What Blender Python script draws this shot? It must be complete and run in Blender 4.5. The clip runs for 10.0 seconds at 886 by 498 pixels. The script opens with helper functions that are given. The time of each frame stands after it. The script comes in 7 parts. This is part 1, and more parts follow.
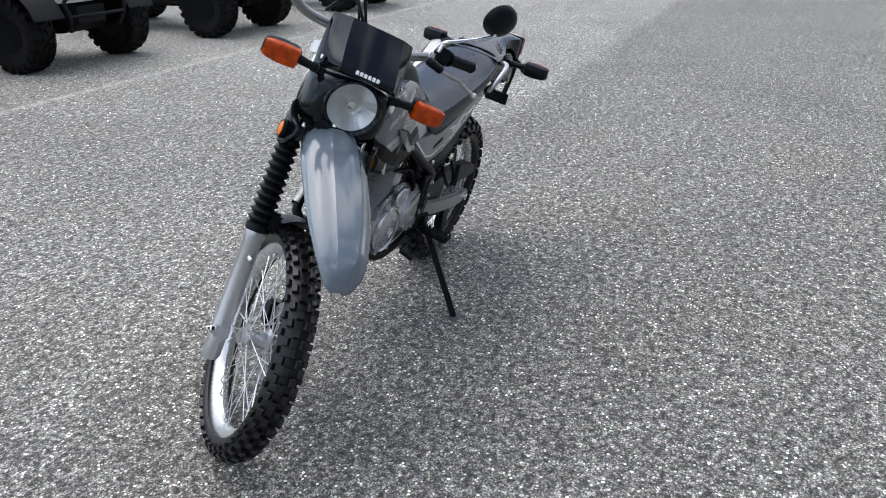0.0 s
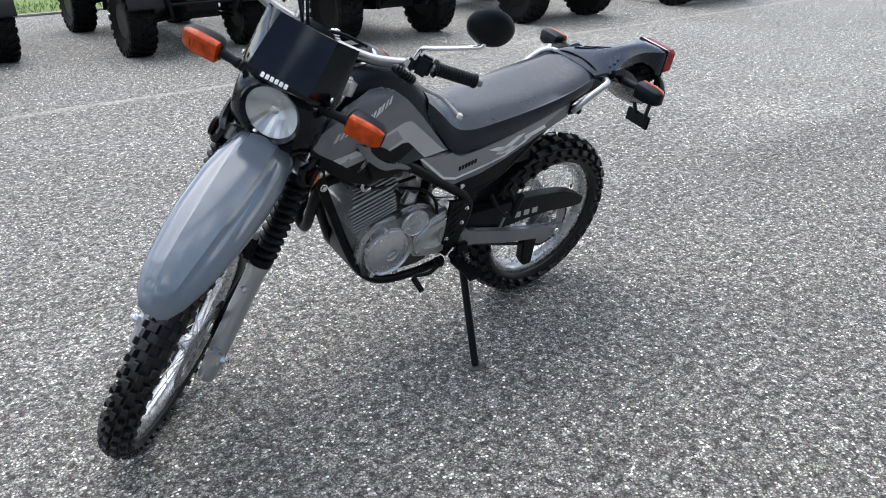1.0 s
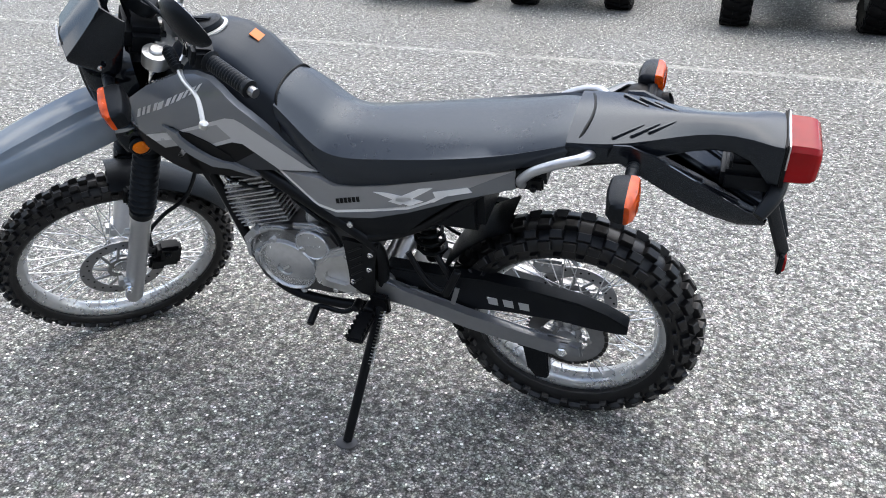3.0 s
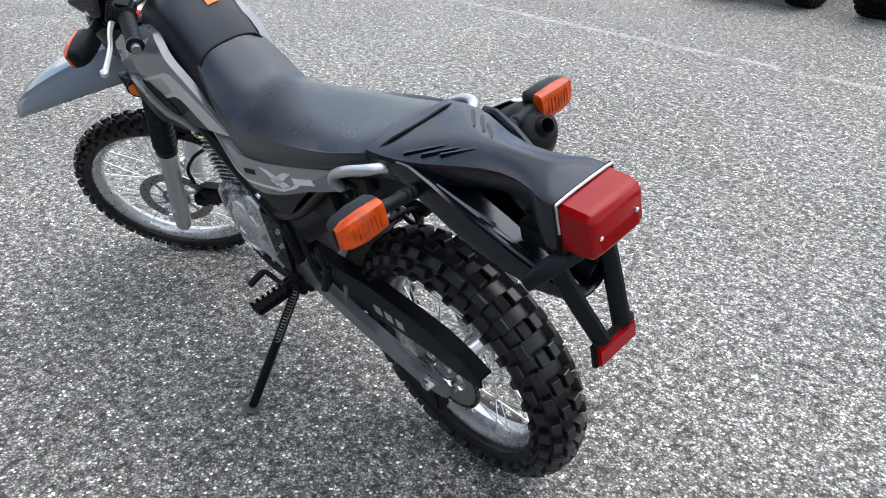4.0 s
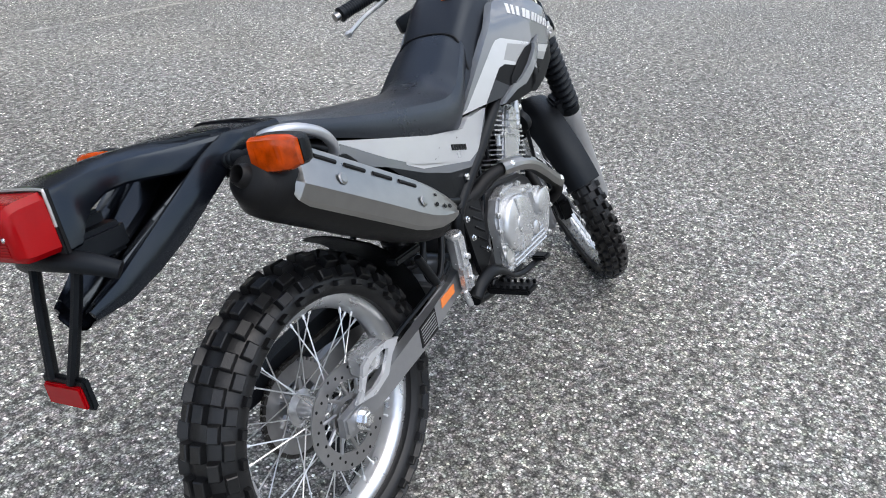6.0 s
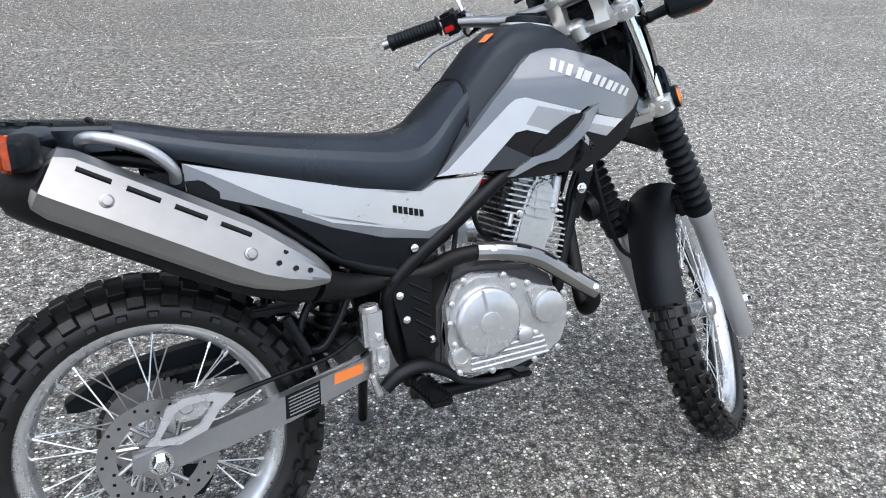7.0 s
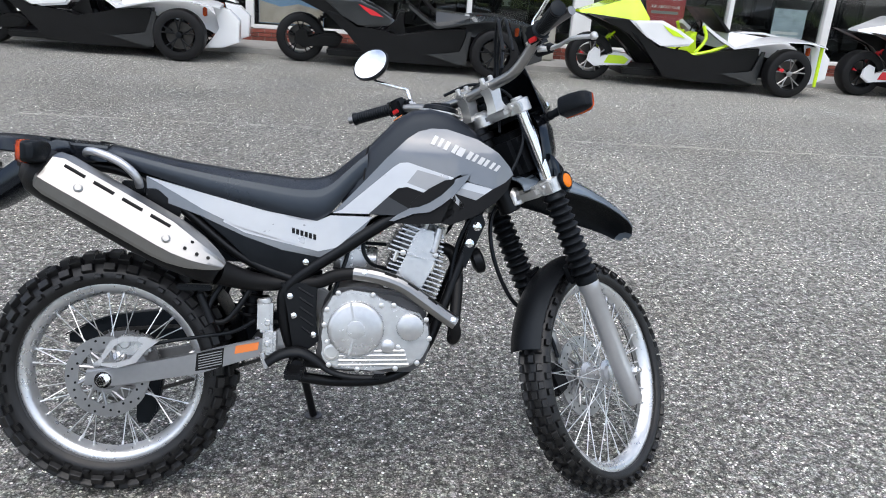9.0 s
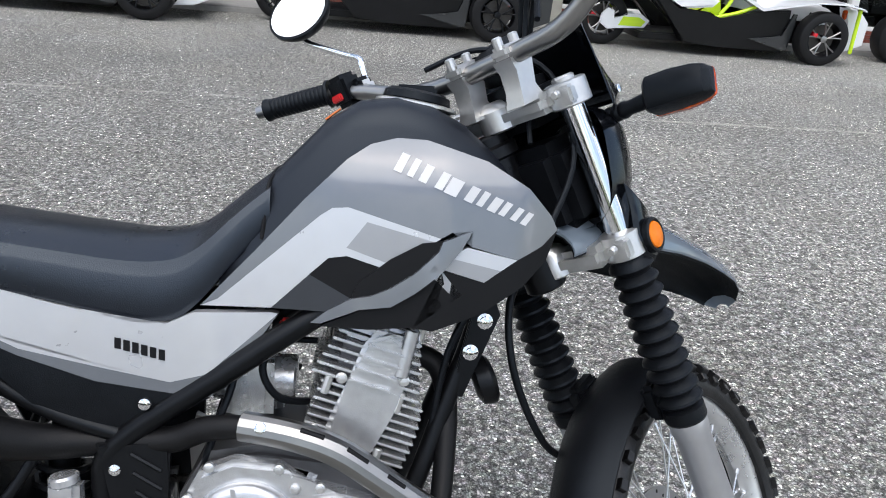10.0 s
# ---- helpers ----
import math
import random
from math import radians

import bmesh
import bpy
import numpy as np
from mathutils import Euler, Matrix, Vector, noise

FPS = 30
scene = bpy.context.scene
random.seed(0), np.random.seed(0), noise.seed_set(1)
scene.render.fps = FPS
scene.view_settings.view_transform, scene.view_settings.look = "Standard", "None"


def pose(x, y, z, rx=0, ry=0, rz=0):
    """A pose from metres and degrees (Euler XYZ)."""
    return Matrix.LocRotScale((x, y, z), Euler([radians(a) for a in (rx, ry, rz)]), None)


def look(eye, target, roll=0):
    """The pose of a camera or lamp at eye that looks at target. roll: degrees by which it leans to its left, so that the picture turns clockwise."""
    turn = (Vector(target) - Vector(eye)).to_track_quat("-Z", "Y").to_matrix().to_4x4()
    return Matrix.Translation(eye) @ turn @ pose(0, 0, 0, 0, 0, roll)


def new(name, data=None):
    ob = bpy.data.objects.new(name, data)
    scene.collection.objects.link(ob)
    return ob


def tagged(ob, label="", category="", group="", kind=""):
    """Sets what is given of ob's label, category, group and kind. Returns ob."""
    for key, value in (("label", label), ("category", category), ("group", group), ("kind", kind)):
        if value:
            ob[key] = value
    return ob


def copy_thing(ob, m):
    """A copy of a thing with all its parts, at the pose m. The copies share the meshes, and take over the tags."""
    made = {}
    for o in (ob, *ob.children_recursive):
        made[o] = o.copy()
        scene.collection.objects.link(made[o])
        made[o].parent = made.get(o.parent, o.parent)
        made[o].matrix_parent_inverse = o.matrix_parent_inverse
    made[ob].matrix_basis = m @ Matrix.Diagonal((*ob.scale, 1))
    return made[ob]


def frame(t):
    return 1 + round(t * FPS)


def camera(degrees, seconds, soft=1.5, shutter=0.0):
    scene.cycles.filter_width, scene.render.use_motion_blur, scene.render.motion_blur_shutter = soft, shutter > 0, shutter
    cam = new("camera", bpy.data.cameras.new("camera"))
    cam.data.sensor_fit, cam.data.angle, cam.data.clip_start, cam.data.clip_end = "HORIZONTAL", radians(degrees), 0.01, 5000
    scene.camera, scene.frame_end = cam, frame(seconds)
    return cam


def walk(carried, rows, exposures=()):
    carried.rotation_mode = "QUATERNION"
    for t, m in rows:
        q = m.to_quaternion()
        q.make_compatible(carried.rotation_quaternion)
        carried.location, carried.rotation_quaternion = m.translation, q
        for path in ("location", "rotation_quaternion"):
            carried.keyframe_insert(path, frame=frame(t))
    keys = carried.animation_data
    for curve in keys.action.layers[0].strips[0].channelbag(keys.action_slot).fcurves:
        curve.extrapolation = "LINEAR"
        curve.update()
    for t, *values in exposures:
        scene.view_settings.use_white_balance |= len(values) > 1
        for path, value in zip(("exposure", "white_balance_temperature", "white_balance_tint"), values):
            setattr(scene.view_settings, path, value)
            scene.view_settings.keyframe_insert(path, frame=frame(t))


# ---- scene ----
# ---- camera ----
cam = camera(59.4, 10.0, soft=1.0)
PATH = [
    (0, (2.905, 1.422, 1.434), (1.573, 0.816, 0.788), -0.58),
    (0.5, (2.478, 1.787, 1.439), (1.323, 0.891, 0.789), -0.66),
    (1, (1.911, 2.038, 1.406), (1.029, 0.878, 0.745), -0.51),
    (1.5, (1.339, 2.130, 1.402), (0.771, 0.797, 0.723), -0.30),
    (2, (0.822, 2.141, 1.382), (0.582, 0.719, 0.688), -0.27),
    (2.5, (0.278, 2.013, 1.402), (0.393, 0.583, 0.695), -0.29),
    (3, (-0.239, 1.818, 1.385), (0.221, 0.465, 0.664), -0.16),
    (3.2, (-0.420, 1.690, 1.382), (0.171, 0.391, 0.658), 0.02),
    (4.3, (-1.232, 0.839, 1.359), (-0.033, 0.094, 0.604), 0.52),
    (4.5, (-1.322, 0.637, 1.357), (-0.040, 0.053, 0.598), 0.39),
    (5, (-1.412, 0.120, 1.349), (-0.009, -0.009, 0.591), 0.16),
    (5.5, (-1.241, -0.413, 1.359), (0.125, -0.045, 0.611), 0.22),
    (5.7, (-1.148, -0.557, 1.358), (0.171, -0.046, 0.611), 0.51),
    (6.8, (-0.210, -1.167, 1.358), (0.541, 0.048, 0.639), 2.60),
    (7, (-0.023, -1.200, 1.344), (0.596, 0.094, 0.633), 2.94),
    (7.5, (0.350, -1.357, 1.355), (0.695, 0.057, 0.691), 3.56),
    (8, (0.551, -1.735, 1.402), (0.772, -0.261, 0.822), 3.86),
    (8.5, (0.591, -2.036, 1.453), (0.779, -0.538, 0.923), 4.05),
    (9, (0.645, -1.872, 1.411), (0.820, -0.376, 0.873), 4.28),
    (9.5, (0.757, -1.398, 1.324), (0.938, 0.083, 0.746), 4.92),
    (10, (0.778, -0.849, 1.275), (0.960, 0.622, 0.671), 4.78),
]
EXPOSURES = ((0.0, 0.46), (0.5, 0.57), (1.0, 0.68), (1.5, 0.76), (2.0, 0.86), (2.5, 0.95), (3.0, 0.98), (4.5, 0.78), (5.0, 0.75), (5.5, 0.66), (7.0, 0.71), (8.0, 0.62), (9.0, 0.60), (10.0, 0.63))
walk(cam, [(t, look(e, g, r)) for t, e, g, r in PATH], [(t, v, 6500, 10) for t, v in EXPOSURES])
# ---- world and light ----
world = bpy.data.worlds.new("overcast_sky")
scene.world = world
world.use_nodes = True
wn, wl = world.node_tree.nodes, world.node_tree.links
sky = wn.new("ShaderNodeTexSky")
sky.sky_type, sky.sun_disc = "NISHITA", False
SUN_EL, SUN_AZ = 66.0, 190.0
sky.sun_elevation, sky.sun_rotation = radians(SUN_EL), radians(SUN_AZ)
sky.air_density, sky.dust_density, sky.ozone_density = 1.0, 2.0, 1.0
bg = wn["Background"]
# broken cloud: white over patches of open sky
cloud, cramp, cmix = wn.new("ShaderNodeTexNoise"), wn.new("ShaderNodeMapRange"), wn.new("ShaderNodeMix")
cloud.inputs["Scale"].default_value, cloud.inputs["Detail"].default_value, cloud.inputs["Roughness"].default_value, cloud.inputs["Distortion"].default_value = 4.6, 6, 0.55, 0.6
cramp.inputs[1].default_value, cramp.inputs[2].default_value = 0.49, 0.62
cmix.data_type = "RGBA"
cmix.inputs[7].default_value = (9.9, 10.0, 10.2, 1)
wl.new(cloud.outputs[0], cramp.inputs[0]), wl.new(cramp.outputs[0], cmix.inputs[0])
wl.new(sky.outputs[0], cmix.inputs[6]), wl.new(cmix.outputs[2], bg.inputs[0])
bg.inputs[1].default_value = 0.15
sun = new("sun", bpy.data.lights.new("sun", "SUN"))
sun.data.energy, sun.data.angle, sun.data.color = 1.25, radians(70), (1.0, 0.985, 0.965)
az = radians(SUN_AZ)
sun.matrix_basis = look((0, 0, 0), (-math.sin(az) * math.cos(radians(SUN_EL)), -math.cos(az) * math.cos(radians(SUN_EL)), -math.sin(radians(SUN_EL))))


# ---- materials ----
def mat(name, colour, rough=0.5, metal=0.0, grain=0.0, grain_scale=60.0, bump=0.0, bump_scale=200.0, coat=0.0, spec=0.5, wear=0.0, trans=0.0, tint=(1, 1, 1)):
    """A surface with variation at two scales: broad stains and fine grain, and a fine relief."""
    m = bpy.data.materials.new(name)
    m.use_nodes = True
    n, l = m.node_tree.nodes, m.node_tree.links
    p = n["Principled BSDF"]
    p.inputs["Base Color"].default_value = (*colour, 1)
    p.inputs["Roughness"].default_value, p.inputs["Metallic"].default_value = rough, metal
    p.inputs["Coat Weight"].default_value, p.inputs["Specular IOR Level"].default_value = coat, spec
    p.inputs["Coat Roughness"].default_value = 0.08
    p.inputs["Transmission Weight"].default_value = trans
    p.inputs["Specular Tint"].default_value = (*tint, 1)
    tc = n.new("ShaderNodeTexCoord")
    if grain:
        fine, broad, add, mul = n.new("ShaderNodeTexNoise"), n.new("ShaderNodeTexNoise"), n.new("ShaderNodeMath"), n.new("ShaderNodeMix")
        fine.inputs["Scale"].default_value, broad.inputs["Scale"].default_value = grain_scale, grain_scale / 9
        fine.inputs["Detail"].default_value, broad.inputs["Detail"].default_value = 5, 3
        l.new(tc.outputs["Object"], fine.inputs[0]), l.new(tc.outputs["Object"], broad.inputs[0])
        add.operation = "ADD"
        l.new(fine.outputs[0], add.inputs[0]), l.new(broad.outputs[0], add.inputs[1])
        ramp = n.new("ShaderNodeMapRange")
        ramp.inputs[1].default_value, ramp.inputs[2].default_value = 0.6, 1.4
        ramp.inputs[3].default_value, ramp.inputs[4].default_value = 1 - grain, 1 + grain
        l.new(add.outputs[0], ramp.inputs[0])
        mul.data_type, mul.blend_type = "RGBA", "MULTIPLY"
        mul.inputs[0].default_value = 1
        mul.inputs[6].default_value = (*colour, 1)
        l.new(ramp.outputs[0], mul.inputs[7])
        l.new(mul.outputs[2], p.inputs["Base Color"])
        rr = n.new("ShaderNodeMapRange")
        rr.inputs[1].default_value, rr.inputs[2].default_value = 0.6, 1.4
        rr.inputs[3].default_value, rr.inputs[4].default_value = max(0.02, rough - 0.3 * grain - wear), min(1, rough + 0.3 * grain + wear)
        l.new(broad.outputs[0], rr.inputs[0])
        l.new(add.outputs[0], rr.inputs[0])
        l.new(rr.outputs[0], p.inputs["Roughness"])
    if bump:
        b, bn = n.new("ShaderNodeBump"), n.new("ShaderNodeTexNoise")
        bn.inputs["Scale"].default_value, bn.inputs["Detail"].default_value = bump_scale, 3
        b.inputs["Strength"].default_value, b.inputs["Distance"].default_value = bump, 0.002
        l.new(tc.outputs["Object"], bn.inputs[0]), l.new(bn.outputs[0], b.inputs["Height"])
        l.new(b.outputs[0], p.inputs["Normal"])
    return m


RUBBER = mat("tyre_rubber", (0.0055, 0.0056, 0.0062), 0.40, grain=0.35, grain_scale=40, bump=0.25, bump_scale=300, spec=0.42)
RIM = mat("polished_aluminium_rim", (0.62, 0.63, 0.64), 0.28, 0.8, grain=0.10, grain_scale=50)
SPOKE = mat("zinc_spoke", (0.75, 0.76, 0.77), 0.3, 0.9, grain=0.08)
CHROME = mat("chrome", (0.82, 0.83, 0.84), 0.10, 1.0, grain=0.05, grain_scale=20)
STEEL = mat("brushed_steel", (0.31, 0.308, 0.304), 0.30, 1.0, grain=0.10, grain_scale=30, bump=0.05, bump_scale=500)
FORK = mat("silver_fork_paint", (0.50, 0.51, 0.53), 0.30, 0.75, grain=0.06, grain_scale=60, coat=0.2)
CAST = mat("cast_aluminium", (0.56, 0.57, 0.58), 0.25, 0.72, grain=0.14, grain_scale=70, bump=0.15, bump_scale=500)
ARM = mat("satin_swingarm_paint", (0.30, 0.305, 0.315), 0.32, 0.7, grain=0.08, grain_scale=50, coat=0.2)
# cast aluminium with engine shade put into its colour; also the bare stand foot
CASEDARK = mat("shaded_casting_and_bare_foot", (0.085, 0.085, 0.088), 0.45, 0.6, grain=0.2, grain_scale=60, bump=0.2, bump_scale=400)
CHAIN = mat("oiled_chain_steel", (0.060, 0.057, 0.054), 0.42, 0.8, grain=0.3, grain_scale=120)
CLAMP = mat("machined_aluminium", (0.62, 0.62, 0.61), 0.35, 0.85, grain=0.10, grain_scale=60)
FRAME = mat("black_frame_paint", (0.0045, 0.0045, 0.005), 0.36, grain=0.3, grain_scale=60, bump=0.1, bump_scale=300, spec=0.20, tint=(0.84, 0.92, 1.0))
PLASTIC = mat("black_textured_plastic", (0.0050, 0.0054, 0.0064), 0.40, grain=0.25, grain_scale=80, bump=0.2, bump_scale=900, spec=0.20, tint=(0.76, 0.88, 1.0))
TAILPLASTIC = mat("satin_black_tail_plastic", (0.0040, 0.0048, 0.0072), 0.20, grain=0.10, grain_scale=30, bump=0.05, bump_scale=600, spec=0.50, tint=(0.76, 0.88, 1.0))
GLOSS = mat("black_gloss_cowl", (0.0032, 0.0037, 0.0052), 0.15, grain=0.2, grain_scale=12, coat=0.0, spec=0.34, tint=(0.76, 0.88, 1.0))
VINYL = mat("dark_grey_seat_vinyl", (0.0075, 0.0090, 0.0135), 0.30, grain=0.15, grain_scale=60, bump=0.22, bump_scale=700, spec=0.62, tint=(0.76, 0.88, 1.0))
TANKTOP = mat("dark_tank_cover", (0.0095, 0.0108, 0.0150), 0.42, grain=0.12, grain_scale=40, bump=0.10, bump_scale=700, spec=0.36, tint=(0.76, 0.88, 1.0))
GREY = mat("grey_metallic_paint", (0.160, 0.172, 0.190), 0.22, 0.30, grain=0.08, grain_scale=25, coat=0.6)
FENDER = mat("blue_grey_fender_plastic", (0.135, 0.165, 0.198), 0.13, 0.0, grain=0.10, grain_scale=14, coat=0.5)
CHARCOAL = mat("charcoal_decal", (0.030, 0.033, 0.038), 0.34, 0.0, grain=0.1, grain_scale=25, spec=0.3)
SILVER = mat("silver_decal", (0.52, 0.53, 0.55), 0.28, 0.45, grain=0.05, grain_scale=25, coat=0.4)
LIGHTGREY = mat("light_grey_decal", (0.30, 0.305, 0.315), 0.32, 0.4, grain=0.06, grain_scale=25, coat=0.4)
OFFWHITE = mat("off_white_decal", (0.55, 0.555, 0.56), 0.35, grain=0.05, grain_scale=30)
WHITE = mat("white_decal", (0.80, 0.80, 0.80), 0.35, grain=0.04, grain_scale=30)
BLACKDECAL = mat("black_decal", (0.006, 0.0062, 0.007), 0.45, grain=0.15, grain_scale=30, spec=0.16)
AMBER = mat("amber_lens", (0.60, 0.068, 0.0005), 0.10, grain=0.75, grain_scale=45, spec=0.36, trans=0.25)
YELLOWAMBER = mat("yellow_amber_reflector", (0.80, 0.19, 0.004), 0.25, grain=0.2, grain_scale=80, spec=0.3)
RED = mat("red_lens", (0.33, 0.0003, 0.0026), 0.22, grain=0.15, grain_scale=24, spec=0.16, coat=0.05, trans=0.2)
REDPLASTIC = mat("red_plastic", (0.55, 0.012, 0.015), 0.35, grain=0.1)
MIRROR = mat("mirror_glass", (0.90, 0.92, 0.94), 0.02, 1.0)
REFLECTOR = mat("headlight_reflector", (0.70, 0.71, 0.72), 0.20, 0.6, grain=0.05, grain_scale=30)
EXHAUST = mat("black_exhaust_coating", (0.006, 0.006, 0.0065), 0.45, grain=0.3, grain_scale=50, bump=0.15, bump_scale=400, spec=0.20)
DISC = mat("drilled_disc_steel", (0.34, 0.34, 0.345), 0.32, 0.9, grain=0.12, grain_scale=60)
ORANGELABEL = mat("orange_sticker", (0.75, 0.20, 0.04), 0.45, grain=0.1)


def thin_glass(name, tint):
    """A thin pane: clear through, with a mirror gloss that grows at a slant."""
    m = bpy.data.materials.new(name)
    m.use_nodes = True
    n, l = m.node_tree.nodes, m.node_tree.links
    n.remove(n["Principled BSDF"])
    tr, gl, fr, mx = n.new("ShaderNodeBsdfTransparent"), n.new("ShaderNodeBsdfGlossy"), n.new("ShaderNodeLayerWeight"), n.new("ShaderNodeMixShader")
    tr.inputs[0].default_value, gl.inputs["Roughness"].default_value, fr.inputs[0].default_value = (*tint, 1), 0.02, 0.5
    pw, ad = n.new("ShaderNodeMath"), n.new("ShaderNodeMapRange")
    pw.operation, pw.inputs[1].default_value = "POWER", 4.0
    ad.inputs[3].default_value, ad.inputs[4].default_value = 0.035, 0.9
    l.new(fr.outputs["Facing"], pw.inputs[0]), l.new(pw.outputs[0], ad.inputs[0]), l.new(ad.outputs[0], mx.inputs[0]), l.new(tr.outputs[0], mx.inputs[1]), l.new(gl.outputs[0], mx.inputs[2])
    l.new(mx.outputs[0], n["Material Output"].inputs[0])
    return m


LENS = thin_glass("clear_lens_glass", (0.95, 0.96, 0.96))


# ---- mesh helpers ----
def V(*a):
    return Vector(a)


def smooth_line(pts, k=5):
    """A smooth line through the points."""
    pts = [Vector(p) for p in pts]
    if len(pts) < 3 or k < 2:
        return pts
    out = []
    for i in range(len(pts) - 1):
        p0, p1, p2, p3 = pts[max(i - 1, 0)], pts[i], pts[i + 1], pts[min(i + 2, len(pts) - 1)]
        for j in range(k):
            t = j / k
            out.append(0.5 * (2 * p1 + (p2 - p0) * t + (2 * p0 - 5 * p1 + 4 * p2 - p3) * t * t + (3 * p1 - p0 - 3 * p2 + p3) * t ** 3))
    return out + [pts[-1]]


def loft(bm, rings, cap=True, closed=True):
    vs = [[bm.verts.new(p) for p in r] for r in rings]
    n = len(vs[0])
    for a, b in zip(vs, vs[1:]):
        for j in range(n if closed else n - 1):
            bm.faces.new((a[j], a[(j + 1) % n], b[(j + 1) % n], b[j]))
    if cap and closed:
        bm.faces.new(vs[0]), bm.faces.new(vs[-1][::-1])
    return vs


def tube(bm, pts, r, n=10, k=5, flat=1.0):
    """A round bar swept along a smooth line; r is one radius or one for each point."""
    line = smooth_line(pts, k)
    rs = r if isinstance(r, (list, tuple)) else [r] * len(pts)
    rings, up = [], None
    for i, p in enumerate(line):
        d = (line[min(i + 1, len(line) - 1)] - line[max(i - 1, 0)]).normalized()
        if up is None:
            up = d.orthogonal().normalized()
        up = (up - d * up.dot(d)).normalized()
        side = d.cross(up)
        f = i / (len(line) - 1) * (len(rs) - 1)
        j = min(int(f), len(rs) - 2)
        rad = rs[j] + (rs[j + 1] - rs[j]) * (f - j)
        rings.append([p + rad * (math.cos(2 * math.pi * q / n) * up + math.sin(2 * math.pi * q / n) * side * flat) for q in range(n)])
    loft(bm, rings)
    return bm


def axis_m(a, b):
    """A pose whose z runs from a to b, with its origin at a."""
    a, b = Vector(a), Vector(b)
    return Matrix.Translation(a) @ (b - a).to_track_quat("Z", "Y").to_matrix().to_4x4()


def lathe(bm, prof, m=Matrix(), n=24, close=False):
    """Turns a line of (radius, height) round z."""
    rings = [[m @ V(r * math.cos(2 * math.pi * q / n), r * math.sin(2 * math.pi * q / n), h) for q in range(n)] for r, h in prof]
    if close:
        rings.append(rings[0])
        loft(bm, rings, cap=False)
    else:
        loft(bm, rings)
    return bm


def rod(bm, a, b, r, n=10, r2=None):
    a, b = Vector(a), Vector(b)
    c = min(r * 0.25, 0.003)
    h = (b - a).length
    r2 = r if r2 is None else r2
    return lathe(bm, [(r - c, 0), (r, c), (r2, h - c), (r2 - c, h)], axis_m(a, b), n)


def plate(bm, poly, y0, y1, m=Matrix(), bevel=0.0):
    """A flat piece with its outline in x and z, from y0 to y1."""
    lo, hi = [bm.verts.new((x, y0, z)) for x, z in poly], [bm.verts.new((x, y1, z)) for x, z in poly]
    fs = [bm.faces.new(lo), bm.faces.new(hi[::-1])]
    n = len(poly)
    for i in range(n):
        fs.append(bm.faces.new((lo[i], hi[i], hi[(i + 1) % n], lo[(i + 1) % n])))
    if bevel:
        es = {e for f in fs[:2] for e in f.edges}
        got = bmesh.ops.bevel(bm, geom=list(es), offset=bevel, segments=2, affect="EDGES", clamp_overlap=True)
    if m != Matrix():
        bmesh.ops.transform(bm, matrix=m, verts=[v for v in bm.verts if v in set(lo + hi) or bevel])
    return bm


def block(bm, c, s, m=Matrix(), bevel=0.004, taper=1.0):
    """A bevelled box of size s round c; taper narrows its top."""
    got = bmesh.ops.create_cube(bm, size=1)["verts"]
    for v in got:
        k = taper if v.co.z > 0 else 1
        v.co = V(c[0] + v.co.x * s[0] * k, c[1] + v.co.y * s[1] * k, c[2] + v.co.z * s[2])
    if bevel:
        es = list({e for v in got for e in v.link_edges})
        got = bmesh.ops.bevel(bm, geom=es, offset=min(bevel, min(s) * 0.3), segments=2, affect="EDGES")["verts"] + [v for v in got if v.is_valid]
    if m != Matrix():
        bmesh.ops.transform(bm, matrix=m, verts=list(set(v for v in got if v.is_valid)))
    return bm


def part(name, bm, material, parent=None, label="", m=None, angle=38, flat=False):
    """Links a bmesh as one mesh object under a thing or a part."""
    if m is not None:
        bmesh.ops.transform(bm, matrix=m, verts=bm.verts)
    bmesh.ops.recalc_face_normals(bm, faces=bm.faces)
    me = bpy.data.meshes.new(name)
    bm.to_mesh(me)
    bm.free()
    if not flat:
        me.shade_smooth()
        me.set_sharp_from_angle(angle=radians(angle))
    me.materials.append(material)
    ob = new(name, me)
    ob.parent = parent
    if label:
        tagged(ob, label)
    return ob


def thing(name, label, category, m=Matrix(), group="", kind=""):
    ob = new(name)
    ob.matrix_basis = m
    ob.empty_display_size = 0.2
    return tagged(ob, label, category, group, kind)


def skin(poly, surface, side, thick=0.003, step=0.022):
    """A panel with its outline in x and z, laid on the side surface y = surface(x, z)."""
    bm = bmesh.new()
    vs = [bm.verts.new((x, 0, z)) for x, z in poly]
    f = bm.faces.new(vs)
    bmesh.ops.triangulate(bm, faces=[f])
    for _ in range(4):
        es = [e for e in bm.edges if e.calc_length() > step]
        if not es:
            break
        bmesh.ops.subdivide_edges(bm, edges=es, cuts=1)
        bmesh.ops.triangulate(bm, faces=bm.faces)
    for v in bm.verts:
        v.co.y = side * surface(v.co.x, v.co.z)
    rim = [e for e in bm.edges if e.is_boundary]
    got = bmesh.ops.extrude_edge_only(bm, edges=rim)
    for v in got["geom"]:
        if isinstance(v, bmesh.types.BMVert):
            v.co.y -= side * thick
    return bm


def interp(x, xs, ys):
    return float(np.interp(x, xs, ys))

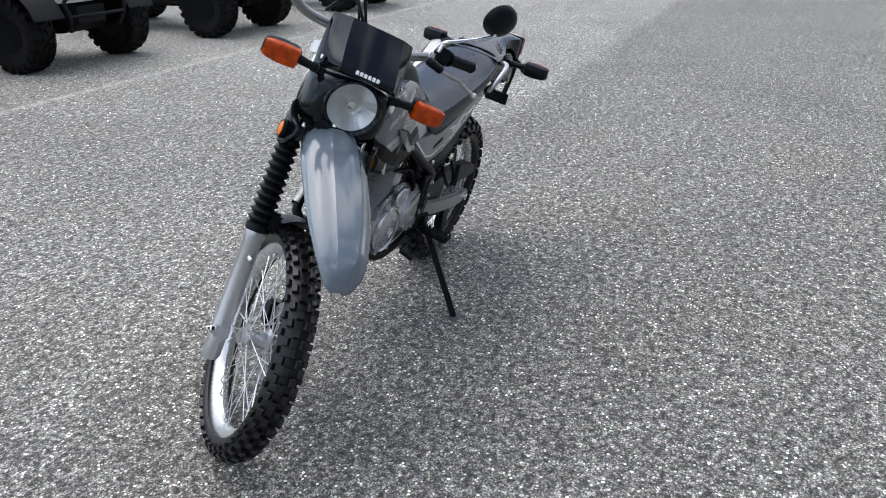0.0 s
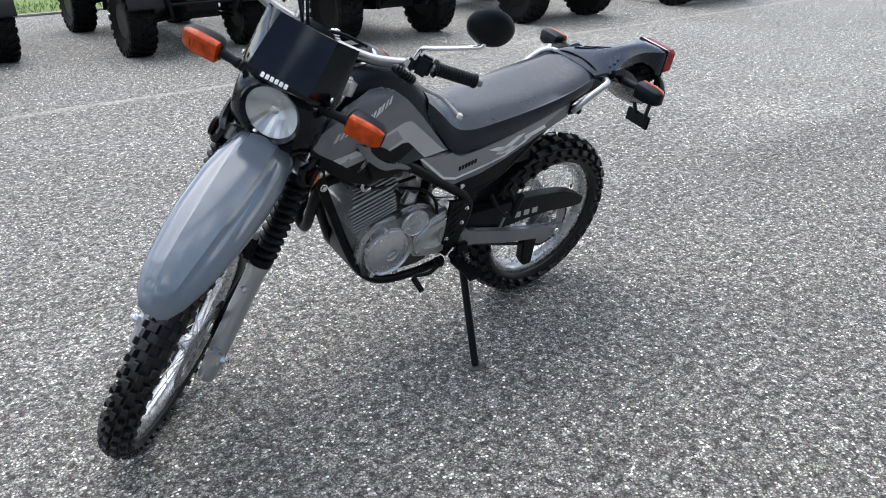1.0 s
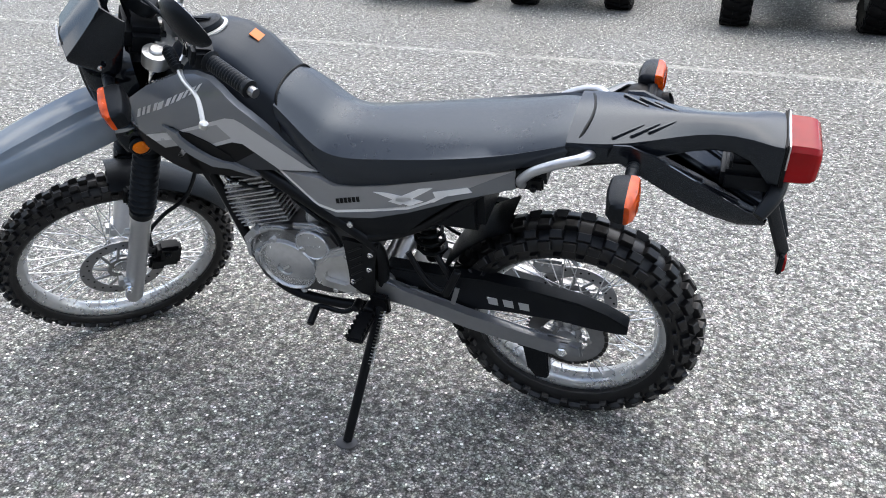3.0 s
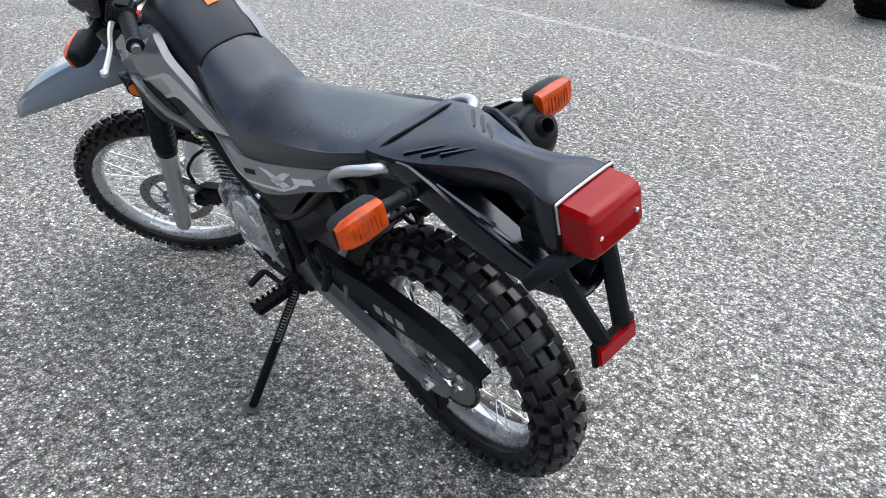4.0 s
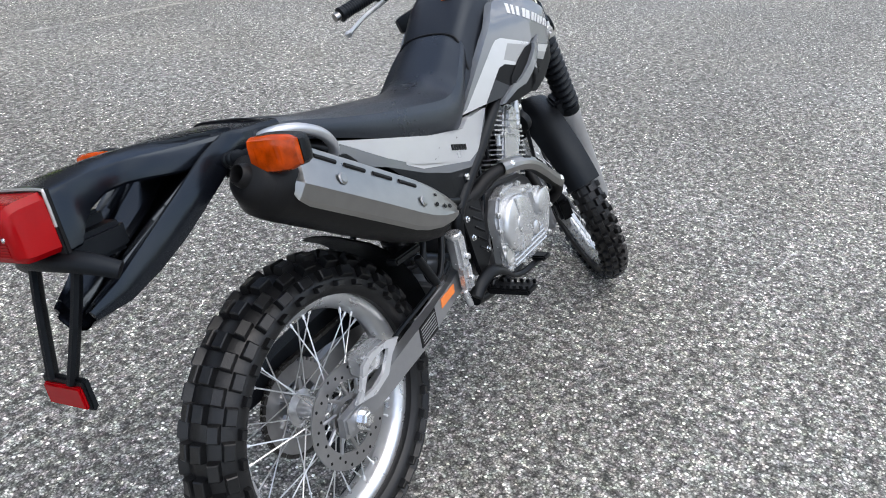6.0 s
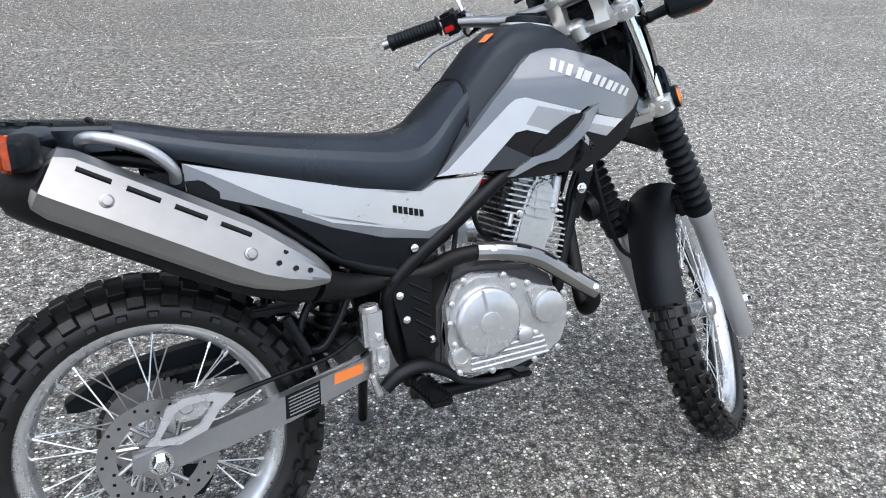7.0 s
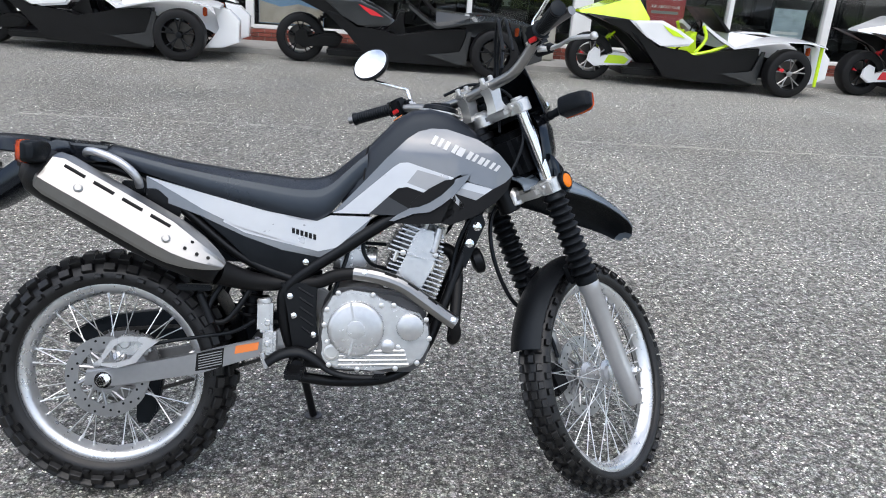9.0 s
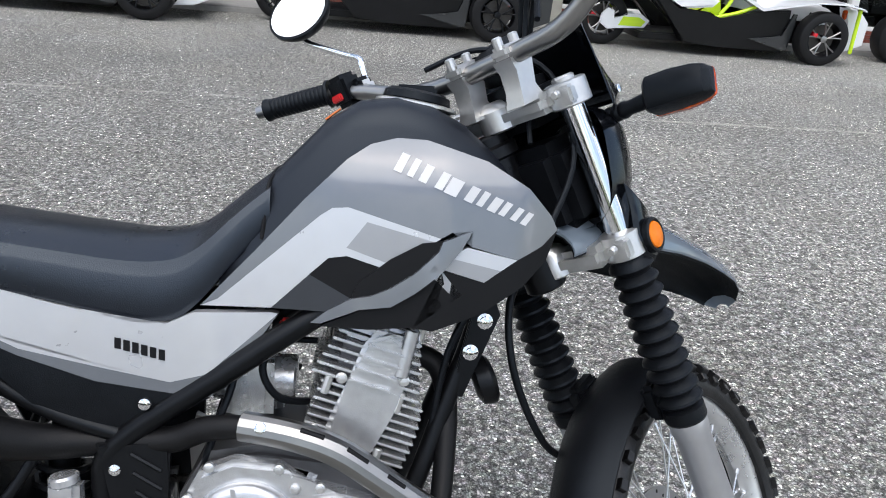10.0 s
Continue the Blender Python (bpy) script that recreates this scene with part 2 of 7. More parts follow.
# ---- the motorcycle: x ahead, y to its left, z up, origin on the ground under the rear axle ----
LEAN = 15.17
bike = thing("motorcycle", "grey and black dual-sport motorcycle leaning on its kickstand on asphalt", "motorcycle", Matrix.Rotation(radians(-LEAN), 4, "X"))
RAKE, STEER = radians(26.5), radians(40.5)
A0 = V(1.3256, 0, 0.3084)
E1, EA = V(math.cos(RAKE), 0, math.sin(RAKE)), V(-math.sin(RAKE), 0, math.cos(RAKE))
BASIS = Matrix(((E1.x, 0, EA.x, A0.x), (0, 1, 0, 0), (E1.z, 0, EA.z, A0.z), (0, 0, 0, 1)))
FB = BASIS @ Matrix.Rotation(STEER, 4, "Z")
FM = FB @ Matrix.Rotation(radians(1.8), 4, "X")   # the steered front end: u ahead, y left, s up along the steering axis
FW = FB @ Matrix.Rotation(radians(3.6), 4, "Z") @ Matrix.Translation((0.012, 0, 0)) @ Matrix.Rotation(radians(1.8), 4, "X")   # fork, wheel and fender


def N(x, z, y=0.0):
    """A place of the straight-ahead bike in the front end's u, y, s."""
    d = V(x, 0, z) - A0
    return V(d.dot(E1), y, d.dot(EA))


# -- wheels --
def tyre(bm, R, w, m, count, rows, knob, depth):
    """A knobbly tyre round y: a round carcass with rows of blocks at the angles given across the tread."""
    n, prof = 72, []
    r0 = w / 2
    rc = R - depth - r0 * 0.92
    for a in (-106, -98, -86, -68, -48, -24, 0, 24, 48, 68, 86, 98, 106):
        q = radians(a)
        prof.append((rc + r0 * 0.92 * math.cos(q), r0 * math.sin(q) * (1.0 if abs(a) < 90 else (0.94 if abs(a) < 100 else 0.84))))
    rings = [[m @ V(r * math.cos(2 * math.pi * i / n), y, r * math.sin(2 * math.pi * i / n)) for r, y in prof] for i in range(n)]
    loft(bm, rings + [rings[0]], cap=False)


def tread(parent, R, w, m, count, rows, depth):
    """Rows of tread blocks: one mesh for each row, set round the wheel as single pieces."""
    r0 = w / 2
    rc = R - depth - r0 * 0.92
    for ang, wide, long, off in rows:
        q = radians(ang)
        base = V(0, r0 * math.sin(q), rc + r0 * 0.92 * math.cos(q))
        nrm = V(0, math.sin(q), math.cos(q) * 0.95).normalized()
        tan = V(0, nrm.z, -nrm.y)
        bm = bmesh.new()
        c = []
        for h, k in ((-0.005, 1.16), (depth * (0.86 if abs(ang) < 50 else 0.68), 1.0), (depth * (1.0 if abs(ang) < 50 else 0.8), 0.86)):
            for sx, sy in ((-1, -1), (1, -1), (1, 1), (-1, 1)):
                c.append(bm.verts.new(base + nrm * h + tan * (sy * wide / 2 * k) + V(sx * long / 2 * k, 0, 0)))
        for f in ((8, 9, 10, 11), (0, 1, 5, 4), (1, 2, 6, 5), (2, 3, 7, 6), (3, 0, 4, 7), (4, 5, 9, 8), (5, 6, 10, 9), (6, 7, 11, 10), (7, 4, 8, 11)):
            bm.faces.new([c[j] for j in f])
        first = part("tread_block", bm, RUBBER, parent, flat=True)
        for i in range(count):
            ob = first if i == 0 else new("tread_block", first.data)
            ob.parent = parent
            ob.matrix_basis = m @ Matrix.Rotation(2 * math.pi * (i + off) / count + 0.006 * random.uniform(-1, 1), 4, "Y")


def wheel(name, R, w, rim_r, m, count, rows, depth, hub_w, disc_side, disc_r, label):
    """A spoked wheel round y at the pose m: rim, tyre, hub, brake disc, spokes."""
    turn = Matrix.Rotation(radians(-90), 4, "X")
    bm = bmesh.new()
    hw = 0.026 if w < 0.1 else 0.034
    lathe(bm, [(rim_r, hw), (rim_r + 0.001, hw - 0.004), (rim_r - 0.012, hw - 0.008), (rim_r - 0.022, hw * 0.45), (rim_r - 0.026, 0), (rim_r - 0.022, -hw * 0.45), (rim_r - 0.012, -hw + 0.008),
               (rim_r + 0.001, -hw + 0.004), (rim_r, -hw), (rim_r - 0.007, -hw - 0.001), (rim_r - 0.017, -hw + 0.002), (rim_r - 0.028, -hw * 0.5), (rim_r - 0.034, 0), (rim_r - 0.028, hw * 0.5),
               (rim_r - 0.017, hw - 0.002), (rim_r - 0.007, hw + 0.001)], m @ turn, 72, close=True)
    rim = part(name, bm, RIM, bike, label)
    bm = bmesh.new()
    tyre(bm, R, w, m, count, rows, None, depth)
    part("tyre", bm, RUBBER, rim, "black knobbly tyre")
    tread(rim, R, w, m, count, rows, depth)
    bm = bmesh.new()
    h = hub_w
    lathe(bm, [(0.016, -h - 0.012), (0.024, -h - 0.01), (0.026, -h), (0.040, -h + 0.004), (0.041, -h + 0.009), (0.026, -h + 0.016), (0.022, 0), (0.026, h - 0.016), (0.041, h - 0.009), (0.040, h - 0.004), (0.026, h), (0.024, h + 0.01), (0.016, h + 0.012)], m @ turn, 28)
    part("hub", bm, CAST, rim, "cast aluminium hub")
    # brake disc: a ring with drilled slots and arms
    bm = bmesh.new()
    y = disc_side * (h + 0.012)
    inner = disc_r - 0.034
    lathe(bm, [(inner, y - 0.002), (disc_r, y - 0.002), (disc_r, y + 0.002), (inner, y + 0.002)], m @ turn, 56, close=True)
    lathe(bm, [(0.034, y - 0.003), (0.046, y - 0.003), (0.046, y + 0.003), (0.034, y + 0.003)], m @ turn, 30, close=True)
    disc = part("brake_disc", bm, DISC, rim, "drilled steel brake disc")
    for i in range(10):
        q = 2 * math.pi * i / 10
        a, b = V(math.cos(q), 0, math.sin(q)) * 0.040, V(math.cos(q + 0.28), 0, math.sin(q + 0.28)) * (inner + 0.003)
        bm = bmesh.new()
        rod(bm, m @ (a + V(0, y, 0)), m @ (b + V(0, y, 0)), 0.0045, 6)
        part("disc_arm", bm, DISC, rim)
    for row in range(3):
        bm = bmesh.new()
        for sd in (-1, 1):
            lathe(bm, [(0.0001, 0), (0.0034, 0), (0.0034, 0.0004), (0.0001, 0.0004)], Matrix.Translation((disc_r - 0.009 - 0.008 * row, y + sd * 0.0022, 0)) @ turn, 8)
        first = part("disc_hole", bm, BLACKDECAL, rim)
        for i in range(10):
            ob = first if i == 0 else new("disc_hole", first.data)
            ob.parent = rim
            ob.matrix_basis = m @ Matrix.Rotation(2 * math.pi * (i + row / 3) / 10, 4, "Y")
    # spokes: two crossing sets on each side, one mesh for each set
    for side in (-1, 1):
        for lean in (-1, 1):
            bm = bmesh.new()
            q0 = 0.0
            q1 = lean * 0.62
            a = V(0.037 * math.cos(q0), side * (h - 0.006), 0.037 * math.sin(q0))
            b = V((rim_r - 0.027) * math.cos(q1), side * 0.006, (rim_r - 0.027) * math.sin(q1))
            rod(bm, a, b, 0.0016, 6)
            n = (a - b).normalized()
            rod(bm, b, b + n * 0.016, 0.0033, 6)
            first = part("spoke", bm, SPOKE, rim)
            step0 = (0.25 if side > 0 else 0.0) + (0.5 if lean > 0 else 0.0)
            first.matrix_basis = m @ Matrix.Rotation(2 * math.pi * step0 / 9, 4, "Y")
            for i in range(1, 9):
                s = new("spoke", first.data)
                s.parent = rim
                s.matrix_basis = m @ Matrix.Rotation(2 * math.pi * (i + step0) / 9, 4, "Y")
    return rim


REAR = Matrix.Translation((0, 0, 0.333))
FRONT = FW @ Matrix.Translation((0.062, 0, 0)) @ Matrix.Rotation(-RAKE, 4, "Y")
wheel("rear_wheel", 0.331, 0.122, 0.2448, REAR, 31, ((12, 0.021, 0.031, 0.0), (-12, 0.021, 0.031, 0.0), (36, 0.020, 0.031, 0.5), (-36, 0.020, 0.031, 0.5), (60, 0.020, 0.030, 0.0), (-60, 0.020, 0.030, 0.0), (82, 0.010, 0.018, 0.5), (-82, 0.010, 0.018, 0.5)), 0.016, 0.062, -1, 0.108, "polished aluminium spoked rear wheel")
wheel("front_wheel", 0.345, 0.086, 0.285, FRONT, 44, ((13, 0.015, 0.022, 0.0), (-13, 0.015, 0.022, 0.5), (39, 0.015, 0.020, 0.5), (-39, 0.015, 0.020, 0.0), (66, 0.012, 0.017, 0.0), (-66, 0.012, 0.017, 0.5)), 0.012, 0.040, 1, 0.122, "polished aluminium spoked front wheel")

# -- fork and steering --
for sd in (1, -1):
    y = 0.103 * sd
    bm = bmesh.new()
    lathe(bm, [(0.012, -0.092), (0.021, -0.088), (0.026, -0.075), (0.0275, 0.02), (0.0275, 0.27), (0.030, 0.275), (0.031, 0.305), (0.028, 0.312)], Matrix.Translation((0.038, y, 0)), 24)
    block(bm, (0.058, y, 0.0), (0.055, 0.042, 0.055), bevel=0.012)
    rod(bm, (0.052, y, 0.225), (0.075, y - sd * 0.01, 0.215), 0.010)
    leg = part("fork_leg", bm, FORK, bike, "silver painted lower fork leg", FW)
    bm = bmesh.new()
    rod(bm, (0.062, y + sd * 0.018, 0), (0.062, y + sd * 0.034, 0), 0.011, 6)
    rod(bm, (0.062, y + sd * 0.030, 0), (0.062, y + sd * 0.044, 0), 0.007, 8)
    part("axle_nut", bm, CHROME, leg, "zinc axle nut", FW)
    bm = bmesh.new()
    rod(bm, (0.038, y, 0.29), (0.038, y, 0.84), 0.0185, 20)
    part("fork_tube", bm, CHROME, bike, "chromed fork tube", FW)
    bm = bmesh.new()
    prof, nb = [(0.031, 0.296), (0.033, 0.300), (0.033, 0.318)], 11
    for i in range(nb):
        s0, s1 = 0.322 + i * (0.245 / nb), 0.322 + (i + 1) * (0.245 / nb)
        k = 1 - 0.08 * i / nb
        prof += [(0.026 * k, s0), (0.037 * k, s0 + 0.45 * (s1 - s0)), (0.036 * k, s0 + 0.62 * (s1 - s0))]
    prof += [(0.027, 0.568), (0.027, 0.578)]
    lathe(bm, prof, Matrix.Translation((0.038, y, 0)), 24)
    part("fork_boot", bm, PLASTIC, bike, "black rubber fork gaiter", FW, angle=25)
for s, t, lab in ((0.592, 0.034, "lower triple clamp"), (0.826, 0.030, "upper triple clamp")):
    bm = bmesh.new()
    block(bm, (0.012, 0, s), (0.060, 0.19, t), bevel=0.010)
    for sd in (1, -1):
        lathe(bm, [(0.026, -t * 0.62), (0.031, -t * 0.55), (0.031, t * 0.55), (0.026, t * 0.62)], Matrix.Translation((0.038, 0.103 * sd, s)), 22)
        block(bm, (0.010, 0.118 * sd, s), (0.020, 0.022, t * 0.9), bevel=0.004)
        rod(bm, (-0.004, 0.112 * sd, s + 0.006), (-0.016, 0.112 * sd, s + 0.006), 0.006, 8)
    lathe(bm, [(0.022, -t * 0.6), (0.028, -t * 0.5), (0.028, t * 0.5), (0.022, t * 0.75), (0.012, t * 0.9)], Matrix.Translation((0, 0, s)), 20)
    cl = part("triple_clamp", bm, CLAMP, bike, "machined aluminium " + lab, FW)
for sd in (1, -1):
    bm = bmesh.new()
    rod(bm, (0.038, 0.103 * sd, 0.838), (0.038, 0.103 * sd, 0.852), 0.017, 12)
    part("fork_cap", bm, CLAMP, bike, "", FW)
    bm = bmesh.new()
    yr = -0.023 + 0.046 * sd
    rows = [[V(u + (0.006 if s_ > 0.88 else 0), y, s_) for u, y in ((-w, yr - h), (w, yr - h), (w, yr + h), (-w, yr + h))] for s_, w, h in ((0.836, 0.026, 0.016), (0.858, 0.018, 0.014), (0.884, 0.020, 0.015), (0.902, 0.026, 0.016))]
    loft(bm, rows)
    block(bm, (0.006, yr, 0.912), (0.054, 0.033, 0.018), bevel=0.006)
    for du in (-0.013, 0.025):
        lathe(bm, [(0.0075, 0.916), (0.0075, 0.932), (0.005, 0.934), (0.001, 0.934)], Matrix.Translation((du, yr, 0)), 10)
    part("handlebar_riser", bm, CLAMP, bike, "aluminium handlebar clamp", FM, angle=30)
bm = bmesh.new()
rod(bm, (0, 0, 0.56), (0, 0, 0.81), 0.032, 20)
lathe(bm, [(0.030, 0.77), (0.041, 0.775), (0.041, 0.79), (0.030, 0.795)], Matrix(), 22)
part("steering_stem", bm, FRAME, bike, "black steering head", BASIS)
bar_line = [(-0.090, 0.370, 0.992), (-0.030, 0.262, 0.972), (-0.010, 0.195, 0.950), (-0.004, 0.11, 0.915), (0, 0.03, 0.902), (0, -0.045, 0.901), (0, -0.12, 0.902), (-0.002, -0.200, 0.908), (0.004, -0.276, 0.944), (-0.008, -0.335, 0.966), (-0.038, -0.444, 0.974)]
# the right-hand controls, turned forward with the bar
HB = {1: FB, -1: FB @ Matrix.Translation((0.022, -0.072, 0.002))}
bm = bmesh.new()
tube(bm, bar_line, [0.011, 0.011, 0.0125, 0.014, 0.014, 0.014, 0.014, 0.014, 0.0125, 0.011, 0.011], 14, 6)
part("handlebar", bm, STEEL, bike, "satin silver handlebar", FB)
for sd in (1, -1):
    g = [V(-0.024, 0.250 * sd, 0.970), V(-0.087, 0.364 * sd, 0.991)]
    gd = (g[1] - g[0])
    bm = bmesh.new()
    prof = [(0.022, 0), (0.024, 0.004), (0.017, 0.008)]
    for i in range(14):
        s = 0.010 + i * 0.0075
        prof += [(0.0165, s), (0.0178, s + 0.002), (0.0178, s + 0.005)]
    prof += [(0.0195, 0.116), (0.0195, 0.121), (0.012, 0.124)]
    lathe(bm, prof, axis_m(g[0], g[1]), 16)
    part("grip", bm, PLASTIC, bike, "black rubber handlebar grip", HB[sd])
    bm = bmesh.new()
    block(bm, (-0.012, 0.226 * sd, 0.964), (0.046, 0.042, 0.052), bevel=0.008)
    block(bm, (0.002, 0.200 * sd, 0.956), (0.034, 0.022, 0.036), bevel=0.006)
    sw = part("switch_box", bm, PLASTIC, bike, "black handlebar switch housing", HB[sd])
    bm = bmesh.new()
    block(bm, (-0.037, 0.226 * sd, 0.956), (0.008, 0.024, 0.012), bevel=0.002)
    part("switch", bm, REDPLASTIC, sw, "red switch", HB[sd])
    bm = bmesh.new()
    tube(bm, [(0.010, 0.196 * sd, 0.934), (0.026, 0.222 * sd, 0.922), (0.022, 0.256 * sd, 0.918), (0.004, 0.306 * sd, 0.918), (0.000, 0.362 * sd, 0.901)], [0.010, 0.0075, 0.0065, 0.006, 0.007], 10, 4, flat=0.7)
    lathe(bm, [(0.003, -0.010), (0.009, -0.006), (0.010, 0), (0.009, 0.006), (0.003, 0.010)], Matrix.Translation((0.000, 0.366 * sd, 0.900)), 12)
    block(bm, (0.002, 0.196 * sd, 0.952), (0.030, 0.030, 0.030), bevel=0.007)
    part("bar_lever", bm, CLAMP, bike, "bare aluminium lever with ball end", HB[sd])
    bm = bmesh.new()
    prof = [(0.008, 0)]
    for i in range(7):
        prof += [(0.012, 0.004 + i * 0.008), (0.014, 0.007 + i * 0.008), (0.011, 0.010 + i * 0.008)]
    prof += [(0.007, 0.066)]
    lathe(bm, prof, axis_m((0.028, 0.228 * sd, 0.922), (0.046, 0.160 * sd, 0.930)), 14)
    part("cable_boot", bm, PLASTIC, bike, "ribbed black rubber boot", HB[sd])
    bm = bmesh.new()
    tube(bm, [(0.010, 0.200 * sd, 0.952), (0.020, 0.203 * sd, 0.990), (0.028, 0.210 * sd, 1.004), (0.032, 0.240 * sd, 1.020), (0.040, 0.320 * sd, 1.068), (0.044, 0.334 * sd, 1.084), (0.048, 0.332 * sd, 1.10)], 0.0055, 10, 4)
    stem = part("mirror_stem", bm, CHROME, bike, "chromed mirror stem", HB[sd])
    mm = Matrix.Translation((0.052, 0.329 * sd, 1.126)) @ Matrix.Rotation(radians(30 * sd), 4, "Z") @ Matrix.Rotation(radians(-56), 4, "Y") @ Matrix.Diagonal((0.94, 1.08, 1, 1))
    bm = bmesh.new()
    lathe(bm, [(0.052, 0.006), (0.056, 0.005), (0.0565, -0.002), (0.050, -0.014), (0.034, -0.024), (0.012, -0.029)], mm, 36)
    mh = part("mirror_housing", bm, PLASTIC, stem, "round black mirror housing", HB[sd])
    bm = bmesh.new()
    lathe(bm, [(0.0005, 0.0064), (0.0515, 0.0064), (0.0515, 0.0052), (0.0005, 0.0052)], mm, 36)
    part("mirror_glass", bm, MIRROR, stem, "round mirror glass", HB[sd])
# cables and the front brake hose
for pts, r in (([(0.03, 0.115, 0.935), (0.075, 0.03, 0.93), (0.09, -0.06, 0.86), (0.04, -0.085, 0.74), (-0.05, -0.06, 0.66)], 0.0045), ([(0.02, -0.12, 0.935), (0.10, -0.085, 0.985), (0.115, -0.03, 0.92), (0.06, 0.02, 0.80), (-0.05, 0.05, 0.68)], 0.0045),
               ([(0.0, -0.16, 0.975), (0.07, -0.13, 1.06), (0.11, -0.07, 1.02), (0.10, -0.01, 0.90), (0.06, 0.06, 0.76), (0.03, 0.06, 0.60)], 0.0045), ([(0.0, -0.19, 0.965), (0.06, -0.16, 1.05), (0.10, -0.10, 1.03), (0.09, -0.04, 0.92), (0.0, -0.05, 0.78)], 0.004)):
    bm = bmesh.new()
    tube(bm, pts, r, 8, 6)
    part("cable", bm, PLASTIC, bike, "black control cable", FM)
bm = bmesh.new()
tube(bm, [(0.01, 0.045, 0.60), (-0.06, 0.06, 0.56), (-0.10, 0.07, 0.46), (-0.085, 0.08, 0.33), (-0.03, 0.075, 0.25), (0.0, 0.065, 0.17), (-0.01, 0.06, 0.10)], 0.006, 10, 6)
part("brake_hose", bm, PLASTIC, bike, "black front brake hose", FW)
bm = bmesh.new()
block(bm, (-0.062, 0.060, 0.055), (0.070, 0.045, 0.085), bevel=0.010)
block(bm, (-0.030, 0.070, 0.030), (0.05, 0.030, 0.05), bevel=0.008)
rod(bm, (-0.055, 0.080, 0.075), (-0.055, 0.093, 0.075), 0.009, 8)
part("front_caliper", bm, FRAME, bike, "black front brake caliper", FW)
for u, y, s, sd in ((0.064, 0.128, 0.588, 1), (0.064, -0.128, 0.588, -1)):
    bm = bmesh.new()
    outline = [(0.052, 0.676), (0.046, 0.640), (0.030, 0.602), (0.034, 0.566), (0.058, 0.548), (0.090, 0.556), (0.112, 0.584), (0.118, 0.606), (0.096, 0.622), (0.074, 0.642)]
    rows = [[V(a + (0.075 - a) * k, sd * (y0 - 0.55 * max(0, a - 0.085)), b + (0.60 - b) * k) for a, b in outline] for k, y0 in ((0, 0.118), (0, 0.130), (0.16, 0.136), (0.5, 0.137))]
    loft(bm, rows)
    br = part("reflector_bracket", bm, GLOSS, bike, "black pointed fork side panel", FW, angle=30)
    bm = bmesh.new()
    lathe(bm, [(0.001, 0.014), (0.010, 0.013), (0.019, 0.010), (0.022, 0.005), (0.022, 0)], Matrix.Translation((u, y + sd * 0.008, s)) @ Matrix.Rotation(radians(-90 * sd), 4, "X"), 24)
    lens = part("side_reflector", bm, YELLOWAMBER, br, "round amber side reflector", FW)
    bm = bmesh.new()
    lathe(bm, [(0.021, 0.0), (0.0265, 0.0), (0.0265, 0.008), (0.0235, 0.010), (0.021, 0.009)], Matrix.Translation((u, y + sd * 0.008, s)) @ Matrix.Rotation(radians(-90 * sd), 4, "X"), 24, close=True)
    part("reflector_rim", bm, PLASTIC, br, "black rim", FW)

# -- front fender: a ridged shell --
fen = [(1.648, 0.786, 0.013, 0.008), (1.640, 0.806, 0.035, 0.018), (1.614, 0.836, 0.055, 0.030), (1.565, 0.862, 0.070, 0.042), (1.49, 0.886, 0.083, 0.054), (1.40, 0.909, 0.092, 0.064), (1.30, 0.929, 0.096, 0.074), (1.22, 0.942, 0.093, 0.084), (1.15, 0.944, 0.085, 0.084), (1.08, 0.925, 0.074, 0.068), (1.02, 0.89, 0.068, 0.051)]
fen = [tuple(a + (b - a) * f for a, b in zip(p, q)) for p, q in zip(fen, fen[1:]) for f in (0, 0.5)] + [fen[-1]]
# across: a raised flat spine, a crease on each side, falling shoulders and a short rim
SECTION = ((1.0, -1.0), (1.0, -0.86), (0.95, -0.66), (0.78, -0.40), (0.60, -0.25), (0.53, -0.21), (0.40, -0.04), (0.20, -0.015), (0.0, 0.0))
SECTION = [(-y, z) for y, z in SECTION] + list(SECTION[-2::-1])


def fender_shell(bm, inset, drop, skip=0):
    rows = []
    for x, z, w, d in fen[skip:]:
        rows.append([N(x, z) + V(0, w * inset * fy, 0) + (N(x, z + d * fz - drop) - N(x, z)) for fy, fz in SECTION])
    return loft(bm, rows, closed=False)


bm = bmesh.new()
o, i_ = fender_shell(bm, 1.0, 0.0), fender_shell(bm, 0.975, 0.003)
n = len(o[0])
for a, b in zip(range(len(o) - 1), range(1, len(o))):
    for j in (0, n - 1):
        bm.faces.new((o[a][j], o[b][j], i_[b][j], i_[a][j]))
for a in (0, len(o) - 1):
    for j in range(n - 1):
        bm.faces.new((o[a][j], o[a][j + 1], i_[a][j + 1], i_[a][j]))
fender = part("front_fender", bm, FENDER, bike, "glossy blue-grey plastic front fender", FW, angle=24)
bm = bmesh.new()
fender_shell(bm, 0.955, 0.0040, 2), fender_shell(bm, 0.945, 0.0055, 2)
part("fender_underside", bm, PLASTIC, fender, "dark inner shell under the fender", FW)
for y in (0.030, -0.030):
    bm = bmesh.new()
    c = N(1.16, 0.9445)
    lathe(bm, [(0.007, -0.004), (0.007, 0.003), (0.004, 0.005), (0.001, 0.005)], Matrix.Translation((c.x, y, c.z)) @ Matrix.Rotation(-RAKE, 4, "Y"), 12)
    part("fender_bolt", bm, CHROME, fender, "bright bolt", FW)
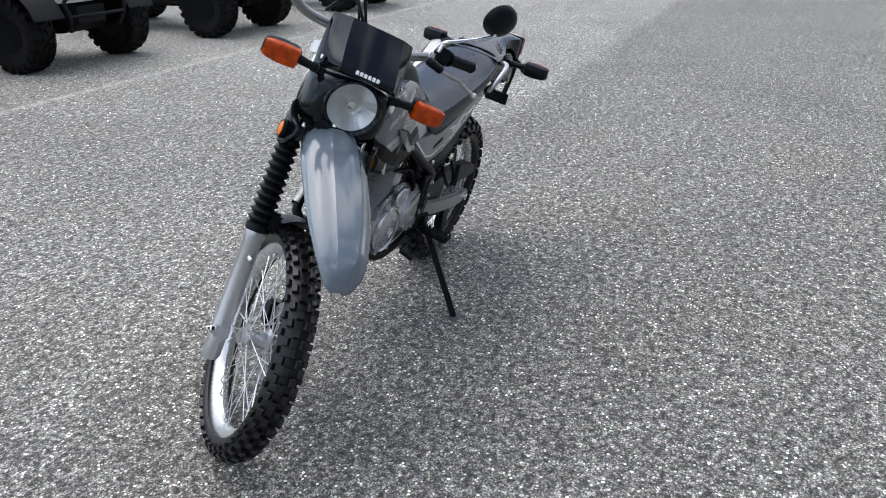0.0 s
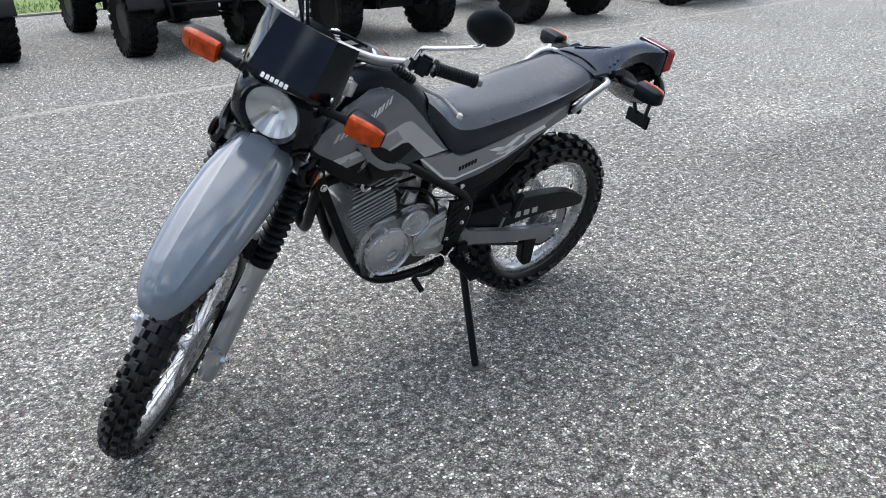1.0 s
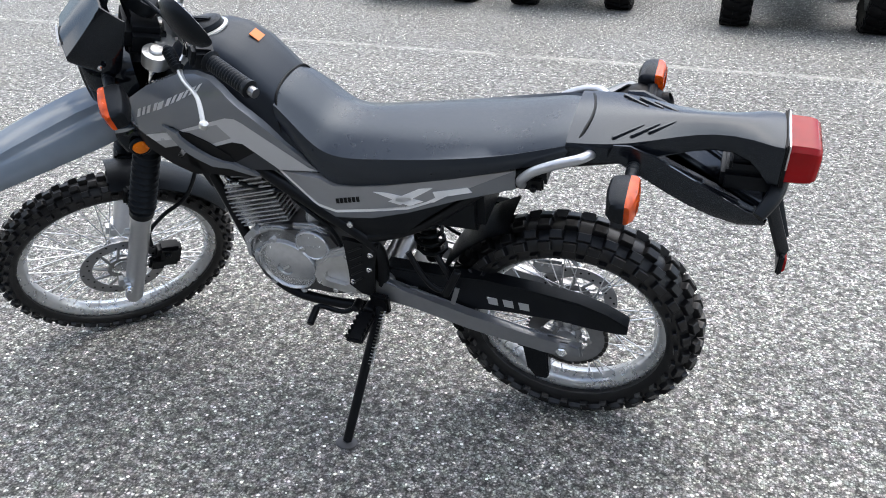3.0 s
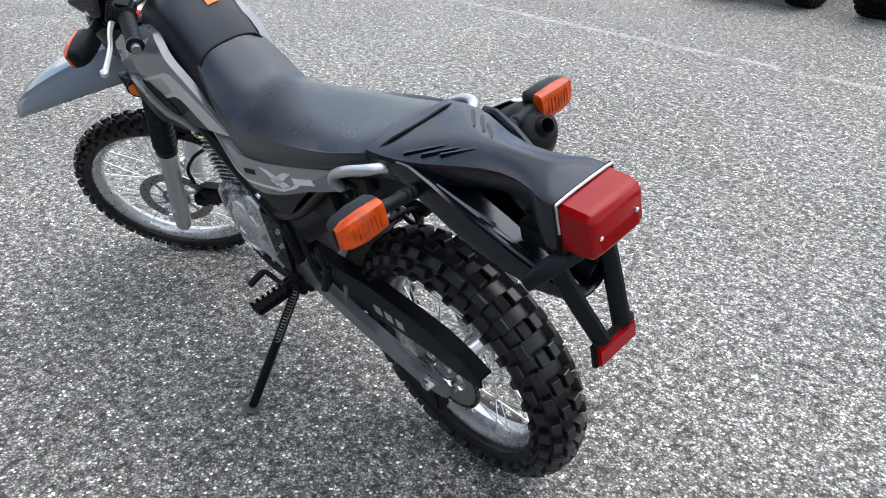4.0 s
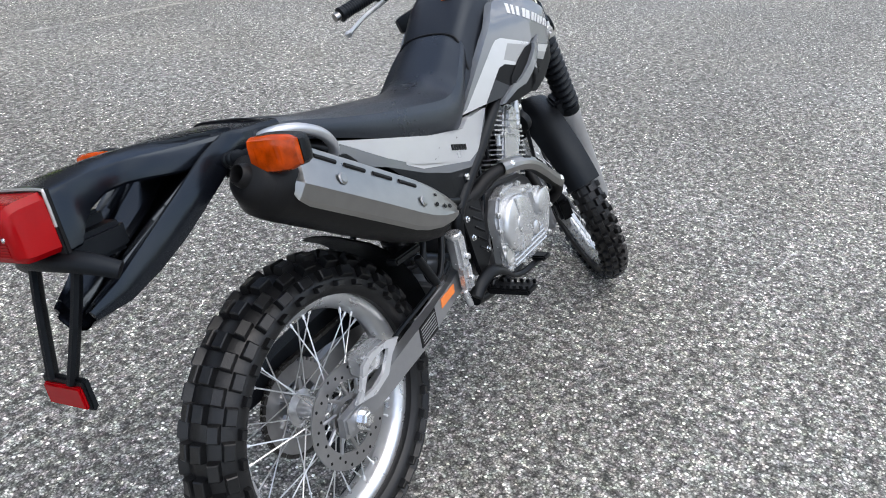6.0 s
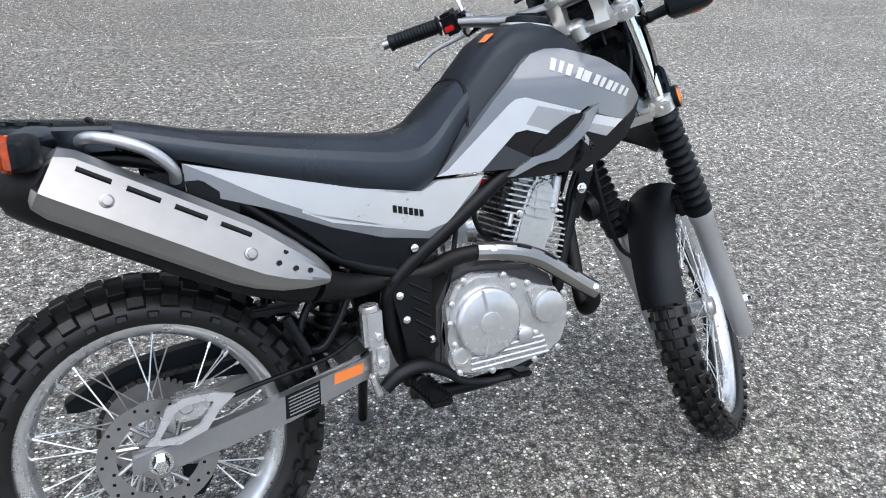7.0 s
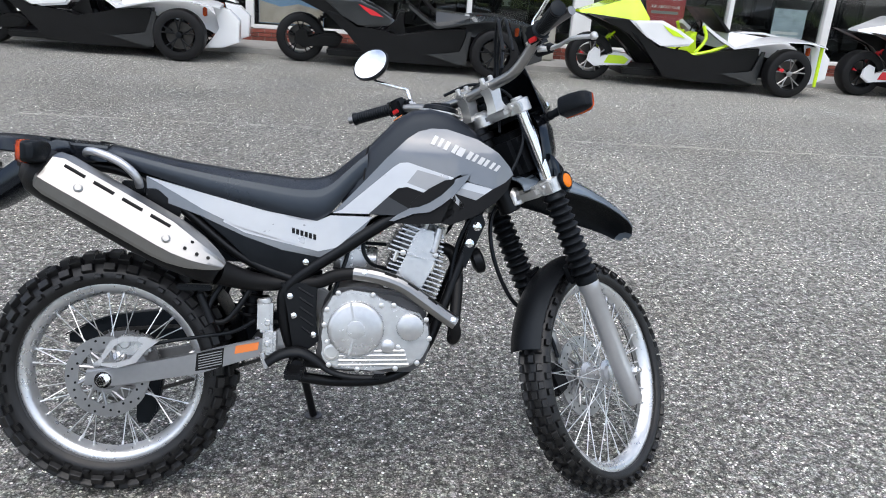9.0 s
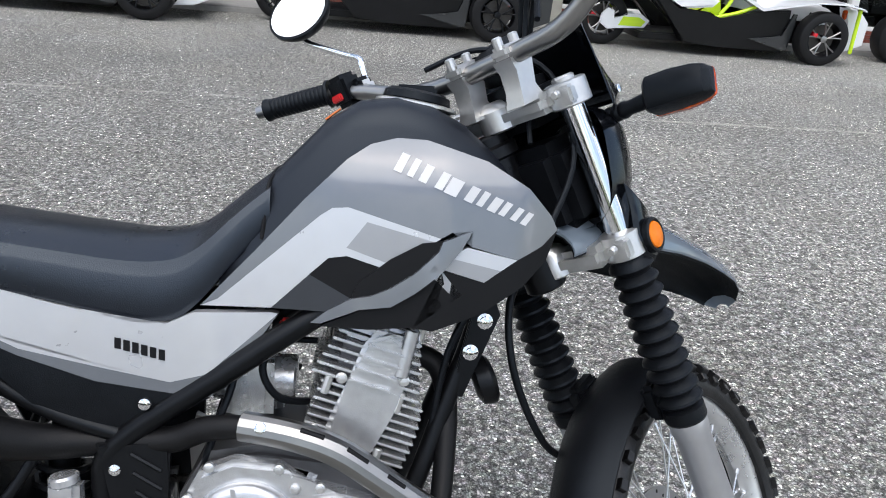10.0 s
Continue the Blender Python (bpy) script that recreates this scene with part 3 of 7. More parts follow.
# lower black guard between the legs, behind and over the tyre
bm = bmesh.new()
rows = []
for q in range(-8, 57, 6):
    a = radians(90 + q)
    rr = 0.372
    c = V(0.062, 0, 0) + V(rr * math.cos(a + RAKE - RAKE), 0, rr * math.sin(a))
    w = 0.062 - 0.012 * max(q, 0) / 54
    rows.append([c + V(-0.022 * math.cos(a) * (abs(f) ** 2) , w * f, -0.022 * math.sin(a) * (abs(f) ** 2)) for f in (-1, -0.7, -0.35, 0, 0.35, 0.7, 1)])
lo = [[p + V(0.003 * (0.062 - p.x) / 0.37, 0, -0.003) for p in r] for r in rows]
a_, b_ = loft(bm, rows, closed=False), loft(bm, lo, closed=False)
for k in range(len(a_) - 1):
    for j in (0, 6):
        bm.faces.new((a_[k][j], a_[k + 1][j], b_[k + 1][j], b_[k][j]))
for sd in (1, -1):
    block(bm, (0.045, 0.068 * sd, 0.335), (0.07, 0.030, 0.060), bevel=0.008)
part("fork_mudguard", bm, PLASTIC, bike, "black plastic mudguard between the fork legs", FW)

# -- headlight cowl --
def cowl_row(s, u0, w, back):
    """A row of the fly screen: a nearly flat front and sides folded back along a crease."""
    return [V(u0 - back * (0.14 * abs(f) if abs(f) < 0.62 else 0.087 + 0.913 * ((abs(f) - 0.62) / 0.38) ** 1.1), w * f, s) for f in (-1, -0.9, -0.8, -0.7, -0.62, -0.58, -0.3, 0, 0.3, 0.58, 0.62, 0.7, 0.8, 0.9, 1)]


def sheet(bm, rows, off):
    """A thin shell: the rows and the same rows moved by off, closed along the rim."""
    a, b = loft(bm, rows, closed=False), loft(bm, [[p + off for p in r] for r in rows], closed=False)
    m = len(a[0])
    for k in range(len(a) - 1):
        for j in (0, m - 1):
            bm.faces.new((a[k][j], a[k + 1][j], b[k + 1][j], b[k][j]))
    for k in (0, len(a) - 1):
        for j in range(m - 1):
            bm.faces.new((a[k][j], a[k][j + 1], b[k][j + 1], b[k][j]))
    return bm


bm = bmesh.new()
sheet(bm, [cowl_row(*r) for r in ((0.776, 0.222, 0.124, 0.105), (0.782, 0.233, 0.125, 0.112), (0.792, 0.236, 0.125, 0.112), (0.820, 0.220, 0.125, 0.098), (0.855, 0.201, 0.124, 0.080), (0.890, 0.183, 0.122, 0.062), (0.926, 0.166, 0.119, 0.046))], V(-0.004, 0, 0))
cowl = part("headlight_cowl", bm, GLOSS, bike, "glossy black headlight cowl with fly screen", FM, angle=35)
HL = Matrix.Translation((0.166, 0.003, 0.708)) @ Matrix.Rotation(radians(111), 4, "Y")
# mask round the lamp, running back to the fork
bm = bmesh.new()
rings = []
for k_in, depth in ((0.0, 0.010), (0.25, 0.006), (0.6, -0.012), (0.85, -0.036), (1.0, -0.062), (1.0, -0.095)):
    row = []
    for q in range(48):
        a = 2 * math.pi * q / 48
        c, t = math.cos(a), math.sin(a)
        p0 = HL @ V(0.081 * c, 0.081 * t, 0)
        e = 0.55
        p1 = V(p0.x, 0.122 * math.copysign(abs(t) ** e, t), 0.690 + (-0.090 if c > 0 else 0.088) * abs(c) ** e)
        p1 = V(HL.translation.x - 0.36 * (p1.z - HL.translation.z) * -1.0, p1.y, p1.z)
        p = p0 + (p1 - p0) * k_in
        row.append(p + V(depth, 0, -depth * 0.3))
    rings.append(row)
loft(bm, rings, cap=False)
part("headlight_mask", bm, GLOSS, cowl, "black mask round the headlight", FM, angle=45)
for sd in (1, -1):
    bm = bmesh.new()
    lathe(bm, [(0.007, 0), (0.007, 0.003), (0.004, 0.004), (0.001, 0.004)], axis_m((0.160, 0.116 * sd, 0.800), (0.175, 0.3 * sd, 0.800)), 12)
    part("cowl_screw", bm, CHROME, cowl, "bright screw", FM)
bm = bmesh.new()
lathe(bm, [(0.069, -0.03), (0.079, -0.014), (0.082, 0.010), (0.077, 0.016), (0.068, 0.009), (0.066, -0.010)], HL, 44, close=True)
part("headlight_rim", bm, GLOSS, cowl, "black headlight rim", FM)
bm = bmesh.new()
rings = []
for r, h in ((0.003, -0.048), (0.016, -0.044), (0.034, -0.032), (0.050, -0.016), (0.061, -0.003), (0.067, 0.004)):
    rings.append([HL @ V(r * (1 + 0.010 * (k % 2)) * math.cos(2 * math.pi * k / 56), r * (1 + 0.010 * (k % 2)) * math.sin(2 * math.pi * k / 56), h) for k in range(56)])
loft(bm, rings, cap=False)
part("headlight_reflector", bm, REFLECTOR, cowl, "bright headlight reflector", FM, angle=10)
bm = bmesh.new()
lathe(bm, [(0.012, -0.048), (0.013, -0.020), (0.011, -0.012), (0.001, -0.010)], HL, 18)
part("headlight_bulb", bm, CHROME, cowl, "bulb with its shade", FM)
bm = bmesh.new()
loft(bm, [[HL @ V(r * math.cos(2 * math.pi * k / 40), r * math.sin(2 * math.pi * k / 40), h) for k in range(40)] for r, h in ((0.0675, 0.005), (0.056, 0.012), (0.032, 0.018), (0.012, 0.0205), (0.001, 0.021))], cap=False)
part("headlight_lens", bm, LENS, cowl, "round clear headlight lens", FM)
bm = bmesh.new()
for k in range(6):
    y = -0.034 + 0.0118 * k
    plate(bm, [(0.2392, 0.7855), (0.2376, 0.7935), (0.2352, 0.7965), (0.2340, 0.7860)], y - 0.0040, y + 0.0040, Matrix.Translation((0, 0, 0)))
part("brand_mark", bm, WHITE, cowl, "small white lettering bars", FM)
bm = bmesh.new()
block(bm, (0.055, 0, 0.70), (0.10, 0.15, 0.14), bevel=0.02)
block(bm, (0.06, 0, 0.83), (0.09, 0.13, 0.07), bevel=0.015)
block(bm, (0.085, 0, 0.622), (0.09, 0.150, 0.070), bevel=0.02)
part("headlight_bucket", bm, PLASTIC, bike, "black headlight housing and brackets", FM)
bm = bmesh.new()
lathe(bm, [(0.040, -0.02), (0.045, 0.0), (0.043, 0.014), (0.036, 0.016)], Matrix.Translation((0.065, 0.0, 0.905)) @ Matrix.Rotation(radians(-25), 4, "Y"), 28)
part("speedometer", bm, PLASTIC, bike, "round black instrument", FM)


# -- turn signals --
def blinker(at, out, ahead, m=None):
    """A turn signal: ribbed stalk, black shell, amber lens on the side that it faces. out: y direction; ahead: x direction of the lens."""
    bm = bmesh.new()
    prof = [(0.013, 0), (0.014, 0.006)]
    for i in range(4):
        prof += [(0.0115, 0.010 + i * 0.012), (0.0135, 0.014 + i * 0.012), (0.0135, 0.019 + i * 0.012)]
    prof += [(0.011, 0.062), (0.013, 0.098)]
    lathe(bm, prof, axis_m(at, V(*at) + V(0, out, 0.10)), 14)
    stalk = part("turn_signal", bm, PLASTIC, bike, "black rubber turn signal stalk", m)
    c = V(*at) + V(0, out * 0.098, 0.010)

    def ring(y, w0, w1, h):
        mid = w0 + (w1 - w0) * 0.55
        return [c + V(ahead * px, out * y, pz) for px, pz in ((w0, -h), (mid, -h), (w0 + (w1 - w0) * 0.86, -h * 0.86), (w1, -h * 0.55), (w1, h * 0.55), (w0 + (w1 - w0) * 0.86, h * 0.86), (mid, h), (w0, h))]
    bm = bmesh.new()
    loft(bm, [ring(-0.004, 0.003, -0.014, 0.017), ring(0.001, 0.003, -0.026, 0.024), ring(0.008, 0.003, -0.033, 0.0275), ring(0.045, 0.003, -0.035, 0.0275), ring(0.078, 0.003, -0.031, 0.025), ring(0.090, 0.003, -0.024, 0.022), ring(0.096, 0.003, -0.012, 0.017)])
    shell = part("signal_shell", bm, PLASTIC, stalk, "black turn signal shell", m, angle=32)
    bm = bmesh.new()
    loft(bm, [ring(0.000, 0.0032, 0.014, 0.020), ring(0.004, 0.0032, 0.022, 0.0270), ring(0.050, 0.0032, 0.025, 0.0282), ring(0.080, 0.0032, 0.021, 0.0255), ring(0.094, 0.0032, 0.013, 0.0195)])
    part("signal_lens", bm, AMBER, stalk, "amber turn signal lens", m, angle=32)
    bm = bmesh.new()
    for i in range(9):
        y = 0.010 + i * 0.0085
        block(bm, c + V(ahead * (0.0238 - 0.00006 * (i - 4) ** 4 * 0.3), out * y, 0), (0.003, 0.0030, 0.028), bevel=0.0008)
    part("lens_rib", bm, AMBER, stalk, "", m)


for sd in (1, -1):
    blinker((-0.133, 0.087 * sd, 0.902), sd, -1)
    blinker((0, 0.072 * sd, 0), sd, 1, FM @ Matrix.Translation(N(1.112, 1.055)) @ Matrix.Rotation(RAKE, 4, "Y"))

# -- tank, shrouds, seat, side covers --
def shroud_y(x, z):
    return interp(x, [0.55, 0.575, 0.766, 0.90, 1.0, 1.06], [0.105, 0.107, 0.137, 0.155, 0.152, 0.128]) - 6 * max(0, z - 0.95) ** 2


def cover_y(x, z):
    return interp(x, [0.10, 0.25, 0.45, 0.60, 0.68], [0.118, 0.128, 0.130, 0.124, 0.112]) - 1.5 * max(0, 0.70 - z) ** 2


def body_ring(x, top, bot, w, wt, k=0.03):
    """A rounded body section at x: half width w below, wt at the shoulder."""
    half = [(w * 0.96, bot), (w, bot + 0.012), (w, bot + (top - bot) * 0.45), (wt, top - k), (wt * 0.93, top - k * 0.45), (wt * 0.72, top - k * 0.12), (wt * 0.35, top)]
    return [V(x, y, z) for y, z in half] + [V(x, -y, z) for y, z in half[::-1]]


bm = bmesh.new()
loft(bm, [body_ring(*r) for r in ((0.600, 0.880, 0.800, 0.100, 0.080), (0.640, 0.940, 0.800, 0.106, 0.084), (0.665, 0.971, 0.795, 0.109, 0.087), (0.690, 0.998, 0.790, 0.112, 0.089), (0.735, 1.046, 0.785, 0.116, 0.092, 0.035), (0.780, 1.075, 0.785, 0.118, 0.094, 0.04),
                                  (0.830, 1.083, 0.785, 0.118, 0.095, 0.045), (0.880, 1.074, 0.79, 0.116, 0.094, 0.045), (0.930, 1.048, 0.80, 0.110, 0.088, 0.045), (0.975, 1.010, 0.83, 0.095, 0.075, 0.04), (1.010, 0.970, 0.86, 0.070, 0.055))])
tank = part("fuel_tank", bm, TANKTOP, bike, "dark grey fuel tank with rubbery top cover", angle=55)
bm = bmesh.new()
lathe(bm, [(0.046, 0.0), (0.050, 0.006), (0.048, 0.016), (0.040, 0.020), (0.018, 0.021), (0.001, 0.021)], Matrix.Translation((0.860, 0, 1.074)) @ Matrix.Rotation(radians(8), 4, "Y"), 30)
block(bm, (0.860, 0, 1.096), (0.060, 0.016, 0.014), bevel=0.004)
part("fuel_cap", bm, PLASTIC, tank, "round black fuel cap")
bm = bmesh.new()
lathe(bm, [(0.054, 0.0), (0.060, 0.002), (0.060, 0.006), (0.052, 0.008)], Matrix.Translation((0.860, 0, 1.070)) @ Matrix.Rotation(radians(8), 4, "Y"), 30, close=True)
part("cap_ring", bm, CLAMP, tank)
bm = bmesh.new()
block(bm, (0, 0, 0), (0.026, 0.030, 0.002), Matrix.Translation((0.742, -0.030, 1.0535)) @ Matrix.Rotation(radians(-38), 4, "Y"), bevel=0)
part("warning_label", bm, ORANGELABEL, tank, "small orange sticker")

SHROUD = {
    "grey_panel": (GREY, [(0.577, 0.790), (0.649, 0.868), (0.711, 0.938), (0.765, 0.993), (0.795, 1.014), (0.830, 1.024), (0.87, 1.023), (0.949, 0.999), (1.005, 0.966), (1.040, 0.930), (1.050, 0.912), (1.028, 0.890), (0.993, 0.871), (0.931, 0.887), (0.931, 0.907), (0.905, 0.905),
                          (0.890, 0.896), (0.769, 0.931), (0.748, 0.929), (0.732, 0.918), (0.600, 0.800)]),
    "silver_stripe": (SILVER, [(0.600, 0.800), (0.732, 0.918), (0.748, 0.929), (0.769, 0.931), (0.890, 0.896), (0.883, 0.891), (0.794, 0.913), (0.768, 0.878), (0.738, 0.872), (0.665, 0.792), (0.577, 0.790)]),
    "light_band": (LIGHTGREY, [(0.794, 0.913), (0.883, 0.891), (0.828, 0.858), (0.768, 0.878)]),
    "thin_stripe": (SILVER, [(0.738, 0.872), (0.768, 0.878), (0.828, 0.858), (0.821, 0.852), (0.769, 0.867), (0.745, 0.863), (0.671, 0.792), (0.665, 0.792)]),
    "dark_field": (BLACKDECAL, [(0.720, 0.840), (0.745, 0.863), (0.769, 0.867), (0.821, 0.852), (0.775, 0.811)]),
    "charcoal_field": (CHARCOAL, [(0.671, 0.792), (0.720, 0.840), (0.775, 0.811), (0.751, 0.791)]),
    "front_patch": (SILVER, [(0.926, 0.886), (0.993, 0.871), (0.972, 0.856), (0.900, 0.872)]),
    "front_band": (LIGHTGREY, [(0.900, 0.872), (0.972, 0.856), (0.950, 0.840), (0.885, 0.858)]),
    "front_stroke": (LIGHTGREY, [(0.885, 0.858), (0.893, 0.854), (0.921, 0.822), (0.912, 0.817), (0.877, 0.849)]),
    "lower_black": (BLACKDECAL, [(0.735, 0.771), (0.787, 0.794), (0.842, 0.811), (0.877, 0.849), (0.912, 0.817), (0.859, 0.776), (0.80, 0.770)]),
    "chin_black": (BLACKDECAL, [(0.893, 0.854), (0.950, 0.840), (0.972, 0.856), (0.993, 0.871), (1.028, 0.890), (1.050, 0.912), (1.035, 0.870), (1.002, 0.835), (0.947, 0.797), (0.883, 0.772), (0.859, 0.776), (0.921, 0.822)]),
}
for sd in (1, -1):
    base = part("tank_shroud", skin(SHROUD["grey_panel"][1], shroud_y, sd, 0.02), GREY, bike, "grey metallic tank shroud with silver graphics")
    for key, (m_, poly) in SHROUD.items():
        if key != "grey_panel":
            part(key, skin(poly, shroud_y, sd, 0.02), m_, base)
    # air scoop: a fin standing proud of the shroud; a black sheet paints its opening's shade
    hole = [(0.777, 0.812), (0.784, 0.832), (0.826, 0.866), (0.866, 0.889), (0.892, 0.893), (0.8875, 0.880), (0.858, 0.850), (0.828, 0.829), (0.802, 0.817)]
    rim = [(0.724, 0.776), (0.746, 0.794), (0.777, 0.812), (0.802, 0.817), (0.828, 0.829), (0.858, 0.850), (0.8875, 0.880), (0.892, 0.893), (0.931, 0.908), (0.918, 0.884), (0.894, 0.854), (0.859, 0.824), (0.828, 0.804), (0.787, 0.798), (0.737, 0.776)]
    part("air_scoop", skin(rim, lambda x, z: shroud_y(x, z) + interp(x, [0.72, 0.78, 0.88, 0.935], [0.004, 0.010, 0.014, 0.004]), sd, 0.014), GREY, base, "grey air scoop fin")
    part("scoop_shade_sheet", skin(hole, lambda x, z: shroud_y(x, z) + 0.003, sd, 0.004), BLACKDECAL, base, "black sheet for the shade in the scoop opening")
    # model lettering as plain slanted bars
    marks = [(0.836, 0.010), (0.852, 0.008), (0.868, 0.010), (0.889, 0.010), (0.904, 0.016), (0.928, 0.011), (0.943, 0.008), (0.959, 0.011), (0.973, 0.008), (0.989, 0.008), (1.003, 0.008)]
    for x0, wd in marks:
        h = 0.0115 - 0.024 * (x0 - 0.84)
        lean = 0.006
        if sd > 0:
            x0, lean = 1.822 - x0, -0.006
        z0 = 0.9925 - 0.395 * (x0 - 0.84)
        t = skin([(x0 - wd / 2 - lean, z0 - h), (x0 + wd / 2 - lean, z0 - h - 0.39 * wd), (x0 + wd / 2 + lean, z0 + h - 0.39 * wd), (x0 - wd / 2 + lean, z0 + h)], lambda x, z: shroud_y(x, z) + 0.0015, sd, 0.002, 0.03)
        part("lettering_bar", t, OFFWHITE, base)

bm = bmesh.new()
seat_rows = ((-0.012, 0.944, 0.902, 0.100, 0.090, 0.022), (0.03, 0.940, 0.892, 0.116, 0.108, 0.022), (0.14, 0.917, 0.862, 0.130, 0.118, 0.024), (0.275, 0.899, 0.821, 0.132, 0.116, 0.026), (0.40, 0.886, 0.792, 0.130, 0.106, 0.028), (0.486, 0.879, 0.773, 0.126, 0.094, 0.030),
             (0.540, 0.884, 0.770, 0.120, 0.088, 0.030), (0.575, 0.899, 0.794, 0.116, 0.086, 0.030), (0.610, 0.928, 0.838, 0.110, 0.085, 0.028), (0.640, 0.954, 0.872, 0.102, 0.084, 0.026), (0.664, 0.972, 0.896, 0.096, 0.082, 0.026))


def seat_ring(x, top, bot, w, wt, k):
    """A seat section: an upright flank up to a crease, and a crowned top."""
    zc = bot + (top - bot) * 0.56
    half = [(w * 0.965, bot), (w, bot + 0.010), (w * 1.005, zc - 0.004), (w * 0.992, zc), (w * 0.955, zc + (top - zc) * 0.34), (w * 0.5 + wt * 0.43, top - k * 0.78), (wt * 0.80, top - k * 0.34), (wt * 0.58, top - k * 0.10), (wt * 0.28, top)]
    return [V(x, y, z) for y, z in half] + [V(x, -y, z) for y, z in half[::-1]]


seat_line = [smooth_line([(r[0], r[c], 0) for r in seat_rows], 4) for c in range(1, 6)]
loft(bm, [seat_ring(seat_line[0][k].x, *[seat_line[c][k].y for c in range(5)]) for k in range(len(seat_line[0]))])
seat = part("seat", bm, VINYL, bike, "long dark grey vinyl seat", angle=40)
bm = bmesh.new()
tube(bm, [(0.655, 0.101, 0.880), (0.660, 0.086, 0.946), (0.665, 0.058, 0.968), (0.668, 0, 0.975), (0.665, -0.058, 0.968), (0.660, -0.086, 0.946), (0.655, -0.101, 0.880)], 0.0030, 8, 5)
part("seat_front_seam", bm, BLACKDECAL, seat, "black gap at the seat's front")

COVER = {
    "silver_stripe": (SILVER, [(0.104, 0.866), (0.276, 0.822), (0.400, 0.791), (0.494, 0.770), (0.538, 0.768), (0.572, 0.784), (0.671, 0.784), (0.587, 0.708), (0.543, 0.697), (0.355, 0.738), (0.246, 0.788), (0.150, 0.842)]),
    "stripe_edge": (WHITE, [(0.671, 0.784), (0.587, 0.708), (0.543, 0.697), (0.355, 0.738), (0.300, 0.763), (0.300, 0.757), (0.355, 0.731), (0.543, 0.689), (0.590, 0.700), (0.680, 0.782)]),
    "grey_panel": (GREY, [(0.104, 0.866), (0.150, 0.842), (0.246, 0.788), (0.300, 0.763), (0.300, 0.757), (0.355, 0.731), (0.543, 0.689), (0.590, 0.700), (0.680, 0.782), (0.655, 0.745), (0.595, 0.668), (0.543, 0.674), (0.45, 0.690), (0.354, 0.722), (0.239, 0.772), (0.105, 0.818)]),
    "black_panel": (PLASTIC, [(0.239, 0.772), (0.354, 0.722), (0.45, 0.690), (0.543, 0.674), (0.595, 0.668), (0.545, 0.640), (0.474, 0.618), (0.420, 0.630), (0.372, 0.655), (0.309, 0.715)]),
}
for sd in (1, -1):
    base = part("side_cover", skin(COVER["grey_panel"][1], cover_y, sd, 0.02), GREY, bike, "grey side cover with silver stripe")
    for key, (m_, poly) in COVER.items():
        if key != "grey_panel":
            # left stripe greyer than right: that side's shade is put into its colour
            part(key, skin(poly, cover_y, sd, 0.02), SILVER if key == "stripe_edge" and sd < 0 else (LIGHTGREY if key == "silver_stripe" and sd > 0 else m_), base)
    for k in range(6):
        x0 = 0.474 + 0.0110 * k
        z0 = 0.742 - 0.0030 * k
        part("lettering_bar", skin([(x0, z0 - 0.007), (x0 + 0.0078, z0 - 0.0085), (x0 + 0.0078, z0 + 0.0055), (x0, z0 + 0.007)], lambda x, z: cover_y(x, z) + 0.0015, sd, 0.002, 0.05), BLACKDECAL, base)
    if sd > 0:
        for poly in ([(0.434, 0.770), (0.400, 0.772), (0.315, 0.760), (0.350, 0.742)], [(0.372, 0.742), (0.400, 0.748), (0.322, 0.794), (0.290, 0.800)], [(0.290, 0.790), (0.210, 0.812), (0.200, 0.800), (0.285, 0.776)], [(0.262, 0.790), (0.240, 0.796), (0.290, 0.762), (0.312, 0.757)]):
            part("decal_stroke", skin(poly, lambda x, z: cover_y(x, z) + 0.0015, sd, 0.002, 0.03), WHITE, base, "slanted white decal stroke")
    bm = bmesh.new()
    lathe(bm, [(0.0065, 0), (0.009, 0.002), (0.008, 0.006), (0.004, 0.007)], axis_m((0.512, 0.126 * sd, 0.660), (0.512, 0.2 * sd, 0.660)), 12)
    part("cover_bolt", bm, CHROME, base, "bright bolt")

# -- tail --
def plate_ring(x, top, w, thick, crown=0.004):
    """A section of the tail's top plate: a shallow crown, sharp upper edges, short upright sides."""
    half = [(w * 0.94, top - thick), (w, top - thick + 0.004), (w * 1.0, top - 0.010), (w * 0.96, top - 0.004), (w * 0.80, top - 0.001), (w * 0.45, top + crown * 0.6), (w * 0.15, top + crown)]
    return [V(x, y, z) for y, z in half] + [V(x, -y, z) for y, z in half[::-1]]


bm = bmesh.new()
loft(bm, [plate_ring(*r) for r in ((0.004, 0.941, 0.106, 0.048, 0.004), (-0.04, 0.944, 0.107, 0.050, 0.005), (-0.08, 0.946, 0.104, 0.050, 0.006), (-0.12, 0.947, 0.094, 0.046, 0.008), (-0.16, 0.948, 0.078, 0.046, 0.010), (-0.20, 0.950, 0.062, 0.045, 0.010), (-0.24, 0.953, 0.050, 0.042, 0.009), (-0.275, 0.955, 0.045, 0.040, 0.008),
                                   (-0.31, 0.956, 0.046, 0.042, 0.007), (-0.345, 0.956, 0.054, 0.054, 0.006), (-0.365, 0.956, 0.062, 0.070, 0.004), (-0.382, 0.954, 0.066, 0.092, 0.002), (-0.402, 0.952, 0.066, 0.092, 0.001))])
tail = part("tail_fender", bm, TAILPLASTIC, bike, "black plastic tail with ribbed top", angle=28)
bm = bmesh.new()
tube(bm, [(0.012, 0.107, 0.895), (-0.012, 0.100, 0.928), (-0.026, 0.066, 0.9465), (-0.034, 0, 0.9500), (-0.026, -0.066, 0.9465), (-0.012, -0.101, 0.930), (0.012, -0.109, 0.895)], 0.0026, 8, 5)
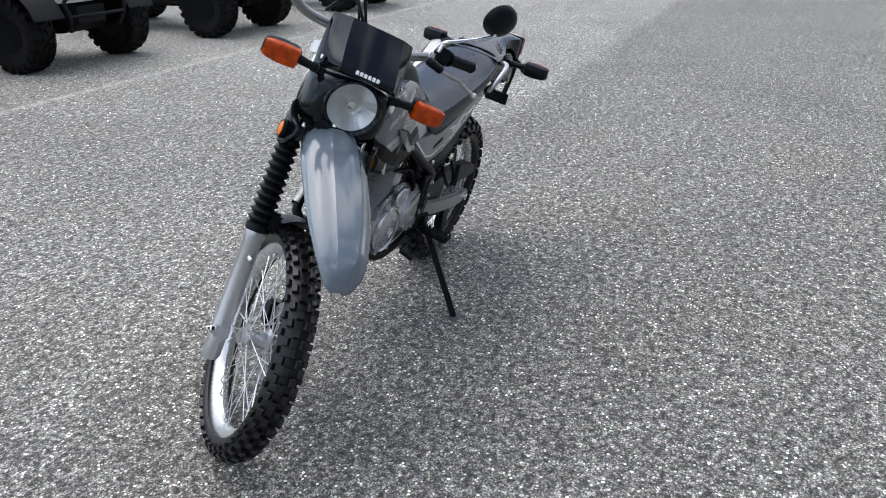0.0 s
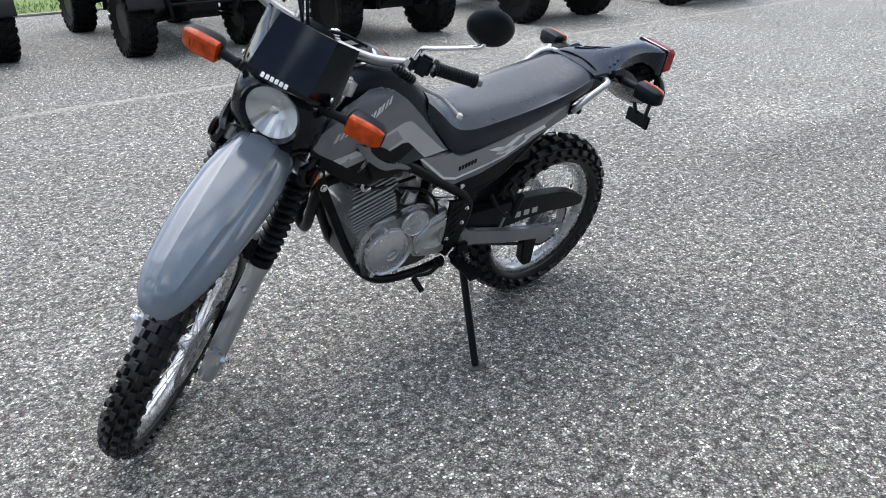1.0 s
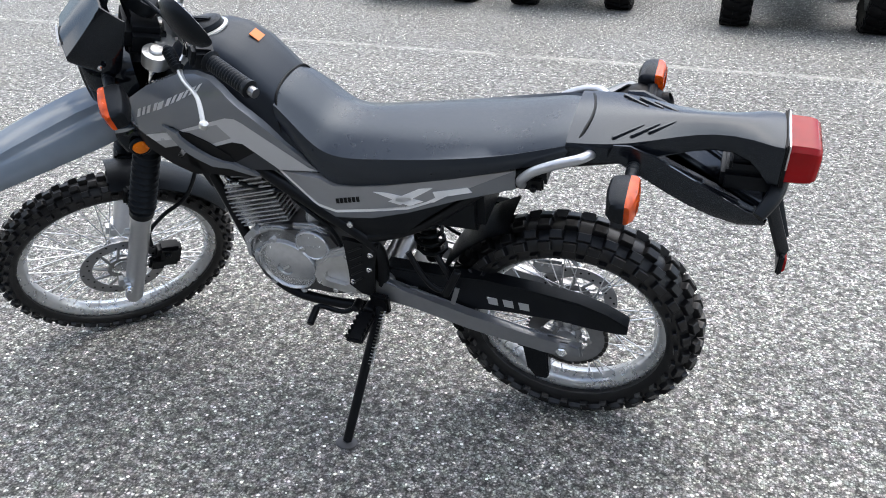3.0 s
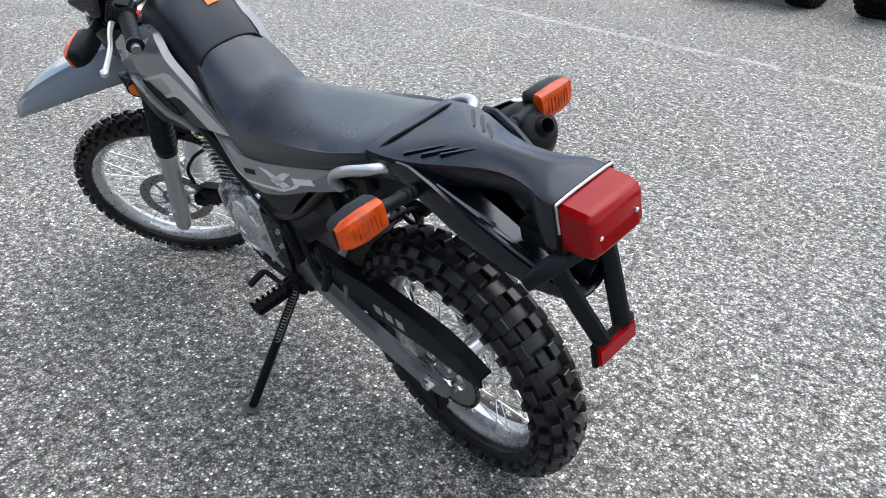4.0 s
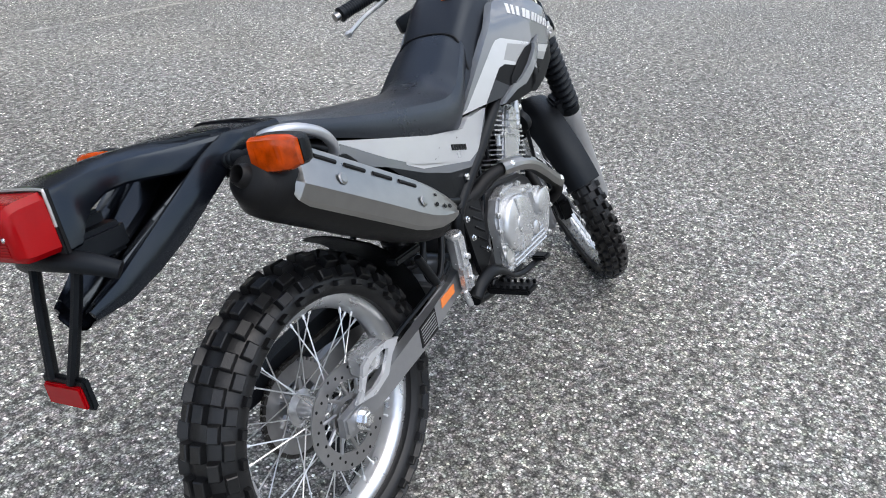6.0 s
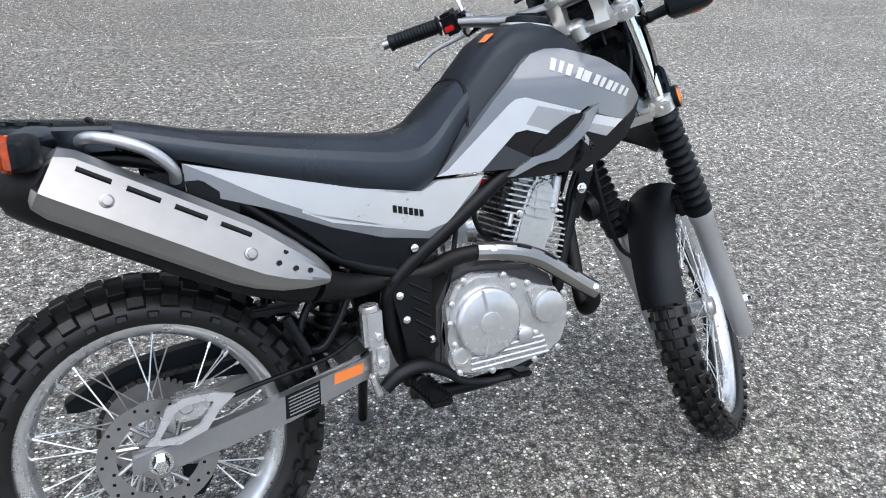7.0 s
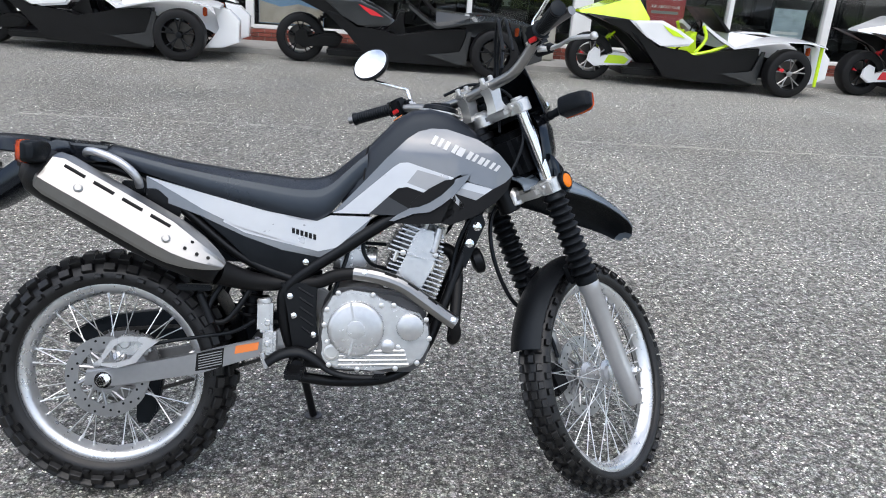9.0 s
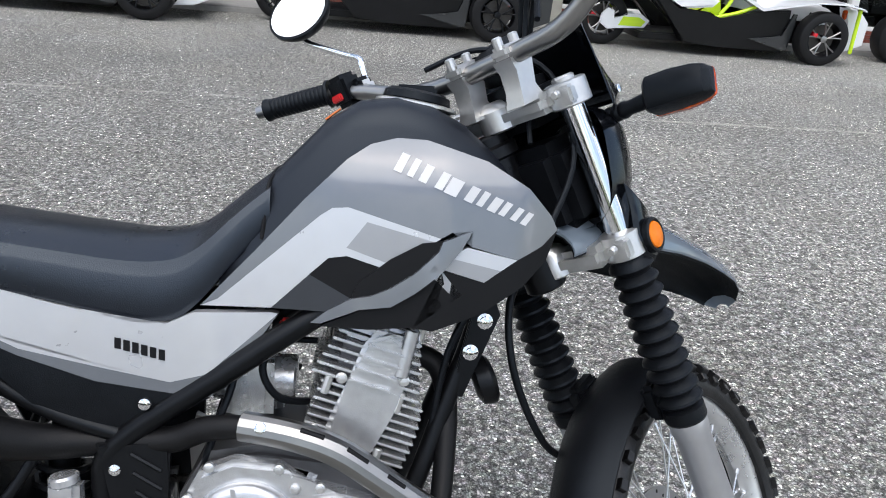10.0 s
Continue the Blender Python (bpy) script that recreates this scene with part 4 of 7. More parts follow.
part("tail_seam", bm, BLACKDECAL, tail, "dark gap behind the seat")
# raised ribs in a V that points to the lamp
for sd in (1, -1):
    for (xa, ya), (xb, yb), z in (((-0.084, 0.084), (-0.140, 0.034), 0.9505), ((-0.118, 0.074), (-0.170, 0.028), 0.9525), ((-0.150, 0.058), (-0.200, 0.018), 0.9545)):
        bm = bmesh.new()
        a, b = V(xa, ya * sd, z - 0.0045), V(xb, yb * sd, z + 0.0015)
        block(bm, (0, 0, 0), (0.0075, 0.0060, (b - a).length), Matrix.Translation((a + b) / 2) @ (b - a).to_track_quat("Z", "Y").to_matrix().to_4x4(), bevel=0.0018)
        part("tail_rib", bm, TAILPLASTIC, tail)
    # upper face of the blade, running inwards below the gap, with raised ribs
    bm = bmesh.new()
    rows = []
    for x, yo, zo, yi, zi in ((-0.100, 0.104, 0.938, 0.085, 0.936), (-0.135, 0.103, 0.931, 0.040, 0.912), (-0.170, 0.100, 0.915, 0.026, 0.894), (-0.210, 0.094, 0.890, 0.018, 0.868), (-0.250, 0.087, 0.867, 0.014, 0.846), (-0.300, 0.076, 0.836, 0.012, 0.818), (-0.350, 0.061, 0.801, 0.010, 0.784), (-0.390, 0.049, 0.777, 0.010, 0.762)):
        rows.append([V(x, sd * (yo + (yi - yo) * f), zo + (zi - zo) * f - d) for f, d in ((0, 0.004), (0.08, 0), (0.30, 0.001), (0.38, 0.005), (0.9, 0.006), (1, 0.012))])
    sheet(bm, rows, V(0, -0.001 * sd, -0.004))
    part("blade_top", bm, TAILPLASTIC, tail, "black upper face of the fender blade", angle=24)
    for a, b in (((-0.165, 0.088, 0.914), (-0.240, 0.072, 0.866)), ((-0.200, 0.076, 0.888), (-0.262, 0.062, 0.850)), ((-0.262, 0.074, 0.854), (-0.335, 0.056, 0.806))):
        bm = bmesh.new()
        tube(bm, [V(a[0], a[1] * sd, a[2]), V(b[0], b[1] * sd, b[2])], [0.003, 0.007], 6, 1)
        part("blade_rib", bm, TAILPLASTIC, tail, "raised triangular rib")
    # slanting side blade below an open gap
    bm = bmesh.new()
    rings = []
    for x, y, z, h, t in ((-0.085, 0.106, 0.930, 0.030, 0.007), (-0.115, 0.106, 0.926, 0.042, 0.008), (-0.16, 0.103, 0.902, 0.050, 0.010), (-0.205, 0.098, 0.872, 0.052, 0.010), (-0.25, 0.089, 0.840, 0.052, 0.010), (-0.30, 0.077, 0.806, 0.046, 0.009), (-0.35, 0.063, 0.775, 0.034, 0.008), (-0.398, 0.047, 0.757, 0.016, 0.005)):
        rings.append([V(x - 0.35 * b * h / 2, sd * (y + a * t), z + b * h / 2) for a, b in ((-1, -0.9), (0.6, -1), (1, -0.6), (1, 0.15), (0.3, 1.0), (-0.4, 0.95), (-1, 0.7))])
    loft(bm, rings)
    part("fender_blade", bm, TAILPLASTIC, tail, "black slanting fender blade", angle=26)
bm = bmesh.new()
block(bm, (-0.352, 0, 0.848), (0.11, 0.092, 0.046), bevel=0.008)
block(bm, (-0.345, 0.010, 0.880), (0.070, 0.060, 0.026), bevel=0.006)
part("tail_tray", bm, PLASTIC, tail, "black tray under the tail")
bm = bmesh.new()
rows = [[V(x, y * w, z - d * (1 - abs(y) ** 2.2)) for y in (-1, -0.8, -0.5, 0, 0.5, 0.8, 1)] for x, z, w, d in ((0.02, 0.885, 0.080, 0.004), (-0.12, 0.905, 0.098, 0.034), (-0.17, 0.878, 0.097, 0.036), (-0.22, 0.844, 0.091, 0.036), (-0.27, 0.808, 0.080, 0.032), (-0.32, 0.780, 0.068, 0.028), (-0.36, 0.764, 0.058, 0.024), (-0.402, 0.752, 0.046, 0.018))]
a_, b_ = loft(bm, rows, closed=False), loft(bm, [[p + V(0, 0, -0.004) for p in r] for r in rows], closed=False)
part("rear_mudguard", bm, TAILPLASTIC, tail, "black rear mudguard")
bm = bmesh.new()
lr = []
for x, zt, zb, w in ((-0.410, 0.951, 0.864, 0.063), (-0.448, 0.9495, 0.865, 0.0625), (-0.458, 0.947, 0.866, 0.061), (-0.466, 0.941, 0.870, 0.057), (-0.470, 0.932, 0.876, 0.051)):
    lr.append([V(x, y, z) for y, z in ((w, zb + 0.008), (w, zt - 0.010), (w - 0.008, zt), (-w + 0.008, zt), (-w, zt - 0.010), (-w, zb + 0.008), (-w + 0.008, zb), (w - 0.008, zb))])
loft(bm, lr)
lamp = part("tail_light", bm, RED, bike, "red plastic tail light", angle=30)
bm = bmesh.new()
for k in range(6):
    block(bm, (-0.4700, 0, 0.880 + 0.0042 * k), (0.003, 0.088, 0.002), bevel=0.0005)
part("lens_rib", bm, RED, lamp)
bm = bmesh.new()
block(bm, (-0.406, 0, 0.906), (0.010, 0.136, 0.098), bevel=0.004)
part("lamp_gasket", bm, BLACKDECAL, lamp, "black gasket behind the lamp")
bm = bmesh.new()
tube(bm, [(-0.409, 0.064, 0.900), (-0.409, 0.0645, 0.943), (-0.409, 0.054, 0.9535), (-0.409, -0.054, 0.9535), (-0.409, -0.0645, 0.943), (-0.409, -0.064, 0.900)], 0.0026, 6, 3)
part("lens_trim", bm, CLAMP, lamp, "pale edge of the lens")
for y in (0.043, -0.040):
    bm = bmesh.new()
    rod(bm, (-0.461, y, 0.906), (-0.4720, y, 0.904), 0.0042, 10)
    part("lamp_screw", bm, CHROME, lamp, "bright lens screw")
bm = bmesh.new()
tube(bm, [(-0.375, 0.118, 0.822), (-0.398, 0.080, 0.842), (-0.412, 0.03, 0.850), (-0.412, -0.03, 0.850), (-0.398, -0.080, 0.842), (-0.375, -0.118, 0.822)], [0.013, 0.017, 0.017, 0.017, 0.017, 0.013], 12, 4, flat=0.75)
block(bm, (-0.385, 0, 0.848), (0.05, 0.09, 0.03), bevel=0.01)
tube(bm, [(-0.392, 0.066, 0.840), (-0.412, 0.058, 0.78), (-0.448, 0.034, 0.672)], 0.016, 8, 3, flat=0.5)
tube(bm, [(-0.392, -0.048, 0.840), (-0.412, -0.040, 0.78), (-0.448, -0.016, 0.672)], 0.016, 8, 3, flat=0.5)
block(bm, (-0.445, 0.006, 0.654), (0.012, 0.108, 0.052), bevel=0.005)
bracket = part("plate_bracket", bm, PLASTIC, bike, "black number plate bracket without plate")
bm = bmesh.new()
block(bm, (-0.452, 0.006, 0.651), (0.010, 0.096, 0.036), bevel=0.003)
part("rear_reflector", bm, RED, bracket, "red rear reflector")
for sd in (1, -1):
    bm = bmesh.new()
    tube(bm, [(0.090, 0.126 * sd, 0.838), (0.086, 0.140 * sd, 0.862), (0.055, 0.148 * sd, 0.893), (0.010, 0.146 * sd, 0.914), (-0.028, 0.134 * sd, 0.922), (-0.046, 0.108 * sd, 0.918), (-0.050, 0.085 * sd, 0.905)], 0.0105, 12, 5)
    rail = part("grab_rail", bm, FORK, bike, "silver grab rail")
    bm = bmesh.new()
    block(bm, (0.075, 0.118 * sd, 0.838), (0.060, 0.012, 0.030), bevel=0.004)
    rod(bm, (0.065, 0.115 * sd, 0.832), (0.065, 0.134 * sd, 0.832), 0.008, 6)
    part("rail_bracket", bm, FRAME, rail)

# -- frame --
for sd in (1, -1):
    bm = bmesh.new()
    tube(bm, [(1.0, 0.035 * sd, 0.895), (0.90, 0.070 * sd, 0.860), (0.80, 0.100 * sd, 0.820), (0.717, 0.112 * sd, 0.772), (0.60, 0.116 * sd, 0.692), (0.49, 0.116 * sd, 0.615), (0.455, 0.112 * sd, 0.560), (0.47, 0.10 * sd, 0.45), (0.50, 0.085 * sd, 0.37)], 0.0165, 12, 5)
    part("frame_tube", bm, FRAME, bike, "black steel frame tube")
    bm = bmesh.new()
    tube(bm, [(0.480, 0.114 * sd, 0.612), (0.40, 0.115 * sd, 0.640), (0.323, 0.114 * sd, 0.682), (0.236, 0.112 * sd, 0.752), (0.15, 0.108 * sd, 0.820), (0.05, 0.095 * sd, 0.872), (-0.10, 0.070 * sd, 0.893)], 0.0125, 10, 5)
    part("subframe_tube", bm, FRAME, bike, "black rear subframe tube")
    bm = bmesh.new()
    tube(bm, [(0.985, 0.028 * sd, 0.84), (0.955, 0.034 * sd, 0.735), (0.915, 0.045 * sd, 0.62), (0.875, 0.062 * sd, 0.510), (0.838, 0.078 * sd, 0.428), (0.790, 0.088 * sd, 0.372), (0.72, 0.092 * sd, 0.342), (0.60, 0.092 * sd, 0.335), (0.50, 0.088 * sd, 0.345)], 0.0145, 12, 5)
    part("cradle_tube", bm, FRAME, bike, "black engine cradle tube")
    bm = bmesh.new()
    poly = [(0.448, 0.604), (0.545, 0.612), (0.543, 0.540), (0.540, 0.500), (0.552, 0.452), (0.520, 0.424), (0.486, 0.418), (0.478, 0.470), (0.468, 0.530)]
    plate(bm, poly, 0.118 * sd, 0.130 * sd, bevel=0.004)
    fp = part("frame_plate", bm, FRAME, bike, "black ribbed frame cover plate")
    for k in range(5):
        bm = bmesh.new()
        z = 0.582 - 0.026 * k
        rod(bm, (0.494 + 0.003 * k, 0.1305 * sd, z + 0.010), (0.534 + 0.001 * k, 0.1305 * sd, z - 0.014), 0.0032, 6)
        part("plate_rib", bm, FRAME, fp)
    for x, z in ((0.474, 0.569), (0.485, 0.518), (0.537, 0.468)):
        bm = bmesh.new()
        lathe(bm, [(0.0078, 0), (0.0078, 0.003), (0.005, 0.004), (0.005, 0.008), (0.0025, 0.009)], axis_m((x, 0.128 * sd, z), (x, 0.3 * sd, z)), 12)
        part("plate_bolt", bm, CHROME, fp, "bright flange bolt")
    bm = bmesh.new()
    plate(bm, [(0.925, 0.655), (0.945, 0.650), (0.995, 0.775), (0.985, 0.800), (0.955, 0.790)], 0.046 * sd, 0.052 * sd, bevel=0.002)
    eb = part("engine_bracket", bm, FRAME, bike, "black upper engine bracket")
    for x, z in ((0.953, 0.719), (0.972, 0.766)):
        bm = bmesh.new()
        lathe(bm, [(0.012, 0), (0.012, 0.003), (0.008, 0.004), (0.008, 0.009), (0.004, 0.010)], axis_m((x, 0.051 * sd, z), (x, 0.3 * sd, z)), 12)
        part("bracket_bolt", bm, CHROME, eb, "bright flange bolt")
# swingarm
bm = bmesh.new()
plate(bm, [(0.505, 0.485), (0.45, 0.480), (0.397, 0.444), (0.24, 0.408), (0.04, 0.365), (-0.045, 0.356), (-0.050, 0.318), (0.035, 0.314), (0.241, 0.353), (0.39, 0.402), (0.45, 0.412), (0.505, 0.420)], -0.108, -0.082, bevel=0.005)
plate(bm, [(0.505, 0.475), (0.45, 0.468), (0.397, 0.440), (0.24, 0.400), (0.04, 0.354), (-0.045, 0.350), (-0.050, 0.314), (0.035, 0.306), (0.241, 0.350), (0.39, 0.392), (0.45, 0.402), (0.505, 0.412)], 0.092, 0.116, bevel=0.005)
plate(bm, [(0.275, 0.420), (0.287, 0.424), (0.270, 0.482), (0.258, 0.480)], 0.104, 0.110, bevel=0.002)
rod(bm, (0.47, -0.10, 0.45), (0.47, 0.10, 0.45), 0.032, 16)
block(bm, (0.40, 0, 0.425), (0.06, 0.19, 0.05), bevel=0.01)
arm = part("swingarm", bm, ARM, bike, "silver box-section swingarm")
for sd in (1, -1):
    bm = bmesh.new()
    rod(bm, (0, 0.10 * sd, 0.333), (0, 0.128 * sd, 0.333), 0.015, 6)
    lathe(bm, [(0.022, 0), (0.022, 0.004), (0.01, 0.004)], axis_m((0, 0.108 * sd, 0.333), (0, 0.3 * sd, 0.333)), 18)
    part("axle_nut", bm, CHROME, arm, "zinc axle nut")
bm = bmesh.new()
plate(bm, [(0.305, 0.424), (0.235, 0.407), (0.232, 0.360), (0.302, 0.372)], -0.1095, -0.108)
part("warning_label", bm, BLACKDECAL, arm, "black label with unreadable lines")
bm = bmesh.new()
for k in range(6):
    plate(bm, [(0.300, 0.4165 - 0.0068 * k), (0.240, 0.4025 - 0.0068 * k), (0.240, 0.4000 - 0.0068 * k), (0.300, 0.4140 - 0.0068 * k)], -0.1100, -0.1092)
part("label_lines", bm, LIGHTGREY, arm)
bm = bmesh.new()
plate(bm, [(0.395, 0.441), (0.335, 0.4295), (0.332, 0.408), (0.392, 0.420)], -0.1095, -0.108)
part("orange_label", bm, ORANGELABEL, arm, "orange and white sticker")
# -- seat base, airbox, carburettor: the dark middle --
bm = bmesh.new()
block(bm, (0.36, 0, 0.735), (0.34, 0.19, 0.17), bevel=0.02)
block(bm, (0.20, 0, 0.820), (0.30, 0.17, 0.08), bevel=0.02)
block(bm, (0.55, 0, 0.735), (0.12, 0.17, 0.10), bevel=0.02)
part("airbox", bm, PLASTIC, bike, "black airbox under the seat")
bm = bmesh.new()
rod(bm, (0.58, 0.0, 0.665), (0.70, 0.0, 0.66), 0.036, 16)
block(bm, (0.635, 0, 0.655), (0.07, 0.10, 0.10), bevel=0.012)
rod(bm, (0.635, 0, 0.69), (0.635, 0, 0.75), 0.026, 14)
part("carburettor", bm, CAST, bike, "dull aluminium throttle body")
bm = bmesh.new()
rod(bm, (0.38, 0, 0.70), (0.36, 0, 0.47), 0.022, 14)
tube(bm, [(0.38 - 0.02 * i / 60 + 0.036 * math.cos(i * 0.63), 0.036 * math.sin(i * 0.63), 0.66 - 0.17 * i / 60) for i in range(61)], 0.006, 6, 1)
part("rear_shock", bm, FRAME, bike, "black rear shock absorber")
bm = bmesh.new()
rows = []
for q in range(6, 72, 10):
    a = radians(q)
    rows.append([V(0.352 * math.cos(a), 0.070 * f, 0.333 + 0.352 * math.sin(a) + 0.008 * (1 - f * f)) for f in (-1, -0.5, 0, 0.5, 1)])
a_, b_ = loft(bm, rows, closed=False), loft(bm, [[p + V(-0.003, 0, -0.003) for p in r] for r in rows], closed=False)
part("inner_mudguard", bm, PLASTIC, bike, "black inner mudguard")

# -- engine --
bm = bmesh.new()
CASE = [(0.545, 0.405), (0.572, 0.380), (0.62, 0.368), (0.80, 0.370), (0.835, 0.395), (0.848, 0.44), (0.845, 0.50), (0.820, 0.555), (0.77, 0.585), (0.66, 0.600), (0.59, 0.590), (0.555, 0.53)]
plate(bm, CASE, -0.125, 0.100, bevel=0.010)
# crankcase coloured dark for the shadow it sits in
engine = part("crankcase", bm, CASEDARK, bike, "cast engine crankcase with shade put into its dark colour")
bm = bmesh.new()
RC = [(0.560, 0.420), (0.572, 0.395), (0.60, 0.382), (0.700, 0.380), (0.790, 0.392), (0.825, 0.415), (0.843, 0.455), (0.838, 0.500), (0.815, 0.535), (0.770, 0.548), (0.725, 0.560), (0.690, 0.585), (0.630, 0.592), (0.585, 0.575), (0.562, 0.53), (0.566, 0.47)]
plate(bm, RC, -0.155, -0.120, bevel=0.007)
right_cover = part("right_engine_cover", bm, CAST, engine, "aluminium right engine cover with ribs")
for k in range(4):
    bm = bmesh.new()
    rod(bm, (0.605, -0.156, 0.395 + 0.012 * k), (0.790 - 0.004 * k, -0.156, 0.400 + 0.012 * k), 0.0045, 8)
    part("cover_rib", bm, CAST, engine)
bm = bmesh.new()
lathe(bm, [(0.073, 0), (0.075, 0.006), (0.073, 0.016), (0.069, 0.021), (0.063, 0.023), (0.024, 0.0245), (0.023, 0.027), (0.020, 0.0275), (0.001, 0.0272)], axis_m((0.648, -0.150, 0.492), (0.648, -0.5, 0.492)), 48)
plate(bm, [(0.640, 0.512), (0.645, 0.512), (0.636, 0.562), (0.630, 0.562)], -0.1755, -0.172)
plate(bm, [(0.640, 0.472), (0.645, 0.472), (0.634, 0.424), (0.629, 0.425)], -0.1755, -0.172)
part("clutch_cover", bm, CAST, engine, "round aluminium clutch cover")
bm = bmesh.new()
lathe(bm, [(0.037, 0), (0.037, 0.012), (0.034, 0.019), (0.028, 0.021), (0.001, 0.0215)], axis_m((0.790, -0.150, 0.500), (0.790, -0.5, 0.500)), 32)
plate(bm, [(0.735, 0.545), (0.765, 0.550), (0.800, 0.535), (0.838, 0.500), (0.838, 0.470), (0.800, 0.455), (0.760, 0.470)], -0.162, -0.150, bevel=0.005)
lathe(bm, [(0.018, 0), (0.018, 0.014), (0.014, 0.017), (0.001, 0.0175)], axis_m((0.733, -0.150, 0.448), (0.733, -0.5, 0.448)), 18)
part("oil_filter_cover", bm, CAST, engine, "small round aluminium cover")
bm = bmesh.new()
lathe(bm, [(0.021, 0), (0.021, 0.006), (0.015, 0.007), (0.014, 0.004), (0.001, 0.004)], axis_m((0.587, -0.153, 0.428), (0.587, -0.5, 0.428)), 22)
part("oil_sight_glass", bm, CLAMP, engine, "round oil level window")
for x, z in ((0.572, 0.540), (0.600, 0.584), (0.690, 0.582), (0.712, 0.555), (0.745, 0.556), (0.832, 0.520), (0.842, 0.470), (0.812, 0.404), (0.755, 0.388), (0.655, 0.384), (0.580, 0.394), (0.566, 0.500), (0.760, 0.445), (0.575, 0.455)):
    bm = bmesh.new()
    lathe(bm, [(0.007, 0), (0.007, 0.006), (0.0045, 0.007), (0.0045, 0.010), (0.002, 0.0105)], axis_m((x, -0.152, z), (x, -0.5, z)), 10)
    part("cover_bolt", bm, CLAMP, engine, "engine cover bolt")
# left side: generator cover with a raised rim and bosses, gear cover, sprocket cover with a sunk triangle
bm = bmesh.new()
plate(bm, [(0.648, 0.430), (0.672, 0.395), (0.72, 0.374), (0.782, 0.378), (0.826, 0.410), (0.846, 0.455), (0.842, 0.505), (0.826, 0.545), (0.790, 0.580), (0.735, 0.590), (0.690, 0.572), (0.655, 0.52)], 0.085, 0.100, bevel=0.005)
lathe(bm, [(0.086, 0), (0.086, 0.010), (0.082, 0.017), (0.078, 0.018), (0.074, 0.012), (0.068, 0.015), (0.050, 0.024), (0.024, 0.0275), (0.021, 0.0275), (0.019, 0.022), (0.001, 0.022)], axis_m((0.738, 0.094, 0.462), (0.738, 0.5, 0.462)), 48)
for q in (20, 75, 130, 195, 250, 310):
    a = radians(q)
    rod(bm, (0.738 + 0.088 * math.cos(a), 0.092, 0.462 + 0.088 * math.sin(a)), (0.738 + 0.088 * math.cos(a), 0.112, 0.462 + 0.088 * math.sin(a)), 0.0095, 10)
plate(bm, [(0.800, 0.560), (0.835, 0.530), (0.845, 0.470), (0.853, 0.475), (0.850, 0.540), (0.815, 0.575)], 0.080, 0.108, bevel=0.003)
left_cover = part("left_engine_cover", bm, CAST, engine, "aluminium generator cover")
bm = bmesh.new()
rod(bm, (0.727, 0.1165, 0.470), (0.748, 0.1165, 0.456), 0.0035, 8)
part("cover_plug", bm, CLAMP, left_cover, "slotted plug")
bm = bmesh.new()
plate(bm, [(0.600, 0.590), (0.640, 0.606), (0.700, 0.600), (0.715, 0.560), (0.690, 0.530), (0.640, 0.500), (0.600, 0.520)], 0.080, 0.094, bevel=0.005)
lathe(bm, [(0.050, 0), (0.050, 0.012), (0.046, 0.018), (0.042, 0.019), (0.040, 0.0165), (0.001, 0.0175)], axis_m((0.650, 0.090, 0.545), (0.650, 0.5, 0.545)), 36)
for k in range(6):
    block(bm, (0.632 + 0.0075 * k, 0.1080, 0.545 - 0.0008 * k), (0.005, 0.002, 0.008), bevel=0.0005)
part("gear_cover", bm, CAST, engine, "round aluminium cover with raised marks")
bm = bmesh.new()
plate(bm, [(0.655, 0.475), (0.648, 0.500), (0.600, 0.540), (0.535, 0.570), (0.525, 0.520), (0.535, 0.400), (0.560, 0.398), (0.640, 0.415), (0.656, 0.440)], 0.085, 0.112, bevel=0.006)
outer_ = [(0.650, 0.462), (0.640, 0.490), (0.598, 0.528), (0.540, 0.552), (0.538, 0.420), (0.560, 0.412), (0.634, 0.426), (0.648, 0.442)]
inner_ = [(0.622, 0.464), (0.612, 0.484), (0.590, 0.505), (0.556, 0.520), (0.552, 0.450), (0.566, 0.442), (0.612, 0.448), (0.620, 0.454)]
va, vb = [bm.verts.new((x, 0.124, z)) for x, z in outer_], [bm.verts.new((x, 0.126, z)) for x, z in inner_]
vc, vd = [bm.verts.new((x, 0.108, z)) for x, z in outer_], [bm.verts.new((x, 0.113, z)) for x, z in inner_]
for k in range(8):
    q = (k + 1) % 8
    bm.faces.new((va[k], va[q], vb[q], vb[k])), bm.faces.new((vc[k], vc[q], va[q], va[k])), bm.faces.new((vb[k], vb[q], vd[q], vd[k]))
sprocket_cover = part("sprocket_cover", bm, CLAMP, engine, "silver front sprocket cover", angle=25)
for x, z in ((0.640, 0.440), (0.556, 0.412), (0.546, 0.543), (0.600, 0.414)):
    bm = bmesh.new()
    lathe(bm, [(0.0075, 0), (0.0075, 0.005), (0.005, 0.006), (0.002, 0.006)], axis_m((x, 0.120, z), (x, 0.5, z)), 10)
    part("cover_bolt", bm, CHROME, sprocket_cover, "bright bolt")
CYL = Matrix.Translation((0.765, 0, 0.560)) @ Matrix.Rotation(radians(17), 4, "Y")
bm = bmesh.new()
block(bm, (0, 0, 0.060), (0.120, 0.118, 0.13), bevel=0.02)
# core darker than the fins: shade of the fin gaps painted in
cyl = part("cylinder", bm, CASEDARK, bike, "finned aluminium cylinder", CYL)
